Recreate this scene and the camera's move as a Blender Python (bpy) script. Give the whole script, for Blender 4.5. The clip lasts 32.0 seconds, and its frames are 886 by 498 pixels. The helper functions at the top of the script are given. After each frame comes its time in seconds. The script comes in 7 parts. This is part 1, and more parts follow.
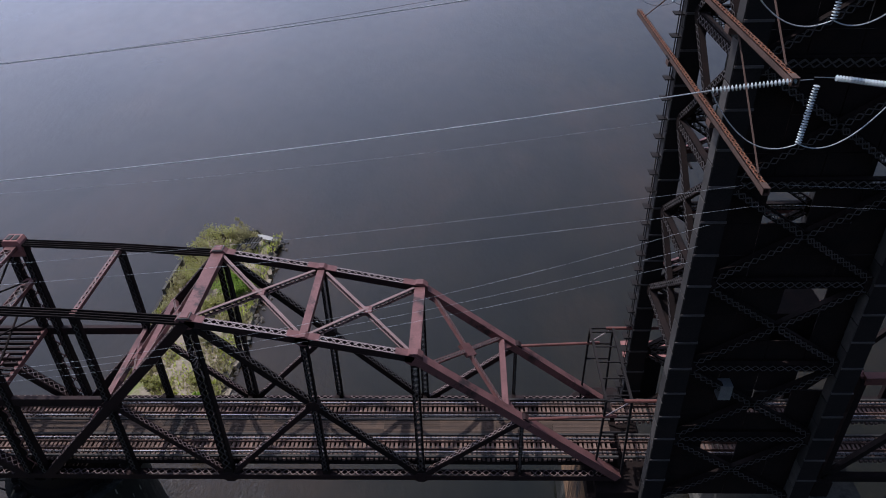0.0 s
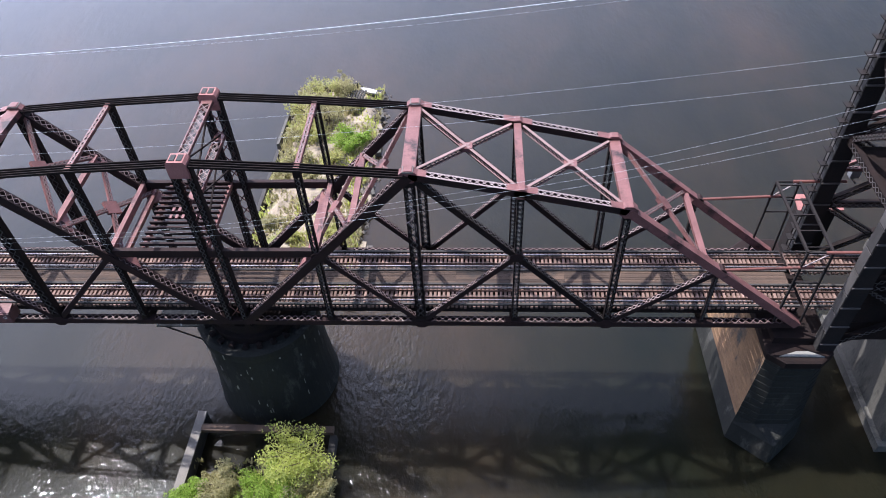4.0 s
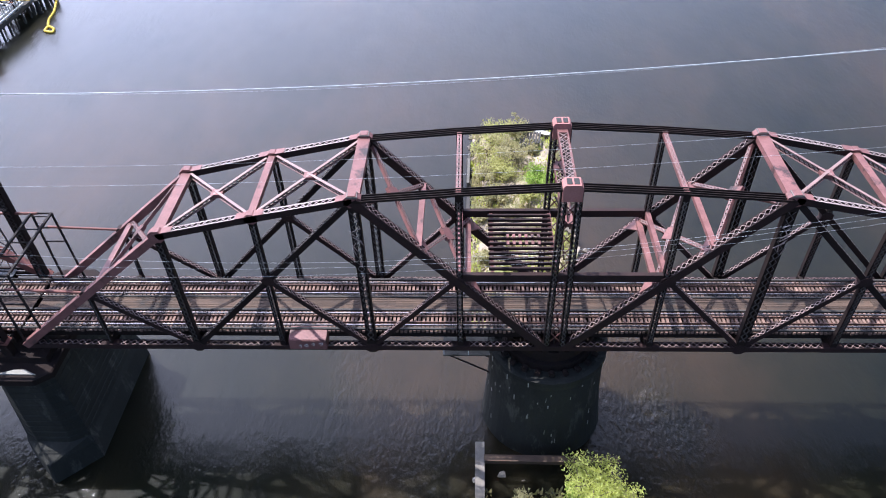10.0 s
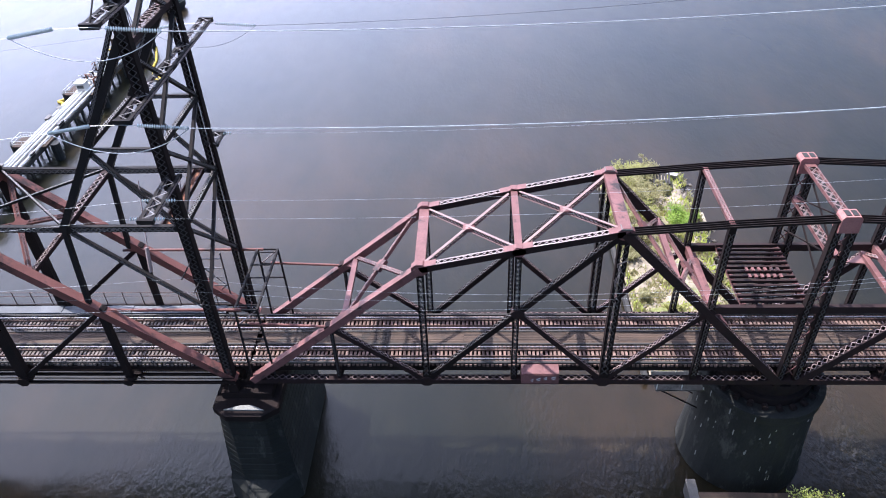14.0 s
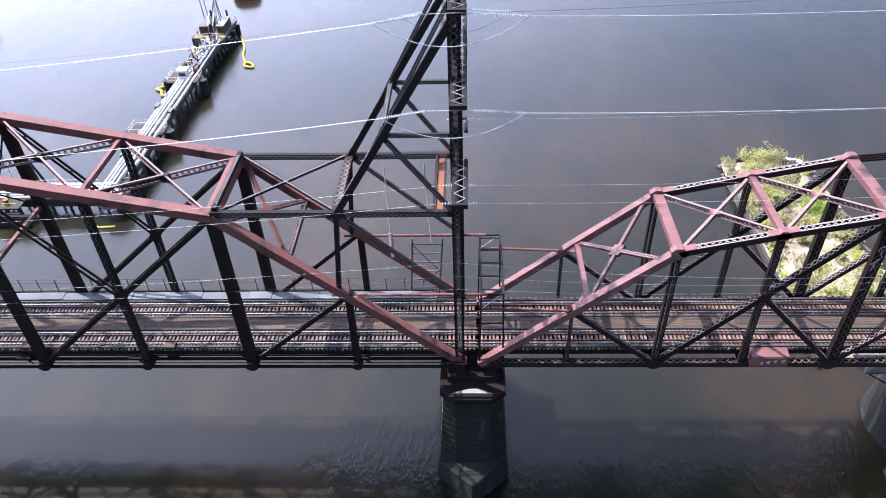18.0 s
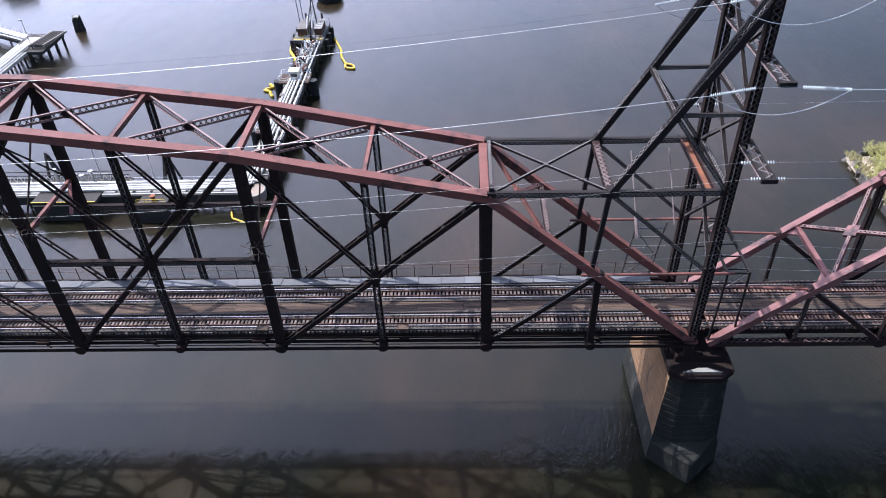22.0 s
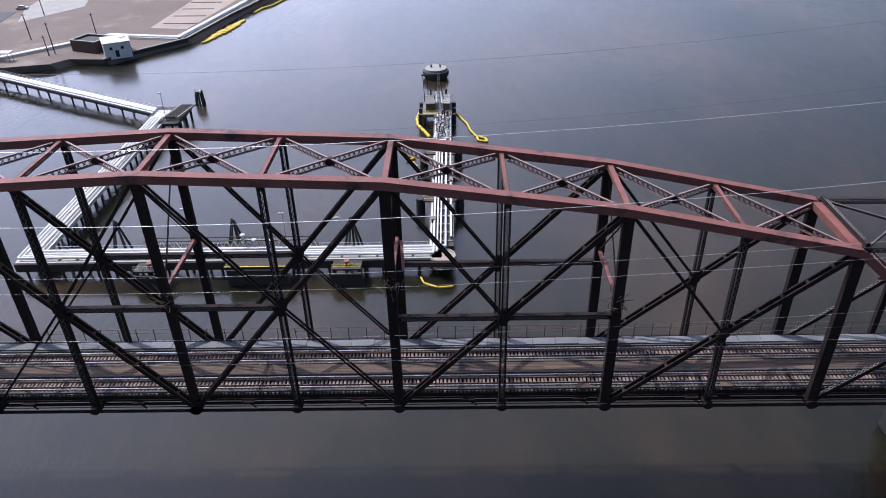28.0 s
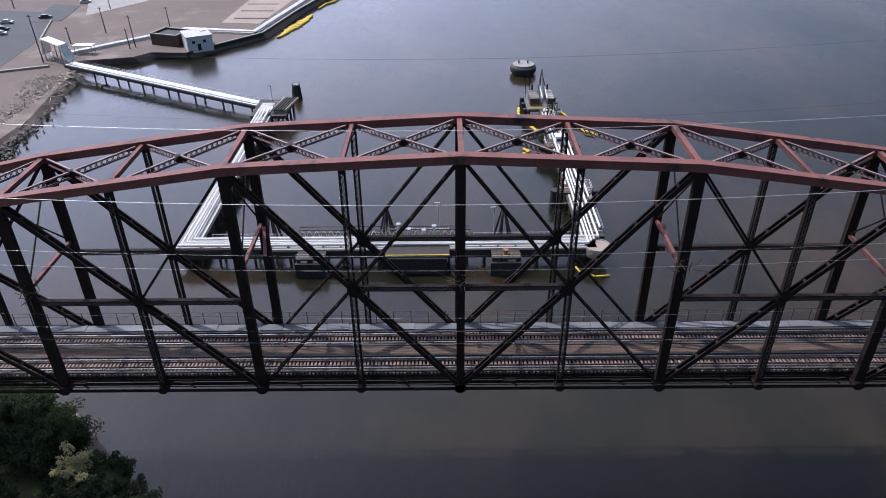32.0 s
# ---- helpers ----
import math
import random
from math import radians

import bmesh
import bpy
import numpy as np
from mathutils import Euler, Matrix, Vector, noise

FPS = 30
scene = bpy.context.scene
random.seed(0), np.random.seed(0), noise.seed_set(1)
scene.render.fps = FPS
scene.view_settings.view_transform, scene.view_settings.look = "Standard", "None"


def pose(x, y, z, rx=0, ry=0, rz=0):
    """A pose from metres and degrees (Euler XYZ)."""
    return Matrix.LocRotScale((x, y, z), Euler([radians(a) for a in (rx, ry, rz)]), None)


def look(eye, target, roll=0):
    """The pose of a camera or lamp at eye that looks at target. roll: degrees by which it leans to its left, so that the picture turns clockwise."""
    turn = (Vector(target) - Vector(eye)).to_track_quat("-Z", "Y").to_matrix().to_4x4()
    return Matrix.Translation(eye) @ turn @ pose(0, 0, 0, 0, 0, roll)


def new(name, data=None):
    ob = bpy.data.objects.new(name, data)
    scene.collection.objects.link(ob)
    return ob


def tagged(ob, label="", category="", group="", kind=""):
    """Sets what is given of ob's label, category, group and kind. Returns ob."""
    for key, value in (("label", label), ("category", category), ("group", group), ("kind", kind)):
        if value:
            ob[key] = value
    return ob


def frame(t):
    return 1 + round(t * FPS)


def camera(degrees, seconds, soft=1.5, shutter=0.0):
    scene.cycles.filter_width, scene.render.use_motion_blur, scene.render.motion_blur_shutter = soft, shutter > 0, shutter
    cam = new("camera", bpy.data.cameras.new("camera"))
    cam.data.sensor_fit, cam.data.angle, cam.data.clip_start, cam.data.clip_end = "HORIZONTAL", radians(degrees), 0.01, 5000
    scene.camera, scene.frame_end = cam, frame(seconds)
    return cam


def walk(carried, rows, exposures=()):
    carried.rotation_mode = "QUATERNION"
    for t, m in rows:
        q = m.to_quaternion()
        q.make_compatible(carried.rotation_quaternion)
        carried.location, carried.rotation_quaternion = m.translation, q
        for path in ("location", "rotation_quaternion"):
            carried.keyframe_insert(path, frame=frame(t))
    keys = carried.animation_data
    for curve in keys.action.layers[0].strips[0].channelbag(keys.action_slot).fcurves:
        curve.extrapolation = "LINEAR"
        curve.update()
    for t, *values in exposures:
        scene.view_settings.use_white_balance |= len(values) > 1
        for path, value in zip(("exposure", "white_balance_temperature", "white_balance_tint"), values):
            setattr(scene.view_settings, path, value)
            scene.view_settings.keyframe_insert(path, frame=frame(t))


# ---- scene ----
cam = camera(63.9, 32.0, 1.0)
EXPOSURES = [(0.0, -0.8, 5850, 14), (0.6, -0.5, 5850, 14), (3.0, 0.45, 5900, 14), (6.0, 0.82, 5900, 14), (9.0, 0.84, 5850, 14), (13.0, 0.86, 5800, 14),
             (19.0, 1.0, 5800, 14), (22.0, 0.55, 5850, 14), (25.0, 0.25, 5850, 14), (28.0, 0.1, 5900, 14), (32.0, -0.1, 5900, 14)]
ROWS = [      # seconds, place in metres, turn in degrees
    (0.0, -0.997, 0.497, 66.188, 55.618, 1.342, 1.371),
    (0.5, -2.929, 0.560, 66.252, 49.813, 1.444, 1.642),
    (1.0, -4.821, 0.628, 66.307, 44.603, 1.400, 1.984),
    (1.5, -6.665, 0.649, 66.356, 44.458, 1.649, 2.077),
    (2.0, -8.500, 0.592, 66.423, 44.284, 1.888, 2.076),
    (2.5, -10.367, 0.442, 66.486, 44.091, 1.921, 2.173),
    (3.0, -12.288, 0.243, 66.545, 44.103, 2.085, 2.142),
    (3.5, -14.229, 0.012, 66.610, 44.066, 2.151, 2.142),
    (5.5, -22.805, -0.876, 66.976, 43.844, 2.035, 2.054),
    (6.0, -25.103, -1.160, 67.036, 43.874, 2.064, 1.927),
    (6.5, -27.428, -1.448, 67.089, 43.882, 2.020, 1.853),
    (7.0, -29.813, -1.754, 67.144, 43.883, 1.940, 1.776),
    (7.5, -32.344, -2.063, 67.151, 43.915, 1.780, 1.754),
    (8.0, -35.018, -2.395, 67.107, 43.989, 1.651, 1.762),
    (8.5, -37.779, -2.747, 67.027, 44.114, 1.575, 1.791),
    (9.0, -40.605, -3.070, 66.911, 47.209, 1.495, 1.697),
    (9.5, -43.476, -3.380, 66.854, 48.167, 1.471, 1.709),
    (10.0, -46.350, -3.668, 66.811, 48.205, 1.496, 1.673),
    (10.5, -49.177, -3.955, 66.794, 48.229, 1.458, 1.657),
    (11.0, -51.945, -4.259, 66.809, 48.265, 1.504, 1.619),
    (11.5, -54.651, -4.572, 66.849, 48.321, 1.490, 1.666),
    (12.0, -57.298, -4.862, 66.885, 48.330, 1.592, 1.658),
    (12.5, -59.894, -5.107, 66.895, 49.820, 1.687, 1.654),
    (13.0, -62.464, -5.331, 66.939, 52.098, 1.611, 1.788),
    (13.5, -65.048, -5.514, 66.983, 52.058, 1.768, 1.750),
    (14.0, -67.645, -5.676, 67.026, 52.000, 1.810, 1.769),
    (14.5, -70.253, -5.844, 67.086, 51.946, 1.826, 1.803),
    (16.5, -81.702, -6.250, 67.489, 51.339, 1.350, 1.288),
    (17.0, -84.453, -6.487, 67.628, 51.202, 1.474, 1.325),
    (17.5, -87.180, -6.747, 67.745, 51.110, 1.638, 1.334),
    (18.0, -89.881, -7.048, 67.811, 51.118, 1.680, 1.440),
    (18.5, -92.580, -7.416, 67.847, 51.162, 1.801, 1.484),
    (19.0, -95.318, -7.887, 67.895, 51.258, 1.880, 1.561),
    (19.5, -98.106, -8.392, 67.903, 51.352, 1.907, 1.576),
    (20.0, -100.945, -8.891, 67.843, 51.493, 1.894, 1.583),
    (20.5, -103.843, -9.383, 67.763, 51.605, 1.914, 1.504),
    (21.0, -106.775, -9.871, 67.729, 51.725, 1.932, 1.448),
    (21.5, -109.727, -10.306, 67.740, 51.776, 1.963, 1.338),
    (22.0, -112.672, -10.689, 67.787, 51.810, 1.926, 1.264),
    (22.5, -115.586, -11.076, 67.867, 51.860, 1.797, 1.243),
    (23.0, -118.432, -11.458, 67.931, 51.920, 1.833, 1.089),
    (23.5, -121.211, -11.806, 67.976, 51.909, 1.729, 1.106),
    (24.0, -123.970, -12.088, 67.978, 51.910, 1.747, 1.006),
    (24.5, -126.732, -12.300, 67.952, 51.940, 1.593, 0.978),
    (25.0, -129.497, -12.489, 67.931, 52.890, 1.502, 0.885),
    (25.5, -132.272, -12.655, 67.911, 53.490, 1.440, 0.868),
    (27.5, -143.879, -12.975, 67.587, 56.285, 1.195, 0.384),
    (28.0, -146.848, -13.253, 67.618, 58.040, 1.148, 0.368),
    (28.5, -149.857, -13.542, 67.597, 58.045, 1.118, 0.411),
    (29.0, -152.973, -13.863, 67.561, 58.105, 1.137, 0.418),
    (29.5, -156.224, -14.220, 67.542, 58.142, 1.016, 0.462),
    (30.0, -159.637, -14.607, 67.558, 58.154, 0.975, 0.344),
    (30.5, -163.224, -14.980, 67.587, 58.116, 0.822, 0.275),
    (31.0, -166.958, -15.333, 67.605, 58.078, 0.769, 0.114),
    (31.5, -170.801, -15.665, 67.597, 58.061, 0.711, 0.005),
    (32.0, -174.709, -16.007, 67.580, 58.033, 0.524, -0.006),
]
walk(cam, [(row[0], pose(*row[1:])) for row in ROWS], exposures=EXPOSURES)

# ---- light ----
HAZE, GLOW = 5.7, 0.6
SUN_ELEVATION, SUN_AZIMUTH = 61.5, 62.0      # azimuth from +y towards -x
world = bpy.data.worlds.new("world")
scene.world = world
world.use_nodes = True
wn = world.node_tree.nodes
sky = wn.new("ShaderNodeTexSky")
sky.sky_type = "NISHITA"
sky.sun_disc = False
sky.sun_elevation = radians(SUN_ELEVATION)
sky.sun_rotation = radians(-SUN_AZIMUTH)
sky.air_density, sky.dust_density, sky.ozone_density = 1.1, 1.6, 3.0
# clear sky above, a milky veil towards the horizon, strongest on the sun's side
wl = world.node_tree.links
wn["Background"].inputs["Strength"].default_value = 0.1
wl.new(sky.outputs[0], wn["Background"].inputs["Color"])
coord = wn.new("ShaderNodeTexCoord")
split = wn.new("ShaderNodeSeparateXYZ")
wl.new(coord.outputs["Generated"], split.inputs[0])


def sky_math(kind, a, b):
    m = wn.new("ShaderNodeMath")
    m.operation, m.use_clamp = kind, kind != "MULTIPLY"
    for k, v in enumerate((a, b)):
        if isinstance(v, (int, float)):
            m.inputs[k].default_value = v
        else:
            wl.new(v, m.inputs[k])
    return m.outputs[0]


side = wn.new("ShaderNodeVectorMath")
side.operation = "DOT_PRODUCT"
side.inputs[1].default_value = (-0.5 * math.sin(radians(31)) * math.cos(radians(38)), 0.5 * math.cos(radians(31)) * math.cos(radians(38)), 0.5 * math.sin(radians(38)))
wl.new(coord.outputs["Generated"], side.inputs[0])
low = sky_math("POWER", sky_math("SUBTRACT", 1.0, split.outputs["Z"]), 0.8)
sunward = sky_math("POWER", sky_math("ADD", side.outputs["Value"], 0.5), 8.0)
haze = wn.new("ShaderNodeBackground")
haze.inputs["Color"].default_value = (0.71, 0.71, 0.86, 1)
wl.new(sky_math("MULTIPLY", sky_math("MULTIPLY", low, sunward), HAZE), haze.inputs["Strength"])
# hazy glow round the sun
SUN_DIR = Vector((-math.cos(radians(SUN_ELEVATION)) * math.sin(radians(SUN_AZIMUTH)), math.cos(radians(SUN_ELEVATION)) * math.cos(radians(SUN_AZIMUTH)),
                  math.sin(radians(SUN_ELEVATION))))
toward = wn.new("ShaderNodeVectorMath")
toward.operation = "DOT_PRODUCT"
toward.inputs[1].default_value = SUN_DIR
wl.new(coord.outputs["Generated"], toward.inputs[0])
glow = wn.new("ShaderNodeBackground")
glow.inputs["Color"].default_value = (0.72, 0.80, 1.0, 1)
wl.new(sky_math("MULTIPLY", sky_math("POWER", toward.outputs["Value"], 9.0), GLOW), glow.inputs["Strength"])
hazy = wn.new("ShaderNodeAddShader")
wl.new(haze.outputs[0], hazy.inputs[0])
wl.new(glow.outputs[0], hazy.inputs[1])
both = wn.new("ShaderNodeAddShader")
wl.new(wn["Background"].outputs[0], both.inputs[0])
wl.new(hazy.outputs[0], both.inputs[1])
wl.new(both.outputs[0], wn["World Output"].inputs["Surface"])
sun_data = bpy.data.lights.new("sun", "SUN")
sun_data.energy, sun_data.angle, sun_data.color = 4.7, radians(0.6), (1.0, 0.95, 0.88)
sun = new("sun", sun_data)
sun.matrix_world = look(SUN_DIR * 200, (0, 0, 0))

# ---- materials ----


def material(name, color, rough=0.7, metal=0.0, second=None, scale=0.6, amount=0.6, grain=6.0, bump=0.15, third=None, third_scale=0.15,
             stretch=(1, 1, 1), vary=0.0, spec=0.5):
    """Paint, stone, earth: two colours mixed by broad noise, a third in patches, fine grain in value and relief."""
    m = bpy.data.materials.new(name)
    m.use_nodes = True
    n, l = m.node_tree.nodes, m.node_tree.links
    b = n["Principled BSDF"]
    geo = n.new("ShaderNodeNewGeometry")
    mp = n.new("ShaderNodeMapping")
    mp.inputs["Scale"].default_value = stretch
    l.new(geo.outputs["Position"], mp.inputs["Vector"])

    def noise_tex(sc, detail, rgh=0.6):
        t = n.new("ShaderNodeTexNoise")
        t.inputs["Scale"].default_value, t.inputs["Detail"].default_value, t.inputs["Roughness"].default_value = sc, detail, rgh
        l.new(mp.outputs["Vector"], t.inputs["Vector"])
        return t

    def ramp(src, lo, hi):
        r = n.new("ShaderNodeMapRange")
        r.inputs["From Min"].default_value, r.inputs["From Max"].default_value = lo, hi
        l.new(src, r.inputs["Value"])
        return r.outputs["Result"]

    def mix(fac, a, c, kind="MIX"):
        x = n.new("ShaderNodeMix")
        x.data_type, x.blend_type = "RGBA", kind
        for sock, val in ((x.inputs["Factor"], fac), (x.inputs["A"], a), (x.inputs["B"], c)):
            if hasattr(val, "is_output"):
                l.new(val, sock)
            elif isinstance(val, tuple):
                sock.default_value = (*val, 1)
            else:
                sock.default_value = val
        return x.outputs["Result"]

    second = second or tuple(c * 0.65 for c in color)
    broad = noise_tex(scale, 5)
    out = mix(ramp(broad.outputs["Fac"], 0.5 - 0.35 * amount, 0.5 + 0.35 * amount), color, second)
    if third:
        patch = noise_tex(third_scale, 6, 0.7)
        out = mix(ramp(patch.outputs["Fac"], 0.55, 0.65), out, third)
    fine = noise_tex(grain, 4, 0.7)
    out = mix(0.55, out, mix(ramp(fine.outputs["Fac"], 0.3, 0.7), (0.55, 0.55, 0.55), (1.25, 1.22, 1.18)), "MULTIPLY")
    if vary:
        info = n.new("ShaderNodeObjectInfo")
        r = n.new("ShaderNodeMapRange")
        r.inputs["To Min"].default_value, r.inputs["To Max"].default_value = 1 - vary, 1 + vary
        l.new(info.outputs["Random"], r.inputs["Value"])
        hsv = n.new("ShaderNodeHueSaturation")
        l.new(r.outputs["Result"], hsv.inputs["Value"])
        l.new(out, hsv.inputs["Color"])
        out = hsv.outputs["Color"]
    l.new(out, b.inputs["Base Color"])
    rr = n.new("ShaderNodeMapRange")
    rr.inputs["To Min"].default_value, rr.inputs["To Max"].default_value = max(rough - 0.12, 0.03), min(rough + 0.12, 1)
    l.new(fine.outputs["Fac"], rr.inputs["Value"])
    l.new(rr.outputs["Result"], b.inputs["Roughness"])
    b.inputs["Metallic"].default_value = metal
    b.inputs["Specular IOR Level"].default_value = spec
    if bump:
        bp = n.new("ShaderNodeBump")
        bp.inputs["Strength"].default_value, bp.inputs["Distance"].default_value = bump, 0.05
        l.new(fine.outputs["Fac"], bp.inputs["Height"])
        l.new(bp.outputs["Normal"], b.inputs["Normal"])
    return m


def water_material():
    """Silty water: a mirror-smooth share and a wind-ruffled share, mixed in broad patches."""
    m = bpy.data.materials.new("river water")
    m.use_nodes = True
    n, l = m.node_tree.nodes, m.node_tree.links
    geo = n.new("ShaderNodeNewGeometry")

    def noise_tex(sc, detail, rgh, turn=0.0, squash=1.0):
        mp = n.new("ShaderNodeMapping")
        mp.inputs["Rotation"].default_value, mp.inputs["Scale"].default_value = (0, 0, radians(turn)), (1.0, squash, 1.0)
        l.new(geo.outputs["Position"], mp.inputs["Vector"])
        t = n.new("ShaderNodeTexNoise")
        t.inputs["Scale"].default_value, t.inputs["Detail"].default_value, t.inputs["Roughness"].default_value = sc, detail, rgh
        l.new(mp.outputs["Vector"], t.inputs["Vector"])
        return t.outputs["Fac"]

    def span(src, lo, hi, a, b):
        r = n.new("ShaderNodeMapRange")
        for key, val in (("From Min", lo), ("From Max", hi), ("To Min", a), ("To Max", b)):
            r.inputs[key].default_value = val
        l.new(src, r.inputs["Value"])
        return r.outputs["Result"]

    cr = n.new("ShaderNodeValToRGB")
    ramp = cr.color_ramp
    ramp.elements[0].position, ramp.elements[0].color = 0.34, (0.0033, 0.0058, 0.0038, 1)
    ramp.elements[1].position, ramp.elements[1].color = 0.68, (0.036, 0.023, 0.013, 1)
    ramp.elements.new(0.5).color = (0.0135, 0.0122, 0.0068, 1)
    l.new(noise_tex(0.02, 6, 0.6, 20, 0.55), cr.inputs["Fac"])
    patches = noise_tex(0.022, 4, 0.6, 35, 0.5)
    ripples = noise_tex(0.8, 5, 0.55, 25, 0.45)
    chop = noise_tex(1.6, 3, 0.55, 10, 0.6)
    bp0 = n.new("ShaderNodeBump")
    bp0.inputs["Distance"].default_value = 0.16
    # wind streaks everywhere, a stronger chop where the current breaks round the piers
    mask = None
    for centre, reach, force in (((-54, 40, 0), 22.0, 1.0), ((-84, 27, 0), 15.0, 1.0), ((-62, 24, 0), 16.0, 1.0), ((-50, 29, 0), 9.0, 1.2), ((-100, 34, 0), 20.0, 1.0),
                                 ((12, 34, 0), 14.0, 1.0), ((-29, 49, 0), 9.0, 3.2), ((-25.5, 45, 0), 9.0, 3.2), ((-29, 30, 0), 11.0, 1.6)):
        dist = n.new("ShaderNodeVectorMath")
        dist.operation = "DISTANCE"
        dist.inputs[1].default_value = centre
        l.new(geo.outputs["Position"], dist.inputs[0])
        near = span(dist.outputs["Value"], 5.0, reach, force, 0.0)
        if mask is not None:
            mx0 = n.new("ShaderNodeMath")
            mx0.operation = "MAXIMUM"
            l.new(mask, mx0.inputs[0])
            l.new(near, mx0.inputs[1])
            near = mx0.outputs[0]
        mask = near
    times = n.new("ShaderNodeMath")
    times.operation = "MULTIPLY"
    l.new(mask, times.inputs[0])
    l.new(span(noise_tex(0.09, 4, 0.65, 35, 0.5), 0.40, 0.62, 0.2, 1.1), times.inputs[1])
    plus = n.new("ShaderNodeMath")
    plus.operation = "ADD"
    l.new(times.outputs[0], plus.inputs[0])
    l.new(span(noise_tex(0.03, 4, 0.6, 35, 0.4), 0.42, 0.62, 0.05, 0.24), plus.inputs[1])
    l.new(plus.outputs[0], bp0.inputs["Strength"])
    l.new(chop, bp0.inputs["Height"])
    bp = n.new("ShaderNodeBump")
    bp.inputs["Distance"].default_value = 0.2
    l.new(span(patches, 0.38, 0.62, 0.17, 0.6), bp.inputs["Strength"])
    l.new(ripples, bp.inputs["Height"])
    l.new(bp0.outputs["Normal"], bp.inputs["Normal"])
    shaders = []
    for rough, bumped in ((0.07, True), (0.28, False)):
        b = n["Principled BSDF"] if not shaders else n.new("ShaderNodeBsdfPrincipled")
        b.inputs["IOR"].default_value = 1.333
        b.inputs["Roughness"].default_value = rough
        l.new(cr.outputs["Color"], b.inputs["Base Color"])
        b.subsurface_method = "BURLEY"      # light spreads in the silt, so shadows have soft edges
        b.inputs["Subsurface Weight"].default_value = 1.0
        b.inputs["Subsurface Radius"].default_value = (1.7, 1.5, 1.2)
        b.inputs["Subsurface Scale"].default_value = 1.3
        if bumped:
            l.new(bp.outputs["Normal"], b.inputs["Normal"])
        shaders.append(b)
    mx = n.new("ShaderNodeMixShader")
    l.new(span(patches, 0.36, 0.64, 0.15, 0.5), mx.inputs[0])
    l.new(shaders[0].outputs[0], mx.inputs[1])
    l.new(shaders[1].outputs[0], mx.inputs[2])
    l.new(mx.outputs[0], n["Material Output"].inputs["Surface"])
    return m


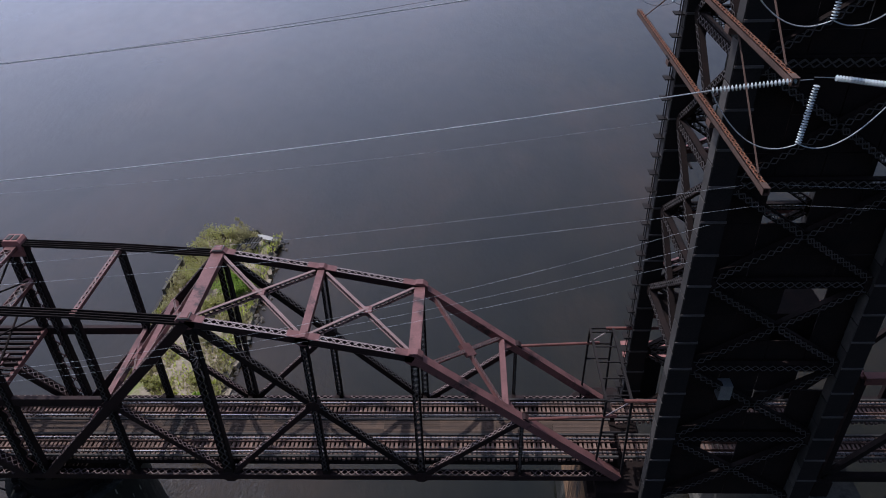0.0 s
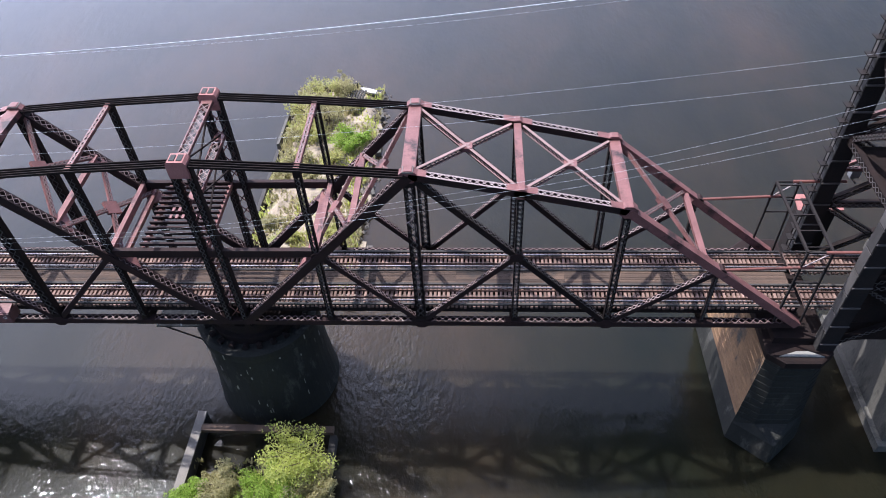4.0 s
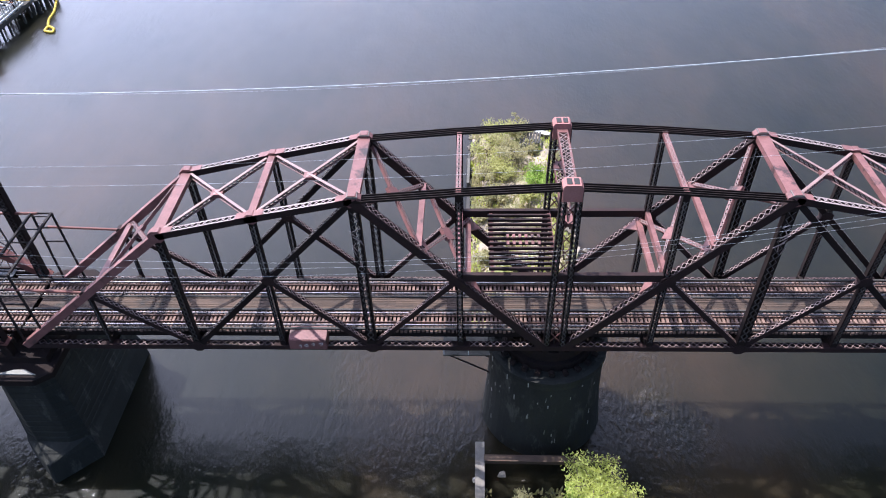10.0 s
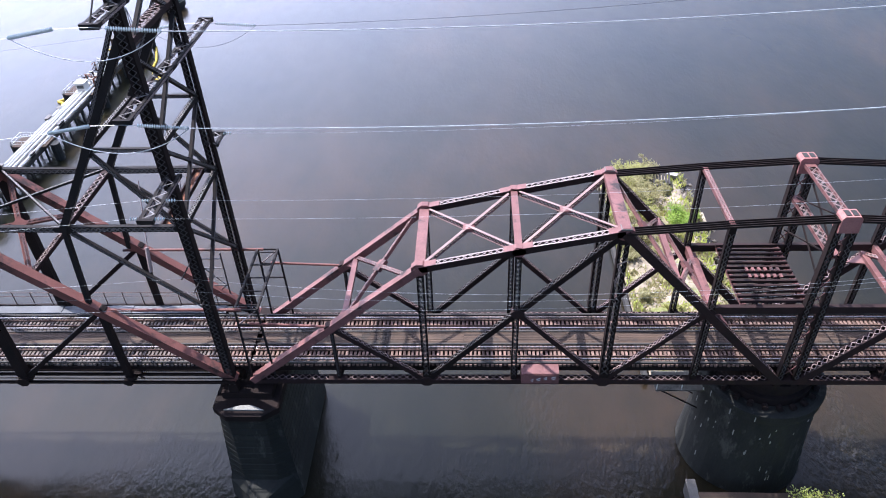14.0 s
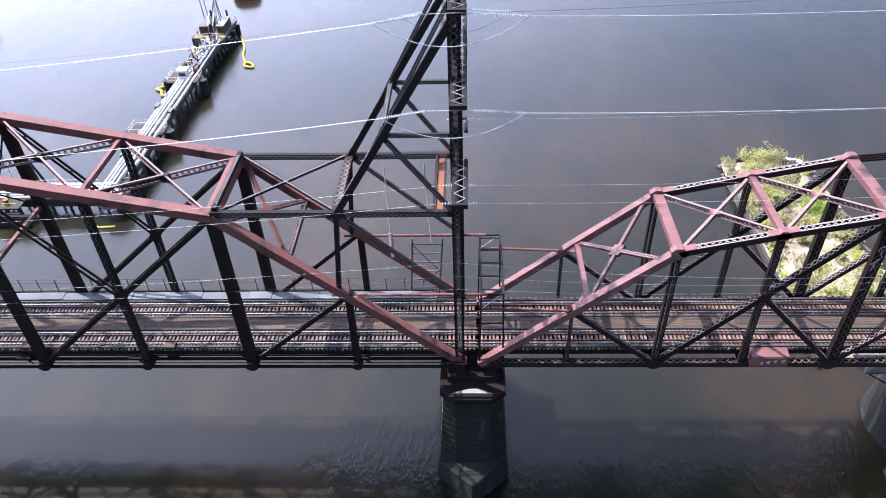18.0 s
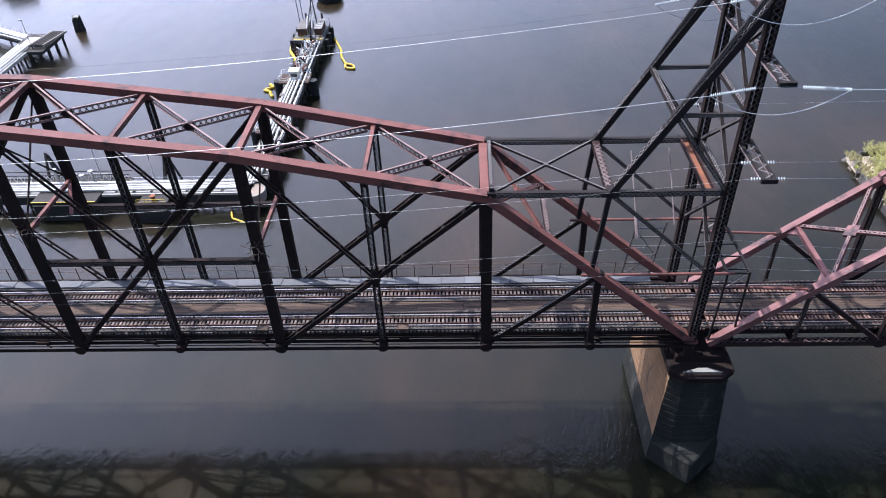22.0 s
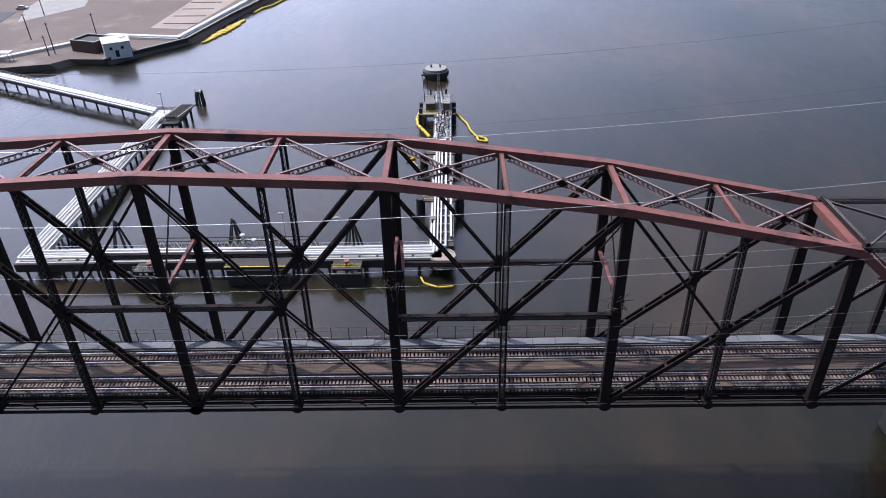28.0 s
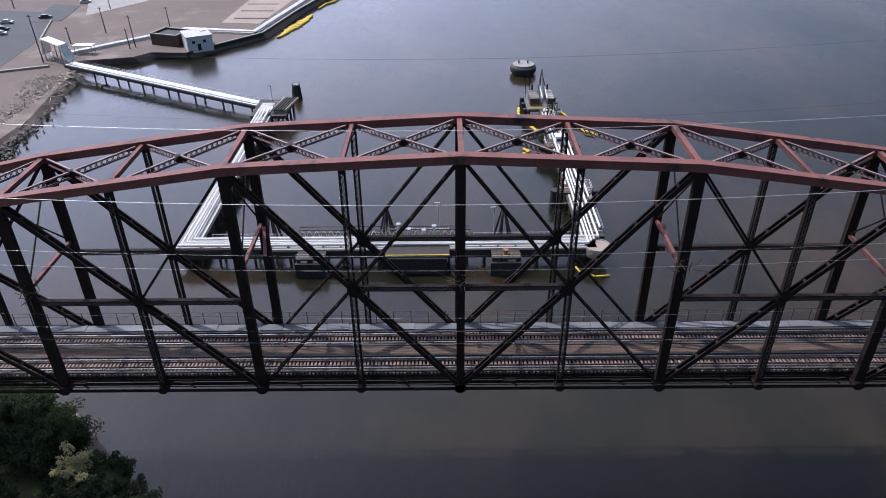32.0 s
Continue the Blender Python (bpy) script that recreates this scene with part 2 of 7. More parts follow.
MAT = {
    "water": water_material(),
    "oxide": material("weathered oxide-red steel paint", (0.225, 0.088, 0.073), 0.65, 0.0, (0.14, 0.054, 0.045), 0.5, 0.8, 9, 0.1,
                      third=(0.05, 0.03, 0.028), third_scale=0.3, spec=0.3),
    "oxide_swing": material("faded red steel paint with dark patches", (0.27, 0.125, 0.118), 0.55, 0.0, (0.14, 0.06, 0.056), 0.6, 0.8, 9, 0.1,
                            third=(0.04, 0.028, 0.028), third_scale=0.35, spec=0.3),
    # near-black: shade of posts, diagonals and floor steel is in the colour
    "steel_dark": material("near-black steel with shade in the colour", (0.013, 0.011, 0.011), 0.8, 0.0, (0.028, 0.017, 0.015), 0.7, 0.8, 9, 0.12, spec=0.12),
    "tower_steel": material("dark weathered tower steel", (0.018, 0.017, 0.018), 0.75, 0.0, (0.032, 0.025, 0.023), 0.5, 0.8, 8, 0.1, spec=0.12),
    "lace": material("pale weathered lacing", (0.42, 0.34, 0.33), 0.6, 0.0, (0.26, 0.19, 0.18), 1.0, 0.8, 9, 0.1),
    "lace_dark": material("grey lacing darkened for shade", (0.13, 0.112, 0.11), 0.6, 0.0, (0.05, 0.044, 0.043), 0.6, 0.8, 9, 0.1),
    "lace_tower": material("pale worn tower lacing", (0.27, 0.24, 0.235), 0.6, 0.0, (0.11, 0.095, 0.092), 0.6, 0.8, 9, 0.1),
    "lace_mid": material("worn pinkish-grey lacing", (0.33, 0.235, 0.22), 0.6, 0.0, (0.17, 0.11, 0.105), 0.8, 0.8, 9, 0.1),
    "lace_red": material("faded red lacing", (0.24, 0.13, 0.12), 0.6, 0.0, (0.12, 0.06, 0.055), 0.8, 0.8, 9, 0.1),
    # the red paint again, with shade mixed into its colour
    "red_dark": material("red steel darkened for shade", (0.045, 0.022, 0.021), 0.75, 0.0, (0.016, 0.012, 0.012), 0.6, 0.9, 9, 0.12, spec=0.2),
    "rust_brown": material("brown rusted steel", (0.14, 0.085, 0.066), 0.85, 0.0, (0.075, 0.047, 0.038), 0.8, 0.7, 10, 0.2, spec=0.3),
    "rust": material("bright rust", (0.28, 0.10, 0.045), 0.85, 0.0, (0.15, 0.06, 0.035), 0.8, 0.7, 10, 0.2),
    "orange": material("orange-red primer", (0.42, 0.085, 0.045), 0.6, 0.0, (0.25, 0.06, 0.04), 0.9, 0.7, 10, 0.1),
    "galv": material("galvanised steel", (0.42, 0.43, 0.44), 0.4, 0.6, (0.3, 0.31, 0.32), 1.0, 0.6, 10, 0.1),
    "rail": material("worn rail steel", (0.46, 0.44, 0.43), 0.28, 0.9, (0.3, 0.26, 0.24), 0.4, 0.6, 8, 0.05),
    "rail_rust": material("rusty guard rail", (0.14, 0.07, 0.05), 0.7, 0.2, (0.08, 0.045, 0.035), 0.5, 0.6, 8, 0.1),
    "tie": material("weathered creosoted timber", (0.28, 0.18, 0.145), 0.9, 0.0, (0.12, 0.075, 0.06), 0.35, 0.8, 14, 0.3, vary=0.35),
    "tie_grey": material("grey weathered creosoted timber", (0.22, 0.175, 0.155), 0.9, 0.0, (0.085, 0.068, 0.062), 0.35, 0.8, 14, 0.3, vary=0.4),
    "plank": material("grey-brown walkway boards", (0.105, 0.066, 0.044), 0.9, 0.0, (0.052, 0.034, 0.025), 0.4, 0.8, 12, 0.3, vary=0.35,
                      third=(0.035, 0.03, 0.026), third_scale=0.25),
    "grey_walk": material("pale grey walkway panels", (0.165, 0.168, 0.18), 0.8, 0.0, (0.09, 0.092, 0.098), 0.35, 0.8, 10, 0.2, vary=0.12),
    # on the bridge piers this near-black holds the shade of the unlit sides
    "pier": material("near-black masonry", (0.036, 0.036, 0.031), 0.75, 0.0, (0.017, 0.017, 0.0155), 0.35, 0.8, 5, 0.35,
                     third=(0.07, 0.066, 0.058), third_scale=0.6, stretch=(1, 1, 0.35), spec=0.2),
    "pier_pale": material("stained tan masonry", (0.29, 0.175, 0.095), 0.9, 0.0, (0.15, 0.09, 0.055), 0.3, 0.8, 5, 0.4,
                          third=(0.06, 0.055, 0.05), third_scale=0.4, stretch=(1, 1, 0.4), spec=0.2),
    "concrete_dark": material("stained grey concrete", (0.15, 0.14, 0.122), 0.88, 0.0, (0.085, 0.08, 0.07), 0.25, 0.8, 5, 0.3,
                              third=(0.05, 0.047, 0.042), third_scale=0.3, stretch=(1, 1, 0.4), spec=0.2),
    "plate_dark": material("dull dark worn cover plate", (0.085, 0.076, 0.07), 0.8, 0.0, (0.03, 0.027, 0.026), 0.9, 0.9, 8, 0.15, vary=0.5),
    "grey_plate": material("dull grey worn cover plate", (0.19, 0.17, 0.155), 0.75, 0.0, (0.10, 0.088, 0.08), 0.5, 0.8, 8, 0.15),
    "concrete": material("weathered concrete", (0.34, 0.325, 0.295), 0.85, 0.0, (0.22, 0.21, 0.19), 0.3, 0.8, 6, 0.25),
    "timber_dark": material("black wet timber", (0.06, 0.052, 0.045), 0.85, 0.0, (0.035, 0.032, 0.03), 0.7, 0.8, 10, 0.4, vary=0.2),
    "timber_pale": material("sun-bleached timber", (0.36, 0.33, 0.29), 0.9, 0.0, (0.25, 0.22, 0.19), 0.6, 0.8, 12, 0.3, vary=0.2),
    "rubble": material("pale rubble and dry silt", (0.44, 0.37, 0.29), 0.95, 0.0, (0.24, 0.19, 0.13), 0.5, 0.9, 5, 0.6,
                       third=(0.22, 0.23, 0.08), third_scale=0.22),
    "rock": material("grey-brown stone", (0.40, 0.35, 0.29), 0.9, 0.0, (0.18, 0.15, 0.13), 0.8, 0.9, 6, 0.5, vary=0.3),
    "earth": material("bare brown yard ground", (0.16, 0.12, 0.10), 0.95, 0.0, (0.115, 0.09, 0.075), 0.05, 0.8, 3, 0.3,
                      third=(0.22, 0.175, 0.145), third_scale=0.03),
    "asphalt": material("grey asphalt", (0.085, 0.085, 0.09), 0.9, 0.0, (0.06, 0.06, 0.062), 0.1, 0.8, 8, 0.2),
    "grass": material("rough green turf", (0.10, 0.14, 0.045), 0.95, 0.0, (0.16, 0.14, 0.07), 0.3, 0.9, 6, 0.6),
    "white": material("white painted metal", (0.78, 0.78, 0.77), 0.45, 0.0, (0.66, 0.65, 0.63), 0.5, 0.8, 8, 0.05),
    "dock": material("pale concrete dock deck", (0.55, 0.54, 0.51), 0.85, 0.0, (0.40, 0.38, 0.35), 0.3, 0.8, 6, 0.2),
    "yellow": material("yellow boom fabric", (0.72, 0.50, 0.03), 0.6, 0.0, (0.55, 0.38, 0.04), 0.8, 0.7, 9, 0.1),
    "rubber": material("black rubber", (0.02, 0.02, 0.02), 0.8, 0.0, (0.035, 0.034, 0.032), 1.0, 0.8, 9, 0.2),
    "bark": material("grey-brown bark", (0.16, 0.12, 0.09), 0.95, 0.0, (0.10, 0.075, 0.055), 1.5, 0.8, 15, 0.6),
    "wire": material("bright aluminium conductor", (0.66, 0.67, 0.69), 0.5, 0.4, (0.55, 0.56, 0.58), 0.3, 0.5, 8, 0.0),
    "wire_dark": material("dark thin cable", (0.10, 0.10, 0.11), 0.6, 0.2, (0.07, 0.07, 0.075), 0.3, 0.5, 8, 0.0),
    "glass_ins": material("pale glazed insulator", (0.62, 0.68, 0.70), 0.12, 0.0, (0.5, 0.57, 0.6), 2.0, 0.5, 9, 0.0),
    "car_dark": material("dark car paint", (0.03, 0.032, 0.04), 0.25, 0.2, (0.05, 0.05, 0.055), 1.0, 0.5, 9, 0.0),
    "car_pale": material("silver car paint", (0.5, 0.51, 0.53), 0.3, 0.3, (0.42, 0.43, 0.45), 1.0, 0.5, 9, 0.0),
    "window": material("dark window glass", (0.03, 0.035, 0.04), 0.08, 0.0, (0.04, 0.045, 0.05), 1.0, 0.5, 9, 0.0),
    "pink": material("faded pink-red sheet", (0.42, 0.19, 0.17), 0.75, 0.0, (0.30, 0.12, 0.11), 0.7, 0.8, 8, 0.1),
}


MAT["oxide_lat"] = material("faded pinkish steel paint", (0.34, 0.22, 0.205), 0.65, 0.0, (0.2, 0.12, 0.11), 0.6, 0.8, 9, 0.1)
MAT["pad"] = material("pale tan concrete pad", (0.36, 0.295, 0.245), 0.9, 0.0, (0.25, 0.20, 0.165), 0.12, 0.8, 5, 0.2)
MAT["brick"] = material("dark brown brickwork", (0.10, 0.06, 0.045), 0.9, 0.0, (0.06, 0.04, 0.032), 0.8, 0.8, 6, 0.3)
MAT["arm_steel"] = MAT["tower_steel"]
MAT["chord_dark"] = MAT["red_dark"]
MAT["timber_grey"] = material("grey weathered timber cap", (0.24, 0.215, 0.185), 0.9, 0.0, (0.11, 0.095, 0.08), 0.5, 0.9, 12, 0.3)


def leaf_material(name, a, b2):
    m = bpy.data.materials.new(name)
    m.use_nodes = True
    n, l = m.node_tree.nodes, m.node_tree.links
    b = n["Principled BSDF"]
    geo = n.new("ShaderNodeNewGeometry")
    cr = n.new("ShaderNodeValToRGB")
    cr.color_ramp.elements[0].color, cr.color_ramp.elements[1].color = (*a, 1), (*b2, 1)
    l.new(geo.outputs["Random Per Island"], cr.inputs["Fac"])
    l.new(cr.outputs["Color"], b.inputs["Base Color"])
    b.inputs["Roughness"].default_value = 0.7
    tr = n.new("ShaderNodeBsdfTranslucent")
    l.new(cr.outputs["Color"], tr.inputs["Color"])
    mx = n.new("ShaderNodeMixShader")
    mx.inputs[0].default_value = 0.5
    l.new(b.outputs[0], mx.inputs[1])
    l.new(tr.outputs[0], mx.inputs[2])
    l.new(mx.outputs[0], n["Material Output"].inputs["Surface"])
    return m


MAT["leaf_bright"] = leaf_material("fresh spring leaves", (0.44, 0.48, 0.085), (0.66, 0.68, 0.23))
MAT["leaf_green"] = leaf_material("green leaves", (0.22, 0.36, 0.05), (0.42, 0.52, 0.11))
MAT["leaf_olive"] = leaf_material("yellow-olive spring leaves", (0.36, 0.36, 0.10), (0.58, 0.55, 0.24))
MAT["leaf_dull"] = leaf_material("olive buds and twigs", (0.32, 0.30, 0.13), (0.54, 0.48, 0.27))
# leaf green lowered in colour to give the bank shrubs their shade
MAT["leaf_shaded"] = leaf_material("green leaves darkened for shade", (0.02, 0.038, 0.016), (0.06, 0.082, 0.03))

# ---- building blocks ----
BASE = {}
LACED = {"arm_steel": "lace", "rust_brown": "rust", "oxide_lat": "red_dark", "red_dark": "lace_mid", "oxide_swing": "lace_mid", "steel_dark": "lace_dark", "tower_steel": "lace_tower", "chord_dark": "lace", "oxide": "lace_red"}    # lacing colour for each plate colour, with sunlit or shaded tone put in


class Geo:
    """Collects boxes, tubes and plates into one mesh."""

    def __init__(self):
        self.v, self.f, self.light = [], [], []

    def add(self, verts, faces):
        k = len(self.v)
        self.v.extend(tuple(p) for p in verts)
        self.f.extend(tuple(i + k for i in f) for f in faces)
        return self

    def box(self, lo, hi):
        (a, b, c), (d, e, g) = lo, hi
        return self.add([(a, b, c), (d, b, c), (d, e, c), (a, e, c), (a, b, g), (d, b, g), (d, e, g), (a, e, g)],
                        [(3, 2, 1, 0), (4, 5, 6, 7), (0, 1, 5, 4), (1, 2, 6, 5), (2, 3, 7, 6), (3, 0, 4, 7)])

    def bar(self, p, q, w, h, face=(0, 0, 1), w2=None, h2=None):
        """A bar from p to q; h along the given face normal, w across it."""
        p, q = Vector(p), Vector(q)
        d = (q - p).normalized()
        n = Vector(face)
        n = (n - d * n.dot(d))
        n = n.normalized() if n.length > 1e-4 else d.orthogonal().normalized()
        s = d.cross(n)
        w2, h2 = w if w2 is None else w2, h if h2 is None else h2
        vs = []
        for o, ww, hh in ((p, w, h), (q, w2, h2)):
            vs += [o - s * ww / 2 - n * hh / 2, o + s * ww / 2 - n * hh / 2, o + s * ww / 2 + n * hh / 2, o - s * ww / 2 + n * hh / 2]
        return self.add(vs, [(3, 2, 1, 0), (4, 5, 6, 7), (0, 1, 5, 4), (1, 2, 6, 5), (2, 3, 7, 6), (3, 0, 4, 7)])

    def tube(self, pts, r, sides=8, closed=True):
        pts = [Vector(p) for p in pts]
        rr = r if isinstance(r, (list, tuple)) else [r] * len(pts)
        vs, fs = [], []
        ref = None
        for i, p in enumerate(pts):
            d = (pts[min(i + 1, len(pts) - 1)] - pts[max(i - 1, 0)]).normalized()
            if ref is None or abs(ref.dot(d)) > 0.98:
                ref = d.orthogonal().normalized()
            a = (ref - d * ref.dot(d)).normalized()
            b = d.cross(a)
            ref = a
            for k in range(sides):
                t = 2 * math.pi * k / sides
                vs.append(p + (a * math.cos(t) + b * math.sin(t)) * rr[i])
        for i in range(len(pts) - 1):
            for k in range(sides):
                k2 = (k + 1) % sides
                fs.append((i * sides + k, i * sides + k2, (i + 1) * sides + k2, (i + 1) * sides + k))
        if closed:
            fs.append(tuple(range(sides))[::-1])
            fs.append(tuple((len(pts) - 1) * sides + k for k in range(sides)))
        return self.add(vs, fs)

    def plate(self, corners, thick, normal):
        """A flat polygon plate of some thickness."""
        nn = Vector(normal).normalized() * thick / 2
        c = [Vector(p) for p in corners]
        k = len(c)
        return self.add([p - nn for p in c] + [p + nn for p in c],
                        [tuple(range(k))[::-1], tuple(range(k, 2 * k))] + [(i, (i + 1) % k, k + (i + 1) % k, k + i) for i in range(k)])

    def laced(self, p, q, w, h, face, pitch=None, flange=0.1, plate=0.16, cross=True, lace=0.065, pale_flange=False):
        """Two channels with laced faces towards +face and -face."""
        p, q = Vector(p), Vector(q)
        L = (q - p).length
        d = (q - p) / L
        n = Vector(face)
        n = (n - d * n.dot(d)).normalized()
        s = d.cross(n)
        for sg in (-1, 1):
            o = s * sg * (w / 2 - 0.02)
            self.bar(p + o, q + o, 0.04, h, n)
            for nn in (-1, 1):
                o2 = s * sg * (w / 2 - flange / 2) + n * nn * (h / 2 - 0.015)
                first = len(self.f)
                self.bar(p + o2, q + o2, flange, 0.03, n)
                if pale_flange:
                    self.light.extend(range(first, len(self.f)))
        e = min(0.9 * w + 0.3, L * plate)
        for nn in (-1, 1):
            f = n * nn * (h / 2 + 0.008)
            for a, b in ((0, e), (L - e, L)):
                self.bar(p + d * a + f, p + d * b + f, w, 0.02, n)
            step = pitch or w * 0.9
            k = max(int((L - 2 * e) / step), 1)
            step = (L - 2 * e) / k
            for i in range(k):
                a0, a1 = p + d * (e + i * step) + f, p + d * (e + (i + 1) * step) + f
                o = s * (w / 2 - flange * 0.5)
                first = len(self.f)
                if cross or i % 2 == 0:
                    self.bar(a0 - o, a1 + o, lace, 0.014, n)
                if cross or i % 2 == 1:
                    self.bar(a0 + o, a1 - o, lace, 0.014, n)
                self.light.extend(range(first, len(self.f)))
        return self

    def mesh(self, name, mat, base=(0, 0, 0), smooth=False):
        me = bpy.data.meshes.new(name)
        b = Vector(base)
        me.from_pydata([Vector(p) - b for p in self.v], [], self.f)
        me.materials.append(MAT[mat] if isinstance(mat, str) else mat)
        if self.light and mat in LACED:
            me.materials.append(MAT[LACED[mat]])
            index = np.zeros(len(me.polygons), dtype=np.int32)
            index[self.light] = 1
            me.polygons.foreach_set("material_index", index)
        if smooth:
            me.polygons.foreach_set("use_smooth", [True] * len(me.polygons))
        me.update()
        return me


def thing(name, base, label, category, group="", kind=""):
    """An Empty at the base of a thing, to which its parts are added."""
    ob = new(name)
    ob.location = base
    ob.empty_display_size = 0.5
    BASE[ob.name] = Vector(base)
    return tagged(ob, label, category, group, kind)


def part(name, g, mat, parent, label="", smooth=False, kind=""):
    """One mesh under a thing or under a part; g is in world places."""
    base = BASE[parent.name]
    ob = new(name, g.mesh(name, mat, base, smooth))
    ob.parent = parent
    BASE[ob.name] = base
    return tagged(ob, label, kind=kind)


def solid(name, g, mat, label, category, group="", kind="", smooth=False, base=None):
    """A thing of one mesh."""
    b = Vector(base) if base is not None else Vector(g.v[0])
    ob = new(name, g.mesh(name, mat, b, smooth))
    ob.location = b
    BASE[ob.name] = b
    return tagged(ob, label, category, group, kind)


def lathe(profile, centre, sides=16):
    """Rings of (radius, height) turned round an upright axis."""
    g = Geo()
    cx, cy, cz = centre
    vs = [(cx + r * math.cos(2 * math.pi * k / sides), cy + r * math.sin(2 * math.pi * k / sides), cz + z) for r, z in profile for k in range(sides)]
    fs = []
    for i in range(len(profile) - 1):
        for k in range(sides):
            k2 = (k + 1) % sides
            fs.append((i * sides + k, i * sides + k2, (i + 1) * sides + k2, (i + 1) * sides + k))
    fs.append(tuple(range(sides))[::-1])
    fs.append(tuple((len(profile) - 1) * sides + k for k in range(sides)))
    return g.add(vs, fs)


def mid(a, b, t=0.5):
    return Vector(a) * (1 - t) + Vector(b) * t

# ---- plan ----
YN, YF = 40.05, 48.75          # truss planes, near and far
ZB = 15.5                     # bottom chord axis
ZT = 17.1                    # top of ties
SWX, SWP = -38.6, 8.4         # swing span: centre, usual panel
SW_AT = (0.0, 8.72, 17.0, 25.4, 33.62, 42.1, 50.4)      # panel points out from the centre
FXX, FXP = -173.36, 10.36     # long fixed span: centre, panel
TRACKS = (41.85, 46.0)
E3, U3 = (0, 1, 0), (0, 0, 1)

# ---- water and land ----
g = Geo()
g.add([(-4500, -4500, 0), (4500, -4500, 0), (4500, 4500, 0), (-4500, 4500, 0)], [(0, 1, 2, 3)])
solid("water", g, "water", "murky grey-brown river water with small ripples", "river", kind="structure", base=(0, 0, 0))


def land(name, outline, z, mat, label, bank=3.0, kind="structure", category="ground"):
    """A bank of land: flat top with a sloping edge down below the water."""
    g = Geo()
    n = len(outline)
    c = Vector((sum(p[0] for p in outline) / n, sum(p[1] for p in outline) / n, 0))
    top = [Vector((x, y, z)) for x, y in outline]
    low = [p + (p - c).normalized() * bank - Vector((0, 0, z + 1.0)) for p in top]
    low = [Vector((a.x, a.y, -1.0)) for a in low]
    g.add(top + low, [tuple(range(n))] + [(i, n + i, n + (i + 1) % n, (i + 1) % n) for i in range(n)])
    return solid(name, g, mat, label, category, kind=kind, base=(outline[0][0], outline[0][1], 0))


land("ground", [(-216, 22), (-209, 32), (-213, 41), (-222, 50), (-250, 60), (-300, 78), (-304, 108), (-280, 130), (-279, 152), (-283, 178), (-284, 190),
                (-288, 200), (-272, 203.5), (-268, 208.5), (-256.5, 207.5), (-250.8, 215), (-237.5, 230), (-231, 262), (-226, 281),
                (-214, 335), (-190, 420), (-190, 900), (-1500, 900), (-1500, -300), (-300, -300), (-225, -60)][::-1],
     2.0, "earth", "bare brown oil-terminal yard along the river bank")

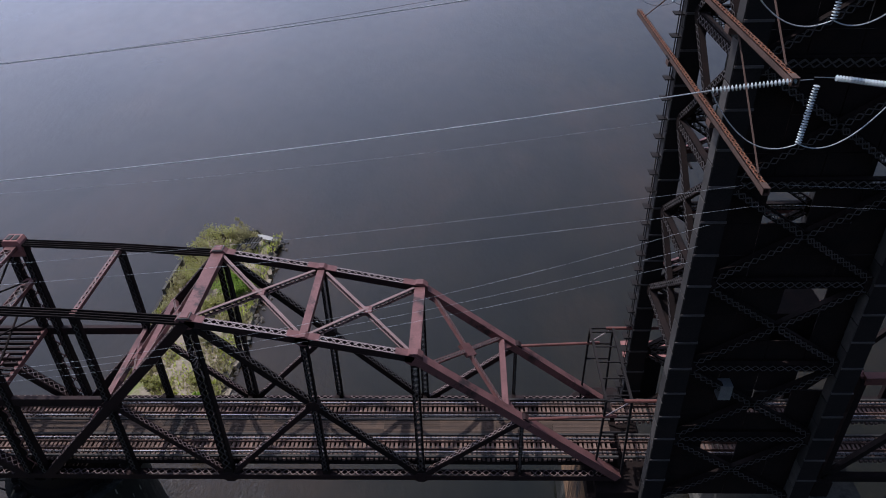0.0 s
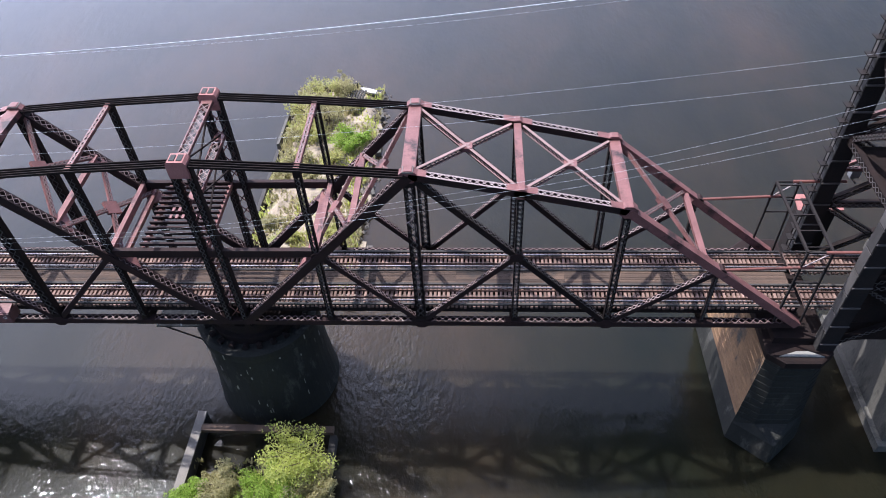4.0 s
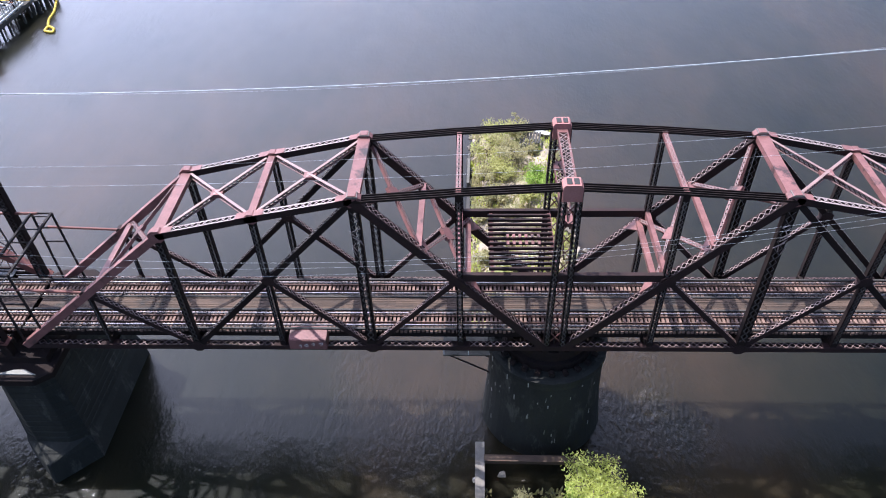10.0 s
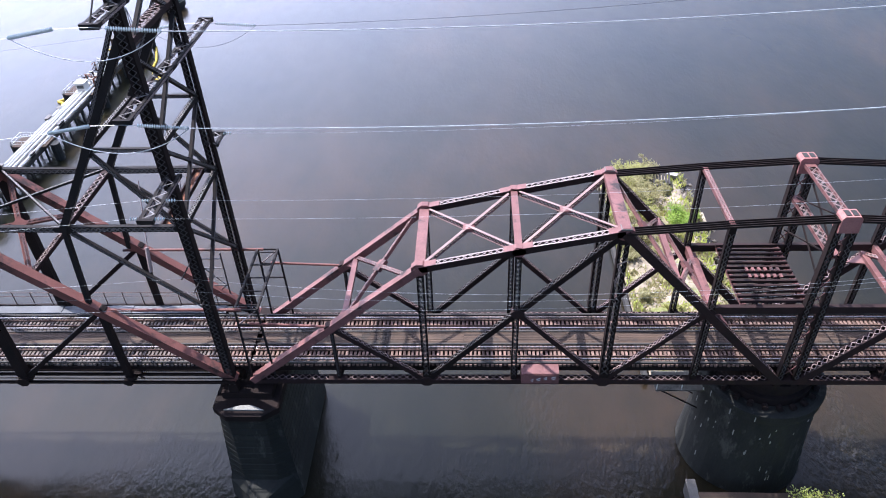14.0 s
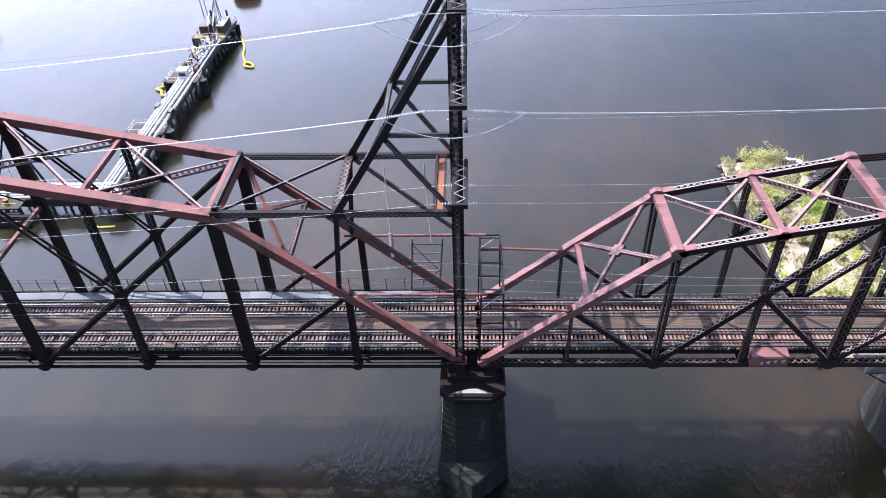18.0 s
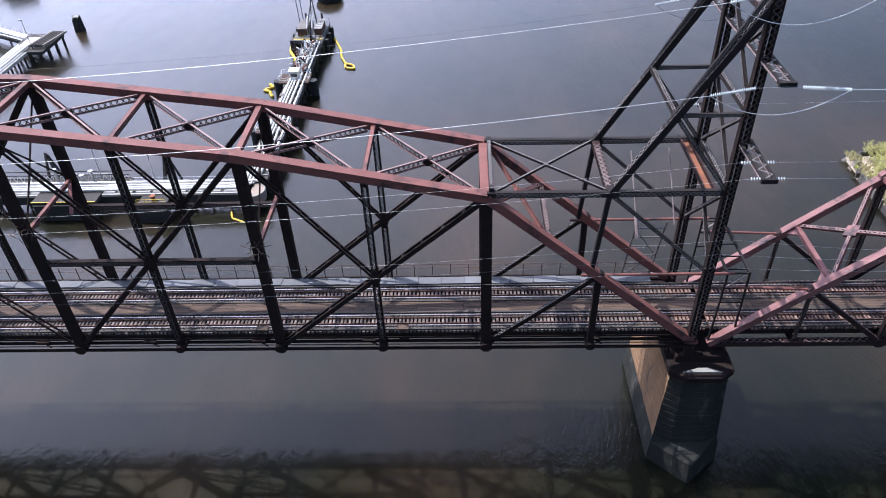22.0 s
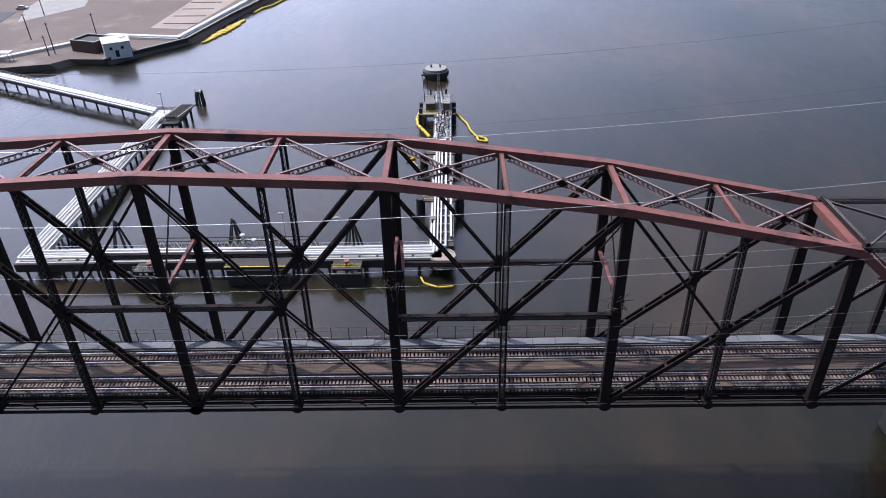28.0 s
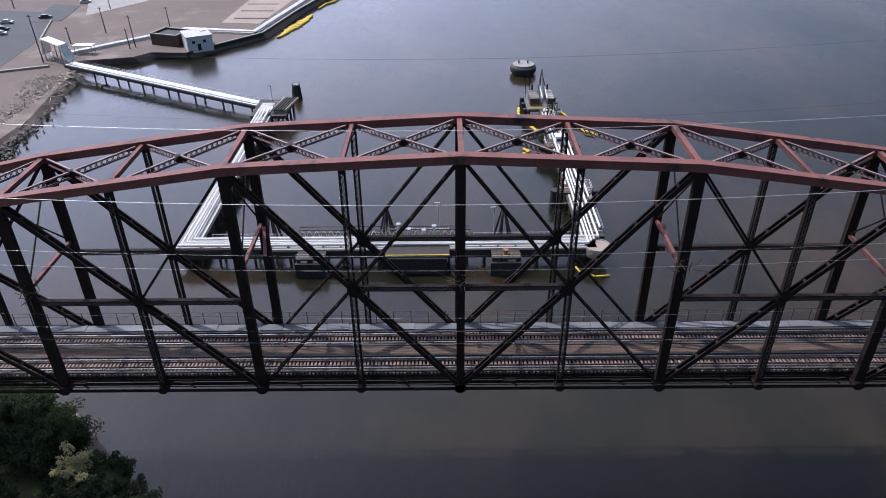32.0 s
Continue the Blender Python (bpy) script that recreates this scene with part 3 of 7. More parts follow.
# ---- piers ----


def pier(name, x, half, y0, y1, nose, top, label):
    """A masonry pier: blunt-nosed shaft, low pointed starling at the foot, coping slab and bearing blocks."""
    ob = thing(name, (x, (y0 + y1) / 2, 0), label, "pier")

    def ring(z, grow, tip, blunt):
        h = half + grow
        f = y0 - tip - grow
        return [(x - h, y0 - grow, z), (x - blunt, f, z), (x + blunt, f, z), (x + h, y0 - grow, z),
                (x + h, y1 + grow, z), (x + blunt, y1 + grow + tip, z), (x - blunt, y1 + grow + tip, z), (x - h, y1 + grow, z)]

    def stack(rings, sides=range(8)):
        g = Geo()
        k = len(rings[0])
        fs = [(i * k + j, i * k + (j + 1) % k, (i + 1) * k + (j + 1) % k, (i + 1) * k + j) for i in range(len(rings) - 1) for j in sides]
        if len(sides) < 8:
            used = sorted({i for f in fs for i in f})
            at = {i: q for q, i in enumerate(used)}
            pts = [p for r in rings for p in r]
            return g.add([pts[i] for i in used], [tuple(at[i] for i in f) for f in fs])
        if len(sides) == 8:
            fs += [tuple((len(rings) - 1) * k + j for j in range(k)), tuple(range(k))[::-1]]
        return g.add([p for r in rings for p in r], fs)

    courses = 11
    z0, z1 = 3.4, top - 0.9
    rings = []
    for c in range(courses):
        a, b = z0 + (z1 - z0) * c / courses, z0 + (z1 - z0) * (c + 1) / courses
        gr = 0.55 * (1 - c / courses)
        rings += [ring(a, gr - 0.05, 0.9, half * 0.62), ring(a + 0.05, gr, 0.9, half * 0.62), ring(b - 0.05, gr - 0.02, 0.9, half * 0.62), ring(b, gr - 0.06, 0.9, half * 0.62)]
    # shaft split by side: tan where sunlit, shade coloured in on the rest
    part("shaft", stack(rings, [5, 6, 7]), "pier_pale", ob, "tan coursed stone on the sunlit sides")
    part("nose", stack(rings, [0, 1, 2, 3, 4]), "pier", ob, "coursed stone nose and flank, shade put into the colour")
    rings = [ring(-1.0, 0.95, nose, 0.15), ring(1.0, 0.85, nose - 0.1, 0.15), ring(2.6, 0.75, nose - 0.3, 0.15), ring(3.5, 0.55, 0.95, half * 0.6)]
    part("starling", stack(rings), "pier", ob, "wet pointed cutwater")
    part("coping", stack([ring(top - 0.9, 0.1, 1.0, half * 0.6), ring(top - 0.8, 0.32, 1.1, half * 0.6), ring(top - 0.1, 0.32, 1.1, half * 0.6), ring(top, 0.2, 1.0, half * 0.6)]),
         "steel_dark", ob)
    for yy in (YN, YF):
        part("bearing_block", Geo().box((x - half * 0.85, yy - 0.9, top), (x + half * 0.85, yy + 0.9, top + 0.75)), "steel_dark", ob)
    part("ledge_slab", Geo().plate([(x - 2.0, y0 - 0.75, top + 0.07), (x + 1.9, y0 - 0.78, top + 0.07), (x + 0.6, y0 - 0.2, top + 0.07), (x - 0.4, y0 - 0.22, top + 0.07)], 0.14, U3), "concrete", ob, "pale stone ledge")
    part("dry_patch", Geo().plate([(x - 0.5, y0 - nose * 0.62, 2.95), (x + 0.7, y0 - nose * 0.62, 2.95), (x - 0.3, y0 - nose * 0.62 - 0.7, 2.82)], 0.1, (0, -0.2, 1)), "timber_pale", ob, "pale dry patch on the cutwater")
    return ob


pier("bridge_pier", -89.7, 2.9, 38.4, 51.0, 3.3, 13.7, "stone bridge pier, pointed cutwater, shaded sides coloured dark, sunlit side tan")
pier("bridge_pier", 12.2, 2.6, 38.4, 51.0, 2.9, 13.7, "dark stone bridge pier with a pointed cutwater beside the lift tower")
pier("bridge_pier", -256.2, 2.9, 37.4, 51.0, 3.0, 13.7, "stone pier on the river bank under the long truss")

ob = thing("round_pier", (SWX, 44.4, 0), "dark round masonry pivot pier of the swing span", "pier")
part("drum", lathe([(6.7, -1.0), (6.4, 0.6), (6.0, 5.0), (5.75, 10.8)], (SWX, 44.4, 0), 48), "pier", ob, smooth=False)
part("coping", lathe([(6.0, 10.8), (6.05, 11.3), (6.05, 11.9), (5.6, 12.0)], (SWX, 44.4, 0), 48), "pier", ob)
part("turntable", lathe([(4.6, 12.0), (4.6, 12.9), (4.2, 13.0), (4.2, 14.0), (4.7, 14.1), (4.7, 14.9)], (SWX, 44.4, 0), 40), "steel_dark", ob, "black steel turntable drum")
for k in range(24):
    a = 2 * math.pi * k / 24
    c = Vector((SWX + 5.1 * math.cos(a), 44.4 + 5.1 * math.sin(a), 12.3))
    part("roller", Geo().tube([c - Vector((math.cos(a), math.sin(a), 0)) * 0.25, c + Vector((math.cos(a), math.sin(a), 0)) * 0.25], 0.3, 10), "steel_dark", ob)

g = Geo()
rl = random.Random(77)
for k in range(34):          # lime runs and bird droppings on the masonry
    a, z = rl.uniform(3.2, 6.2), rl.uniform(1.5, 11.5) if k % 3 else rl.uniform(8.0, 11.5)
    h, w = rl.uniform(0.15, 0.8), rl.uniform(0.025, 0.06)
    r = 6.42 - 0.062 * z if z < 10.4 else 6.07
    c = Vector((SWX + (r + 0.03) * math.cos(a), 44.4 + (r + 0.03) * math.sin(a), z))
    g.bar(c - Vector((0, 0, h / 2)), c + Vector((0, 0, h / 2)), w * 2, 0.03, Vector((math.cos(a), math.sin(a), 0)))
part("lime_runs", g, "concrete", ob, "pale lime runs", kind="stuff")
ob = thing("service_platform", (-46.8, 44.4, 10.2), "small pale railed service platform bracketed to the pivot pier", "platform")
part("deck", Geo().box((-49.2, 43.2, 10.2), (-44.2, 45.8, 10.36)), "concrete_dark", ob)
for y in (43.5, 45.5):
    part("bracket", Geo().bar((-49.0, y, 10.1), (-43.9, y, 10.1), 0.16, 0.2, U3), "steel_dark", ob)
    part("strut", Geo().bar((-48.6, y, 10.0), (-44.3, y, 7.2), 0.12, 0.12, U3), "steel_dark", ob)
for x, y in ((-49.1, 43.3), (-49.1, 45.7), (-46.6, 43.3), (-46.6, 45.7), (-44.4, 43.3)):
    part("rail_post", Geo().bar((x, y, 10.36), (x, y, 11.4), 0.07, 0.07, E3), "white", ob)
for y in (43.3, 45.7):
    part("hand_rail", Geo().bar((-49.1, y, 11.38), (-44.4, y, 11.38), 0.06, 0.06, U3), "white", ob)

# ---- trusses ----


def gusset(g, p, r, thick=0.62, face=E3):
    """A clipped plate pair round a joint."""
    p = Vector(p)
    pts = []
    for k in range(8):
        a = math.pi / 8 + k * math.pi / 4
        pts.append(p + Vector((r * math.cos(a), 0, r * 0.85 * math.sin(a))))
    return g.plate(pts, thick, face)


def lattice_girder(p, q, w, depth, pitch):
    """Top and bottom flanges with a crossed lattice web standing upright between them."""
    g = Geo()
    p, q = Vector(p), Vector(q)
    L = (q - p).length
    d = (q - p) / L
    for z, t in ((0.0, 0.05), (-depth, 0.05)):
        o = Vector((0, 0, z))
        g.bar(p + o, q + o, w, t, U3)
        g.bar(p + o + Vector((0, 0, -0.08 if z == 0 else 0.08)), q + o + Vector((0, 0, -0.08 if z == 0 else 0.08)), 0.05, 0.16, U3)
    n = max(int(L / pitch), 2)
    side = d.cross(Vector((0, 0, 1))).normalized()
    first = len(g.f)
    for k in range(n):
        a, b = p + d * (L * k / n), p + d * (L * (k + 1) / n)
        lo = Vector((0, 0, -depth))
        g.bar(a + side * 0.03, b + lo + side * 0.03, 0.075, 0.02, side)
        g.bar(a + lo - side * 0.03, b - side * 0.03, 0.075, 0.02, side)
    g.light.extend(range(first, len(g.f)))
    return g


swing = thing("swing_bridge", (SWX, 44.4, 15), "long red-brown steel swing truss bridge on a round pier", "bridge")
S_TOP = {0: 34.05, 1: 33.55, 2: 32.87, 3: 31.12, 4: 29.25}


def sw(k, y, z=None):
    return Vector((SWX + math.copysign(SW_AT[abs(k)], k), y, z if z is not None else S_TOP[abs(k)]))


for y in (YN, YF):
    for sg in (-1, 1):
        # top chord: laced box from the hip to the portal post, eyebars to the centre tower
        for a, b in ((4, 3), (3, 2)):
            # chord sides coloured dark as shaded, flanges and lacing pale as sunlit
            g = Geo().laced(sw(sg * a, y), sw(sg * b, y), 0.66, 0.6, U3, pitch=0.55, plate=0.16, flange=0.13, pale_flange=True)
            part("top_chord", g, "chord_dark", swing)
        for a, b in ((2, 1), (1, 0)):
            for o in (-0.42, -0.14, 0.14, 0.42):
                d = Vector((0, o, 0))
                part("eyebar", Geo().bar(sw(sg * a, y) + d, sw(sg * b, y) + d, 0.06, 0.2), "steel_dark", swing)
        part("end_post", Geo().bar(sw(sg * 4, y), sw(sg * 6, y, ZB), 0.78, 0.7, U3), "oxide_swing", swing)
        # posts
        part("post", Geo().laced(sw(sg * 4, y), sw(sg * 4, y, ZB), 0.62, 0.5, E3, pitch=0.6, flange=0.15), "steel_dark", swing)
        part("post", Geo().laced(sw(sg * 3, y), sw(sg * 3, y, ZB), 0.55, 0.45, E3, pitch=0.5, flange=0.14), "steel_dark", swing)
        part("post", Geo().laced(sw(sg * 2, y), sw(sg * 2, y, ZB), 0.85, 0.6, E3, pitch=0.75, flange=0.25), "steel_dark", swing)
        part("post", Geo().laced(sw(sg * 1, y), sw(sg * 1, y, ZB), 0.55, 0.45, E3, pitch=0.5, flange=0.14), "steel_dark", swing)
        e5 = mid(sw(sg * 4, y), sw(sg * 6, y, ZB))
        part("post", Geo().laced(e5, (e5.x, y, ZB), 0.3, 0.3, E3, pitch=0.4), "steel_dark", swing)
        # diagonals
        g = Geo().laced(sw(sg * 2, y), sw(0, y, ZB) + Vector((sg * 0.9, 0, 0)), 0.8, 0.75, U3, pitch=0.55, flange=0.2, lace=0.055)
        part("main_diagonal", g, "red_dark", swing)
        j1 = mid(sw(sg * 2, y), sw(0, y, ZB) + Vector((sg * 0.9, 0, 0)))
        part("diagonal", Geo().laced(j1, sw(sg * 2, y, ZB), 0.48, 0.45, U3, pitch=0.46), "red_dark", swing)
        part("diagonal", Geo().laced(sw(sg * 2, y), sw(sg * 4, y, ZB), 0.55, 0.5, U3, pitch=0.5), "steel_dark", swing)
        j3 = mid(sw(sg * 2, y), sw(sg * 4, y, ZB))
        part("diagonal", Geo().laced(j3, sw(sg * 2, y, ZB), 0.48, 0.45, U3, pitch=0.46), "red_dark", swing)
        part("diagonal", Geo().laced(e5, sw(sg * 4, y, ZB), 0.48, 0.45, U3, pitch=0.46), "red_dark", swing)
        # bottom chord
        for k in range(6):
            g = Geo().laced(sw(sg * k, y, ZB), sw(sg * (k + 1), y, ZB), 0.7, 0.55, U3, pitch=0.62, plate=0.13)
            part("bottom_chord", g, "red_dark", swing)
        for p, r in ((j1, 0.7), (j3, 0.6), (e5, 0.6), (sw(sg * 2, y, ZB), 0.75), (sw(sg * 4, y, ZB), 0.7), (sw(sg * 2, y), 0.75), (sw(sg * 3, y), 0.6), (sw(sg * 4, y), 0.75)):
            # low plates get the shade-darkened red, high ones the sunlit red
            part("gusset_plate", gusset(Geo(), p, r, 0.66), "red_dark" if p.z < 28 else "oxide_swing", swing)
        for k, e in ((2, 1.3), (3, 1.2), (4, 1.5)):        # cover plates over the chord's lacing at the joints
            for q in ((3,) if k == 2 else (2, 4) if k == 3 else (3,)):
                u = (sw(sg * q, y) - sw(sg * k, y)).normalized()
                o = u.cross(Vector((0, 1, 0))).normalized() * 0.34
                o = o if o.z > 0 else -o
                part("cover_plate", Geo().bar(sw(sg * k, y) - u * 0.3 + o, sw(sg * k, y) + u * e + o, 0.74, 0.04, U3), "oxide_swing", swing)
    # centre tower legs
    for o in (-0.75, 0.75):
        part("tower_leg", Geo().laced((SWX + o, y, ZB - 0.7), (SWX + o * 0.8, y, 34.1), 0.55, 0.6, E3, pitch=0.55, flange=0.16), "steel_dark", swing)
    for k in range(12):
        z0 = ZB + 0.5 + k * 1.5
        part("lacing_bar", Geo().bar((SWX - 0.55, y, z0), (SWX + 0.55, y, z0 + 1.5), 0.09, 0.05, E3), "oxide_swing", swing)
        part("lacing_bar", Geo().bar((SWX + 0.55, y + 0.06, z0), (SWX - 0.55, y + 0.06, z0 + 1.5), 0.09, 0.05, E3), "oxide_swing", swing)
    cap = part("tower_cap", Geo().plate([(SWX - 0.78, y, 33.0), (SWX + 0.78, y, 33.0), (SWX + 0.78, y, 34.3), (SWX + 0.6, y, 34.55), (SWX - 0.6, y, 34.55), (SWX - 0.78, y, 34.3)], 1.1, E3), "pink", swing, "faded pink cap with two dark openings")
    for o in (-0.4, 0.4):
        part("opening", Geo().box((SWX + o * 0.7 - 0.2, y - 0.36, 34.54), (SWX + o * 0.7 + 0.2, y + 0.36, 34.6)), "rubber", cap)
for sg in (-1, 1):
    for k, w in ((2, 1.05), (3, 0.6), (4, 0.9)):
        a, b = sw(sg * k, YN + 0.3), sw(sg * k, YF - 0.3)
        part("top_strut", Geo().bar(a, b, w, 0.5, U3), "oxide_swing", swing)
    part("top_strut", Geo().laced(sw(sg, YN) - Vector((0, 0, 0.15)), sw(sg, YF) - Vector((0, 0, 0.15)), 0.42, 0.3, U3, pitch=0.6, flange=0.14), "oxide_swing", swing)
    for y in (YN, YF):
        part("node_cap", Geo().box((sw(sg * 2, y).x - 0.42, y - 0.38, 33.25), (sw(sg * 2, y).x + 0.42, y + 0.38, 33.4)), "grey_plate", swing, "pale grey worn cap plate")
    for k in (2, 3):
        for p, q in (((k, YN), (k + 1, YF)), ((k, YF), (k + 1, YN))):
            a, b = sw(sg * p[0], p[1]), sw(sg * q[0], q[1])
            d = (b - a).normalized()
            part("top_lateral", lattice_girder(a + d * 0.7 + Vector((0, 0, 0.2)), b - d * 0.7 + Vector((0, 0, 0.2)), 0.24, 0.48, 0.44), "oxide_lat", swing)
        c = (sw(sg * k, YN) + sw(sg * (k + 1), YF)) / 2
        part("gusset_plate", Geo().bar(c - Vector((0.5, 0, 0)), c + Vector((0.5, 0, 0)), 0.8, 0.34, U3), "oxide_swing", swing)
    # portal frame in the plane of the end post and of the main diagonal
    for top, foot, tt in ((sw(sg * 4, YN), sw(sg * 6, YN, ZB), (0.42, 0.06)), (sw(sg * 2, YN), sw(0, YN, ZB), (0.29, 0.03)), (sw(sg * 2, YN), sw(0, YN, ZB), (0.53, 0.31))):
        dy = Vector((0, YF - YN, 0))
        m1, m0 = mid(top, foot, tt[0]), mid(top, foot, tt[1])
        part("portal_strut", Geo().bar(m1, m1 + dy, 0.5, 0.4, U3), "oxide_swing", swing)
        for a, b in ((m0, m1 + dy), (m0 + dy, m1)):
            part("portal_brace", Geo().laced(a, b, 0.36, 0.3, (foot - top).cross(Vector((0, 1, 0))), pitch=0.42), "oxide_swing", swing)
        c = (m0 + m1 + dy) / 2
        dn = (foot - top).normalized()
        part("gusset_plate", Geo().plate([c - dn * 0.9, c + Vector((0, 0.8, 0)), c + dn * 0.9, c - Vector((0, 0.8, 0))], 0.34, dn.cross(Vector((0, 1, 0)))), "oxide_swing", swing)
        for e, yy in ((m1, 1), (m1 + dy, -1)):
            part("knee_brace", Geo().plate([e, e + dn * 1.6, e + Vector((0, yy * 1.7, 0))], 0.2, dn.cross(Vector((0, 1, 0)))), "oxide_swing", swing)
# tower cross frames
for z0, z1 in ((33.9, 30.2), (30.2, 26.5)):
    part("tower_strut", Geo().laced((SWX, YN, z0), (SWX, YF, z0), 0.9, 0.3, U3, pitch=0.9), "oxide_swing", swing)
    for a, b in (((YN, z0), (YF, z1)), ((YF, z0), (YN, z1))):
        part("tower_brace", Geo().bar((SWX, *a), (SWX, *b), 0.12, 0.12), "steel_dark", swing)
for y in (YN, YF):
    part("floor_girder", Geo().bar((SWX - SW_AT[1], y, 24.5), (SWX + SW_AT[1], y, 24.5), 0.4, 0.75, U3), "red_dark", swing)
for k in (-1, 1):
    part("floor_girder", Geo().bar((SWX + k * SW_AT[1], YN, 24.5), (SWX + k * SW_AT[1], YF, 24.5), 0.4, 0.7, U3), "oxide_swing", swing)
for k in (-5.9, -0.5):
    part("floor_girder", Geo().bar((SWX + k, YN + 0.2, 24.7), (SWX + k, YF - 0.2, 24.7), 0.3, 0.45, U3), "oxide_swing", swing)
for k in range(13):
    y = YN + 0.45 + k * 0.65
    part("floor_joist", Geo().bar((SWX - 6.2, y, 25.05), (SWX - 0.45, y, 25.05), 0.2, 0.28, U3), "red_dark", swing)
for k in range(6):
    for yy in (43.4, 44.3):
        part("floor_plate", Geo().box((SWX - 4.6 + k * 0.55, yy, 25.13), (SWX - 4.35 + k * 0.55, yy + 0.45, 25.3)), "oxide_swing", swing)

fixed = thing("truss_bridge", (FXX, 44.4, 15), "very long red-brown steel railway truss with a curved top chord", "bridge")
FYN, FYF, FZB = 39.7, 48.9, 15.95
F_TOP = {0: 41.95, 1: 41.48, 2: 41.0, 3: 39.52, 4: 38.1, 5: 35.88, 6: 33.7}


def fx(k, y, z=None):
    return Vector((FXX + k * FXP, y, F_TOP[abs(k)] if z is None else z))


def pair(p, q, w, d, gap=0.42):
    """Two parallel flat bars with tie plates."""
    g = Geo()
    p, q = Vector(p), Vector(q)
    for o in (-gap / 2, gap / 2):
        g.bar(p + Vector((0, o, 0)), q + Vector((0, o, 0)), d, w, E3)
    n = max(int((q - p).length / 2.4), 2)
    for k in range(1, n):
        c = mid(p, q, k / n)
        e = (q - p).normalized() * 0.14
        g.bar(c - e, c + e, d * 0.8, gap, E3)
    return g


for y in (FYN, FYF):
    for sg in (-1, 1):
        for a, b in ((0, 2), (2, 4), (4, 6)):
            p, q = fx(sg * a, y), fx(sg * b, y)
            g = Geo().bar(p, q, 0.86, 0.78, U3)
            n = Vector((0, 0, 0.41))
            g.bar(p + n, q + n, 1.0, 0.05, U3)
            part("top_chord", g, "oxide", fixed)
        g = Geo().bar(fx(sg * 6, y), fx(sg * 8, y, FZB), 0.84, 0.78, U3)
        part("end_post", g, "oxide", fixed)
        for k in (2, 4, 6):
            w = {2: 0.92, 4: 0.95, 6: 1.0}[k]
            part("post", Geo().bar(fx(sg * k, y), fx(sg * k, y, FZB), w, 0.62, E3), "steel_dark", fixed)
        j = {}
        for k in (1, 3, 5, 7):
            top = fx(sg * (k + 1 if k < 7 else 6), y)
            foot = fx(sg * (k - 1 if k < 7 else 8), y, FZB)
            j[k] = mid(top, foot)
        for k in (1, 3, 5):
            part("sub_post", Geo().laced(fx(sg * k, y), j[k], 0.6, 0.5, E3, pitch=0.6, flange=0.14), "steel_dark", fixed)
            part("sub_post", Geo().laced(j[k], fx(sg * k, y, FZB), 0.66, 0.5, E3, pitch=0.62, flange=0.17), "steel_dark", fixed)
            part("main_diagonal", pair(fx(sg * (k + 1), y), fx(sg * (k - 1), y, FZB), 0.16, 0.46, 0.6), "steel_dark", fixed)
            part("sub_tie", pair(fx(sg * (k - 1), y), j[k], 0.1, 0.24, 0.5), "steel_dark", fixed)
        part("sub_post", Geo().bar(j[7], fx(sg * 7, y, FZB), 0.6, 0.5, E3), "steel_dark", fixed)
        part("sub_diagonal", Geo().laced(j[7], fx(sg * 6, y, FZB), 0.42, 0.42, U3, pitch=0.42), "steel_dark", fixed)
        part("counter", pair(j[1], fx(sg * 2, y, FZB), 0.1, 0.2, 0.5), "steel_dark", fixed)
        part("stay_strut", Geo().laced(Vector((FXX + sg * 2 * FXP, y, j[3].z)), Vector((FXX + sg * 4 * FXP, y, j[3].z)), 0.5, 0.5, E3, pitch=0.5), "steel_dark", fixed)
        part("stay_strut", Geo().laced(Vector((FXX, y, j[1].z)), j[1], 0.5, 0.5, E3, pitch=0.5), "steel_dark", fixed)
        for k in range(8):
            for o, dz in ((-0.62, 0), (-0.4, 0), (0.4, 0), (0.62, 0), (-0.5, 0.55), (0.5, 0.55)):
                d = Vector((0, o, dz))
                part("bottom_eyebar", Geo().bar(fx(sg * k, y, FZB) + d, fx(sg * (k + 1), y, FZB) + d, 0.05, 0.2 if dz == 0 else 0.1), "steel_dark", fixed)
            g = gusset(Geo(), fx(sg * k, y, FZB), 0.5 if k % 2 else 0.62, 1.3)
            part("pin_plate", g, "steel_dark", fixed)
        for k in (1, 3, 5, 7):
            part("gusset_plate", gusset(Geo(), j[k], 0.55, 0.7), "steel_dark", fixed)
    part("post", Geo().bar(fx(0, y), fx(0, y, FZB), 0.8, 0.55, E3), "steel_dark", fixed)
for k in range(-6, 7):
    w = 0.5 if k % 2 == 0 else 0.34
    if abs(k) == 6:
        part("top_strut", Geo().bar(fx(k, FYN + 0.4), fx(k, FYF - 0.4), 1.1, 0.7, U3), "oxide", fixed)
    elif k % 2 == 0:
        part("top_strut", Geo().bar(fx(k, FYN + 0.4), fx(k, FYF - 0.4), w, 0.45, U3), "oxide", fixed)
    else:
        part("top_strut", Geo().laced(fx(k, FYN + 0.4), fx(k, FYF - 0.4), 0.42, 0.4, (1, 0, 0), pitch=0.45), "oxide", fixed)
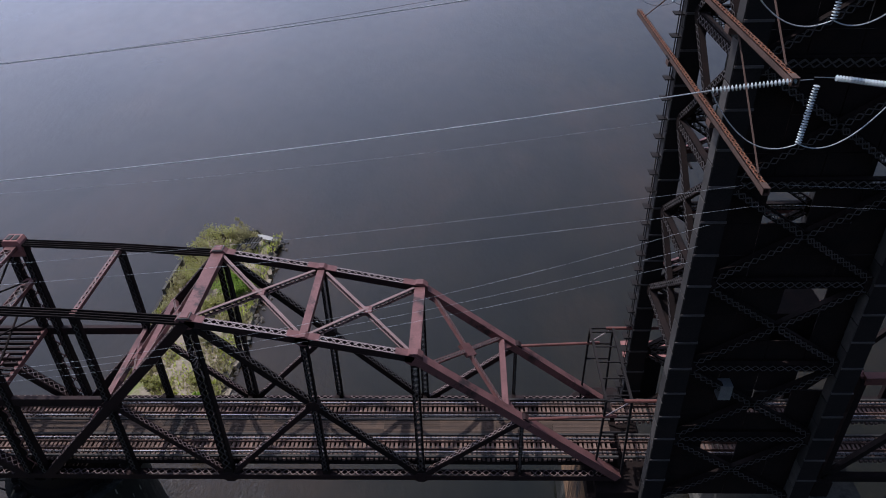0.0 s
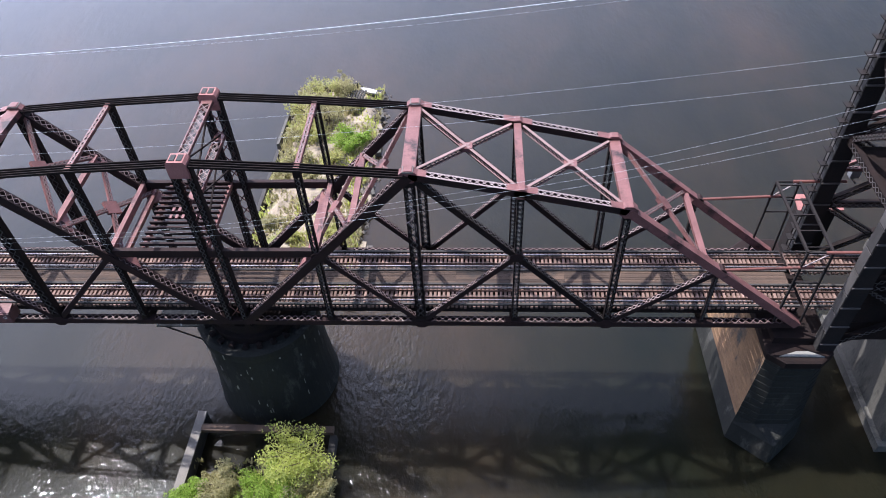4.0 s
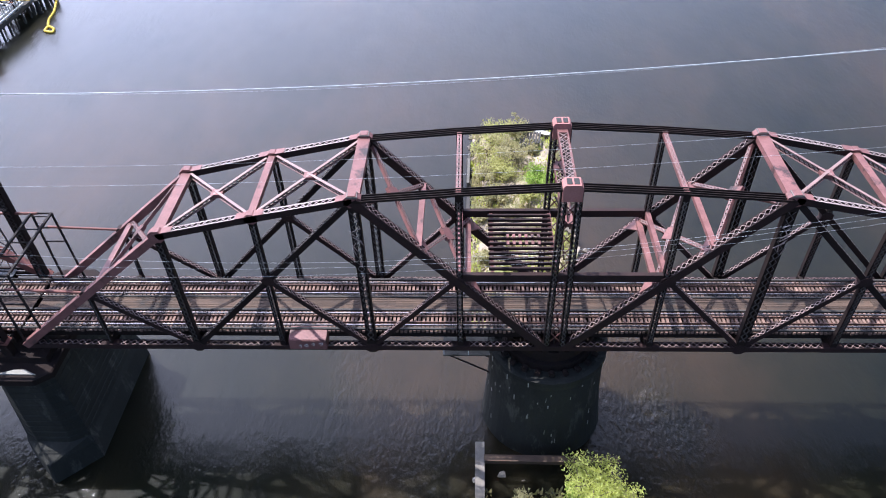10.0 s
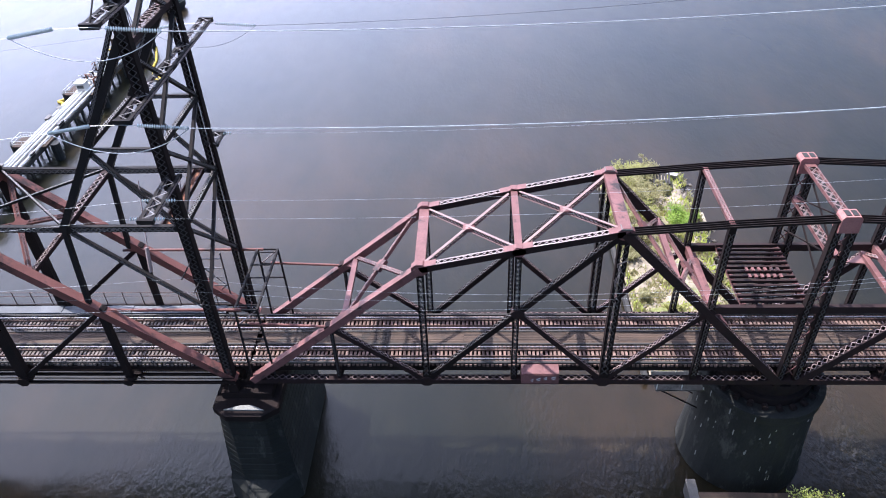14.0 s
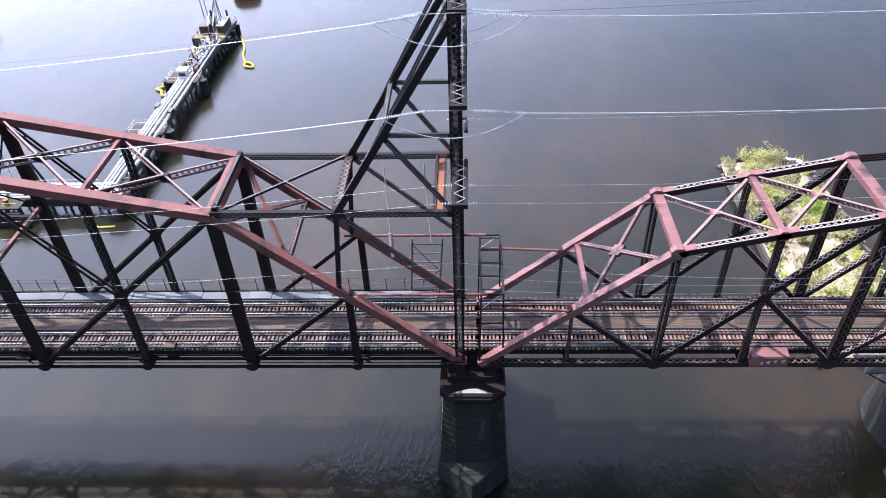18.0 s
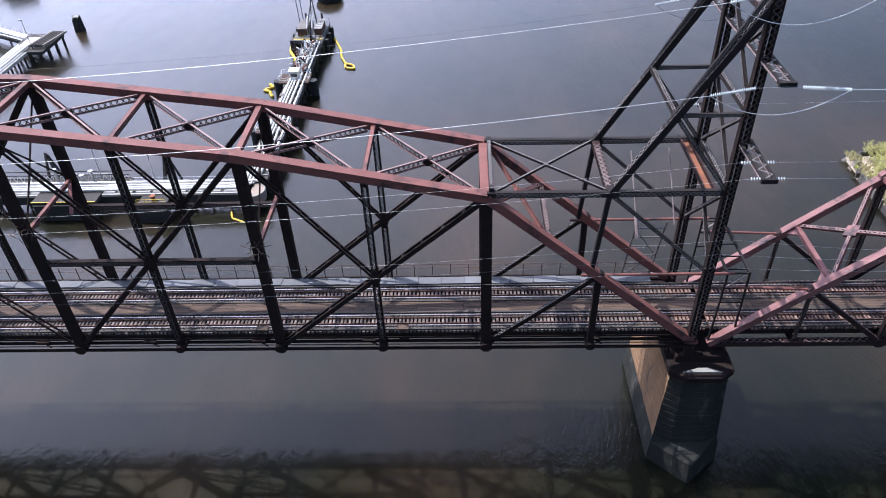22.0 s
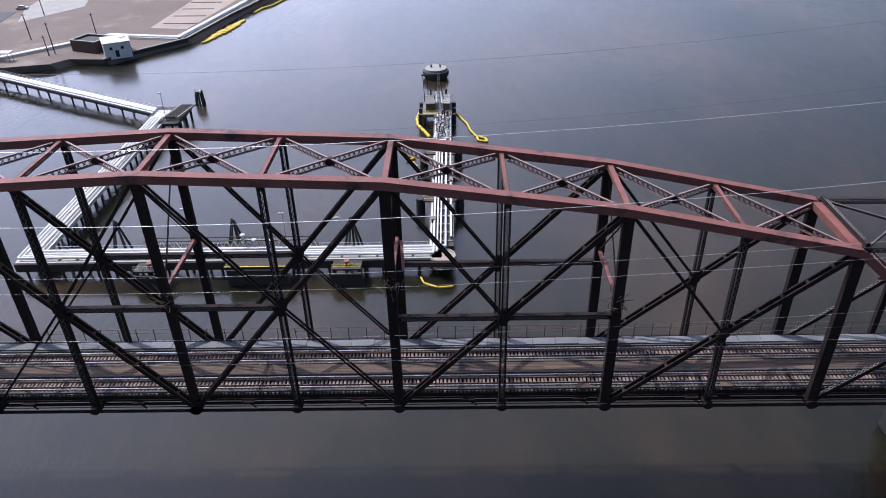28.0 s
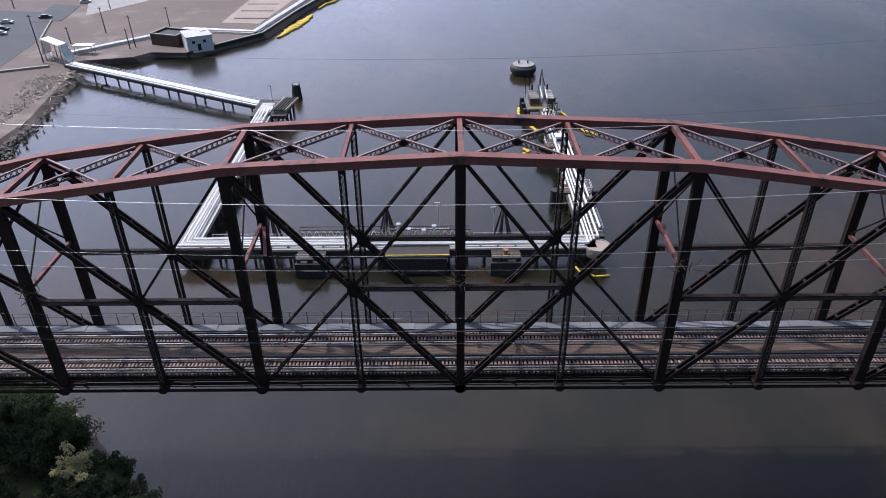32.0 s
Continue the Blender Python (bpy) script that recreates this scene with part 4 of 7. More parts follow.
for k in range(-6, 6):
    dz = Vector((0, 0, 0.12))
    for p, q in ((fx(k, FYN), fx(k + 1, FYF)), (fx(k, FYF), fx(k + 1, FYN))):
        d = (q - p).normalized()
        part("top_lateral", lattice_girder(p + d * 0.8 + dz, q - d * 0.8 + dz, 0.17, 0.66, 0.52), "oxide_lat", fixed)
    c = (fx(k, FYN) + fx(k + 1, FYF)) / 2 + dz
    part("gusset_plate", Geo().box((c.x - 0.42, c.y - 0.24, c.z - 0.7), (c.x + 0.42, c.y + 0.24, c.z + 0.035)), "red_dark", fixed)
for k in (-6, 6):
    sg = 1 if k > 0 else -1
    top, foot = fx(k, FYN), fx(sg * 8, FYN, FZB)
    dy = Vector((0, FYF - FYN, 0))
    m0, m1 = mid(top, foot, 0.03), mid(top, foot, 0.27)
    part("portal_strut", Geo().laced(m1, m1 + dy, 0.5, 0.4, U3, pitch=0.5), "red_dark", fixed)
    c = (m0 + m1 + dy) / 2
    part("gusset_plate", Geo().bar(c - Vector((0, 0.6, 0)), c + Vector((0, 0.6, 0)), 0.9, 0.34, (foot - top).cross(Vector((0, 1, 0)))), "oxide", fixed)
    for a, b in ((m0, m1 + dy), (m0 + dy, m1)):
        part("portal_brace", Geo().laced(a, b, 0.4, 0.3, (foot - top).cross(Vector((0, 1, 0))), pitch=0.45), "oxide", fixed)
for k in (-4, -2, 0, 2, 4):
    z = 30.5 if abs(k) < 4 else 28.5
    zt = F_TOP[abs(k)] - 0.6
    part("sway_strut", Geo().laced((fx(k, 0).x, FYN, z), (fx(k, 0).x, FYF, z), 0.36, 0.36, (1, 0, 0), pitch=0.4), "oxide", fixed)
    for a, b in ((FYN, FYF), (FYF, FYN)):
        part("sway_rod", Geo().bar((fx(k, 0).x, a, z), (fx(k, 0).x, b, zt), 0.12, 0.12), "steel_dark", fixed)

# ---- floor systems ----


def floor_system(name, x0, x1, panel, start, yn, yf, label):
    ob = thing(name, ((x0 + x1) / 2, 44.4, 15), label, "bridge floor")
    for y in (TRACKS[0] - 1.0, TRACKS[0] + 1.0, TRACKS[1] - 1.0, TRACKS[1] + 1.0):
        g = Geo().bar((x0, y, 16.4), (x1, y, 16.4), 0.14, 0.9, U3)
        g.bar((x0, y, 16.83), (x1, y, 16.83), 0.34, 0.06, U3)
        part("stringer", g, "steel_dark", ob)
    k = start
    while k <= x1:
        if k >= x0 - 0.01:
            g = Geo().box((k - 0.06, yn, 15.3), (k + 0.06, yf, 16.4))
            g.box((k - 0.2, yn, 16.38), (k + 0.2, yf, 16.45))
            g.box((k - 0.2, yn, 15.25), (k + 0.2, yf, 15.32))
            part("floor_beam", g, "steel_dark", ob)
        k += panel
    part("edge_girder", Geo().bar((x0, yn + 0.8, 16.45), (x1, yn + 0.8, 16.45), 0.16, 0.75, U3), "steel_dark", ob)
    return ob


sw_floor = floor_system("swing_floor", SWX - 50.4, SWX + 50.4, SWP, SWX - 5 * SWP, YN, YF, "black steel stringers and floor beams of the swing span")
fx_floor = floor_system("truss_floor", FXX - 82.6, FXX + 80.6, FXP, FXX - 8 * FXP, FYN, FYF, "black steel stringers and floor beams of the long span")
link_floor = floor_system("pier_floor", -92.6, -88.95, 1.8, -92.0, 40.3, 47.6, "short steel floor between the two spans over the pier")


def rail_bar(x0, x1, y, z, wide=0.07):
    half = [(0.07, 0.0), (0.07, 0.02), (0.012, 0.035), (0.012, 0.13), (wide / 2, 0.14), (wide / 2, 0.17)]
    prof = half + [(-a, b) for a, b in reversed(half)]
    n = len(prof)
    return Geo().add([(x, y + a, z + b) for x in (x0, x1) for a, b in prof],
                     [tuple(range(n)), tuple(range(n, 2 * n))[::-1]] + [(i, n + i, n + (i + 1) % n, (i + 1) % n) for i in range(n)])


PIECES = []


def track(x0, x1, y, label):
    ob = thing("railway_track", ((x0 + x1) / 2, y, ZT), label, "railway track", "bridge tracks")
    for o in (-0.75, 0.75):
        part("rail", rail_bar(x0, x1, y + o, ZT), "rail", ob, "bright worn running rail")
    for o in (-0.4, 0.4):
        part("guard_rail", rail_bar(x0, x1, y + o, ZT), "rail_rust", ob)
    for o in (-1.2, 1.2):
        part("guard_timber", Geo().bar((x0, y + o, ZT + 0.08), (x1, y + o, ZT + 0.08), 0.2, 0.16, U3), "timber_dark", ob)
    PIECES.append((ob, x0, x1, y))
    return ob


for y in TRACKS:
    track(SWX - 50.4, SWX + 50.4, y, "timber-tied railway track with shiny rails on the swing span")
    track(FXX - 82.8, -89.2, y, "timber-tied railway track with shiny rails on the long truss")
    track(12.2, 150.0, y, "timber-tied railway track past the lift tower")

# ---- transmission tower on the pier ----
twr = thing("transmission_tower", (-91.6, 44.2, 14.5), "dark latticed steel transmission tower straddling the tracks above the pier", "pylon")
TX = -90.9
TN, TF = 39.65, 48.6
for y in (TN, TF):
    part("leg", Geo().laced((TX, y, 14.4), (TX, y, 58.0), 0.88, 0.7, E3, pitch=0.5, flange=0.26, lace=0.05), "steel_dark", twr)
    lk = Vector((-101.6, y, 25.0))
    la = Vector((-100.8, y, 33.9))
    lb = Vector((-96.5, y, 41.1))
    lc = Vector((TX, y, 50.1))
    part("post", Geo().bar(lk, la, 0.4, 0.4, E3), "tower_steel", twr)
    part("raking_leg", Geo().laced(la, lc, 0.62, 0.55, U3, pitch=0.5, flange=0.17, lace=0.06), "tower_steel", twr)
    part("strut", Geo().laced((-111.2, y, 34.0), la, 0.5, 0.42, E3, pitch=0.5), "tower_steel", twr)
    part("strut", Geo().laced(la, (TX, y, 33.9), 0.5, 0.42, E3, pitch=0.44), "tower_steel", twr)
    part("strut", Geo().laced(lb, (TX, y, 41.1), 0.3, 0.28, E3, pitch=0.32), "tower_steel", twr)
    part("brace", Geo().laced(lb, (TX, y, 33.6), 0.34, 0.3, E3, pitch=0.4), "tower_steel", twr)
    part("brace", Geo().laced(la, (TX, y, 25.0), 0.3, 0.3, E3, pitch=0.4), "tower_steel", twr)
    part("ladder_chord", Geo().laced(mid(la, lb, 0.62), (TX + 0.2, y, 52.0), 0.3, 0.25, E3, pitch=0.34), "tower_steel", twr)
for z in (33.9, 41.1, 54.0):
    part("cross_strut", Geo().laced((TX, TN, z), (TX, TF, z), 0.4, 0.36, U3, pitch=0.44), "tower_steel", twr)
part("cross_strut", Geo().laced((-100.8, TN, 33.9), (-100.8, TF, 33.9), 0.7, 0.4, U3, pitch=0.7, flange=0.12), "red_dark", twr, "laced strut with pale bars")
part("cross_strut", Geo().laced((TX - 0.3, TN, 49.1), (TX - 0.3, TF, 49.1), 1.1, 0.4, U3, pitch=0.6, flange=0.14), "red_dark", twr, "faded red laced strut")
part("cross_strut", Geo().laced((-96.5, TN, 41.1), (-96.5, TF, 41.1), 0.4, 0.36, U3, pitch=0.44), "tower_steel", twr)
part("cross_strut", Geo().laced((-110.8, TN, 34.4), (-110.8, TF, 34.4), 0.4, 0.36, U3, pitch=0.44), "tower_steel", twr)
for o in (-0.42, 0.42):
    part("red_strut", Geo().bar((TX - 1.5 + o, TN, 33.9), (TX - 1.5 + o, TF + 0.6, 33.9), 0.14, 0.4, U3), "red_dark", twr)
part("trough_floor", Geo().bar((TX - 1.5, TN + 0.3, 33.72), (TX - 1.5, TF + 0.3, 33.72), 0.6, 0.05, U3), "rust", twr, "orange-red primed trough floor")
for a, b in ((25.0, 33.9), (33.9, 41.1), (41.1, 48.4), (48.4, 54.0)):
    for p, q in ((TN, TF), (TF, TN)):
        part("cross_brace", Geo().laced((TX, p, a), (TX, q, b), 0.3, 0.28, (1, 0, 0), pitch=0.4), "tower_steel", twr)
for p, q in ((TN, TF), (TF, TN)):
    part("plan_brace", Geo().laced((-110.8, p, 34.1), (-100.8, q, 34.1), 0.22, 0.2, U3, pitch=0.4), "tower_steel", twr)
# crossarms: the middle pair runs through between the legs, the lowest reaches out on the near side alone
def crossarm(y0, y1, z):
    for o in (-0.45, 0.45):
        part("crossarm", Geo().laced((TX + 0.3 + o, y0, z), (TX + 0.3 + o * 0.9, y1, z), 0.24, 0.3, (1, 0, 0), pitch=0.4), "arm_steel", twr)
    n = max(int(abs(y1 - y0) / 0.62), 1)
    for k in range(n):
        a, b = y0 + (y1 - y0) * k / n, y0 + (y1 - y0) * (k + 1) / n
        s = 1 if k % 2 else -1
        part("arm_lacing", Geo().bar((TX + 0.3 - 0.42 * s, a, z + 0.16), (TX + 0.3 + 0.42 * s, b, z + 0.16), 0.08, 0.03, U3), "lace_tower", twr)
    part("arm_end", Geo().bar((TX - 0.3, y1, z), (TX + 0.9, y1, z), 0.3, 0.36, U3), "arm_steel", twr)


for y0, y1, z in ((40.1, 35.4, 52.0), (48.1, 53.9, 52.0), (44.1, 35.4, 45.6), (44.1, 54.0, 45.6), (40.1, 34.0, 38.6), (48.2, 50.5, 36.5)):
    crossarm(y0, y1, z)
for y, tip, z in ((TN, 35.4, 52.0), (TF, 53.9, 52.0)):
    part("arm_hanger", Geo().bar((TX, y, z + 3.0), (TX + 0.3, tip, z), 0.08, 0.08), "tower_steel", twr)

for x, y0, y1 in ((-97.6, 47.2, 43.4), (-94.0, 47.6, 43.8)):
    part("balance_rod", Geo().tube([(x, y0, 33.6), (x + 0.6, y1, 27.5)], 0.06, 6), "lace", twr, "thin pale balance rod")
part("balance_weight", Geo().tube([(-97.1, 43.9, 28.6), (-96.9, 42.9, 26.6)], 0.2, 8), "lace", twr, "pale balance weight")

# ---- lift tower ----
lift = thing("lift_tower", (21.8, 44.0, 13.6), "dark tall steel lift-bridge tower with riveted columns and machinery", "lift tower")
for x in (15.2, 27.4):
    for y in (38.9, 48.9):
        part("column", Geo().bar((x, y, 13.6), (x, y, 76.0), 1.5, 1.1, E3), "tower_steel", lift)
        for k in range(25):
            z = 13.7 + k * 2.5
            part("cover_plate", Geo().box((x - 0.82, y - 0.5, z), (x - 0.755, y + 0.48, z + 2.36)), "plate_dark", lift, "dull dark worn cover plate")
        for k in range(24):
            z = 14.6 + k * 2.5
            part("splice_plate", Geo().box((x - 0.79, y - 0.63, z), (x + 0.79, y + 0.58, z + 0.14)), "lace_dark", lift)
for y in (38.9, 48.9):
    for k in range(8):
        z0, z1 = 14.2 + k * 7.6, 14.2 + (k + 1) * 7.6
        part("strut", Geo().laced((15.6, y, z1), (27.0, y, z1), 0.6, 0.5, E3, pitch=0.6), "steel_dark", lift)
        for a, b in ((15.6, 27.0), (27.0, 15.6)):
            part("brace", Geo().laced((a, y, z0), (b, y, z1), 0.55, 0.45, E3, pitch=0.55), "steel_dark", lift)
for x in (15.2, 27.4):
    for k in range(2, 8):
        z0, z1 = 14.2 + k * 7.6, 14.2 + (k + 1) * 7.6
        part("strut", Geo().laced((x, 39.4, z0), (x, 48.4, z0), 0.6, 0.5, (1, 0, 0), pitch=0.6), "steel_dark", lift)
        for a, b in ((39.4, 48.4), (48.4, 39.4)):
            part("brace", Geo().laced((x, a, z0), (x, b, z1), 0.5, 0.4, (1, 0, 0), pitch=0.5), "steel_dark", lift)
# near-black sheets added for the shaded lattice on the river side, with open bays
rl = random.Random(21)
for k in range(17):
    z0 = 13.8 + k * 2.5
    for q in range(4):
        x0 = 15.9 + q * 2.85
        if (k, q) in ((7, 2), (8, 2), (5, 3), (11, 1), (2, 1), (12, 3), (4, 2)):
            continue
        part("side_sheet", Geo().box((x0, 39.55 + rl.uniform(-0.04, 0.04), z0), (x0 + 2.8, 39.65, z0 + 2.46)), "steel_dark", lift)
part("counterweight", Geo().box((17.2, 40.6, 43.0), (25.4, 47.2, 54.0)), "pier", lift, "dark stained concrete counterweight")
part("machinery_floor", Geo().box((15.8, 39.7, 28.4), (26.8, 48.2, 28.8)), "steel_dark", lift)
part("machinery_house", Geo().box((18.5, 41.0, 28.8), (26.0, 47.0, 32.6)), "steel_dark", lift)
part("red_roof", Geo().plate([(25.0, 49.9, 29.6), (27.2, 49.9, 29.6), (26.3, 52.0, 31.4), (24.3, 52.0, 31.4)], 0.12, (0, -0.37, 1)), "pink", lift, "faded red sheet roof")
part("roof_bracket", Geo().laced((24.2, 49.0, 27.5), (24.2, 52.0, 30.6), 0.3, 0.3, (1, 0, 0), pitch=0.4), "tower_steel", lift)
part("roof_bracket", Geo().laced((27.4, 49.0, 27.5), (27.4, 52.0, 30.6), 0.3, 0.3, (1, 0, 0), pitch=0.4), "tower_steel", lift)
part("white_box", Geo().box((18.6, 38.6, 26.2), (19.5, 39.5, 27.6)), "galv", lift, "pale metal equipment box")
for z in (59.99, 54.49, 49.08):
    part("crossarm", Geo().laced((14.0, 59.7, z), (14.0, 30.1, z), 0.34, 0.36, U3, pitch=0.5, flange=0.1), "rust_brown", lift, "rusty lattice crossarm")
    part("arm_stay", Geo().bar((14.4, 38.9, z + 5.0), (14.0, 31.4, z + 0.3), 0.07, 0.07), "rust_brown", lift)
    part("arm_stay", Geo().bar((14.4, 48.9, z + 5.0), (14.0, 57.4, z + 0.3), 0.07, 0.07), "rust_brown", lift)
    for y in (38.9, 48.9):
        part("arm_seat", Geo().box((13.8, y - 0.35, z - 0.6), (14.5, y + 0.35, z - 0.27)), "rust_brown", lift)
# service gallery clutter behind the columns
rm = random.Random(90)
for k in range(16):
    z = 24.0 + k * 1.35
    x = 16.2 + rm.uniform(0, 6.5)
    y = 49.7 + rm.uniform(0, 0.8)
    kind = k % 4
    if kind == 0:
        part("equipment_box", Geo().box((x, y, z), (x + rm.uniform(0.5, 1.0), y + 0.6, z + rm.uniform(0.5, 1.1))), "galv", lift, "pale metal equipment box")
        part("box_bracket", Geo().bar((x + 0.3, 49.2, z - 0.05), (x + 0.3, y + 0.5, z - 0.05), 0.15, 0.1), "tower_steel", lift)
    elif kind == 1:
        part("gallery_beam", Geo().laced((15.4, 49.5, z), (27.0, 49.5, z), 0.4, 0.3, U3, pitch=0.45), "oxide_swing", lift, "faded red gallery beam")
    elif kind == 2:
        part("gallery_brace", Geo().laced((15.6, 49.5, z - 1.5), (x + 3.0, 49.5, z + 2.5), 0.34, 0.26, E3, pitch=0.4), "oxide_swing", lift, "faded red gallery brace")
    else:
        part("hanging_pipe", Geo().tube([(x, 49.6, z - 2.0), (x + 0.2, 49.6, z + 2.2)], 0.07, 6), "lace", lift, "pale hanging pipe")
# ladder on the far column
for o in (-0.25, 0.25):
    part("ladder_rail", Geo().bar((14.2, 48.9 + o, 14.5), (14.2, 48.9 + o, 62.0), 0.06, 0.06), "tower_steel", lift)
for k in range(30):
    part("ladder_cage", Geo().box((13.75, 48.5, 16.0 + k * 1.5), (14.6, 49.3, 16.08 + k * 1.5)), "tower_steel", lift)
part("shed_roof", Geo().plate([(14.4, 50.0, 19.9), (18.6, 50.0, 19.9), (18.6, 51.8, 20.3), (14.4, 51.8, 20.3)], 0.14, (0, -0.2, 1)), "pink", lift, "faded pink sheet roof")
part("shed_wall", Geo().box((14.8, 50.3, 13.6), (18.2, 51.6, 19.8)), "tower_steel", lift)
lift.location.x -= 0.8
lift_pier = thing("tower_pier", (27.0, 42.0, 0), "dark stained concrete pier block under the lift tower", "pier")
part("shaft", Geo().box((23.6, 36.6, -1.0), (32.2, 52.0, 12.4)), "concrete_dark", lift_pier)
part("coping", Geo().box((23.2, 36.2, 12.4), (32.6, 52.4, 13.6)), "concrete_dark", lift_pier)
part("footing", Geo().box((23.0, 36.0, -1.0), (32.8, 52.6, 1.1)), "concrete_dark", lift_pier)

# next span, beyond the lift tower
nxt = thing("lift_span", (75, 44.4, 13.6), "dark red steel truss span beyond the lift tower", "bridge")
for y in (YN, YF):
    part("bearing", Geo().box((28.3, y - 0.6, 13.6), (29.7, y + 0.6, 15.4)), "steel_dark", nxt)
    for k in range(6):
        x0, x1 = 29 + k * 9, 38 + k * 9
        part("bottom_chord", Geo().bar((x0, y, ZB), (x1, y, ZB), 0.6, 0.6), "steel_dark", nxt)
        part("top_chord", Geo().bar((x0, y, 27.0), (x1, y, 27.0), 0.7, 0.7), "oxide", nxt)
        part("post", Geo().bar((x0, y, ZB), (x0, y, 27), 0.5, 0.45, E3), "steel_dark", nxt)
        part("diagonal", Geo().bar((x0, y, 27 if k % 2 else ZB), (x1, y, ZB if k % 2 else 27), 0.5, 0.45, E3), "steel_dark", nxt)
for k in range(7):
    part("top_strut", Geo().bar((29 + k * 9, YN, 27), (29 + k * 9, YF, 27), 0.4, 0.4), "oxide", nxt)

# ---- track-side portals at the ends of the swing span ----
for cx, sg in ((-87.9, 1), (10.9, -1)):
    ob = thing("track_portal", (cx, 44.4, 15.5), "dark tubular portal frame over the tracks at the swing span's end", "portal frame", "track portals")
    for y in (40.0, 48.7):
        inward = 1 if y < 44 else -1
        for o in (-1.0, 1.0):
            part("post", Geo().bar((cx + o * 1.15, y, 15.4), (cx + o, y, 24.6), 0.16, 0.16, E3), "tower_steel", ob)
        for z in (24.6, 22.8, 21.0):
            part("rung", Geo().bar((cx - 1.0, y, z), (cx + 1.0, y, z), 0.14, 0.14), "tower_steel", ob)
        part("hoop_brace", Geo().bar((cx - 1.0, y, 22.8), (cx + 1.0, y, 24.6), 0.08, 0.08), "lace", ob)
    for o in (-1.0, 1.0):
        part("beam", Geo().bar((cx + o, 40.0, 24.6), (cx + o, 48.7, 24.6), 0.2, 0.2), "tower_steel", ob)
    for k in range(5):
        part("beam_tie", Geo().bar((cx - 1.0, 40.6 + k * 1.9, 24.6), (cx + 1.0, 40.6 + k * 1.9, 24.6), 0.1, 0.1), "tower_steel", ob)
    for y in (40.0, 48.7):
        part("rail_tube", Geo().tube([(cx, y, 22.9), (cx + sg * 7.4, y, 22.5)], 0.13, 8), "oxide", ob, "red tube tied to the end post")
        part("rail_tube", Geo().tube([(cx - sg * 0.4, y, 24.6), (cx - sg * 5.0 if sg < 0 else -102.4, y, 24.6)], 0.14, 8), "oxide", ob, "red tube tied to the end post")
ob = thing("access_stair", (-94.5, 48.9, 16.5), "pale steel access frame with steps beside the tower leg", "stair")
for x in (-96.2, -93.2):
    part("stringer", Geo().bar((x, 49.3, 16.2), (x + 0.6, 48.3, 24.5), 0.14, 0.14), "lace_dark", ob)
for k in range(6):
    part("step", Geo().bar((-96.2 + 0.1 * k, 49.2 - 0.16 * k, 17.2 + k * 1.3), (-93.2 + 0.1 * k, 49.2 - 0.16 * k, 17.2 + k * 1.3), 0.1, 0.1), "lace_dark", ob)
part("brace", Geo().bar((-96.0, 49.2, 16.8), (-93.0, 48.8, 20.0), 0.08, 0.08), "lace_dark", ob)
part("brace", Geo().bar((-93.2, 48.9, 20.0), (-95.6, 48.5, 23.5), 0.08, 0.08), "lace_dark", ob)

# ---- wires ----


def wire(p, q, sag, r, mat, label, name="power_line"):
    p, q = Vector(p), Vector(q)
    pts = [mid(p, q, k / 24) - Vector((0, 0, sag * 4 * (k / 24) * (1 - k / 24))) for k in range(25)]
    return solid(name, Geo().tube(pts, r, 5), mat, label, "cable", "power lines", base=p)


def insulator_string(p, q, label, discs=22):
    p, q = Vector(p), Vector(q)
    ob = thing("insulator_string", p, label, "insulator", "insulators")
    d = (q - p)
    part("rod", Geo().tube([p, q], 0.02, 5), "galv", ob)
    for k in range(discs):
        c = p + d * ((k + 0.5) / discs)
        e = d.normalized() * 0.04
        part("disc", Geo().tube([c - e, c - e * 0.3, c + e], [0.05, 0.145, 0.04], 9), "glass_ins", ob)
    return ob


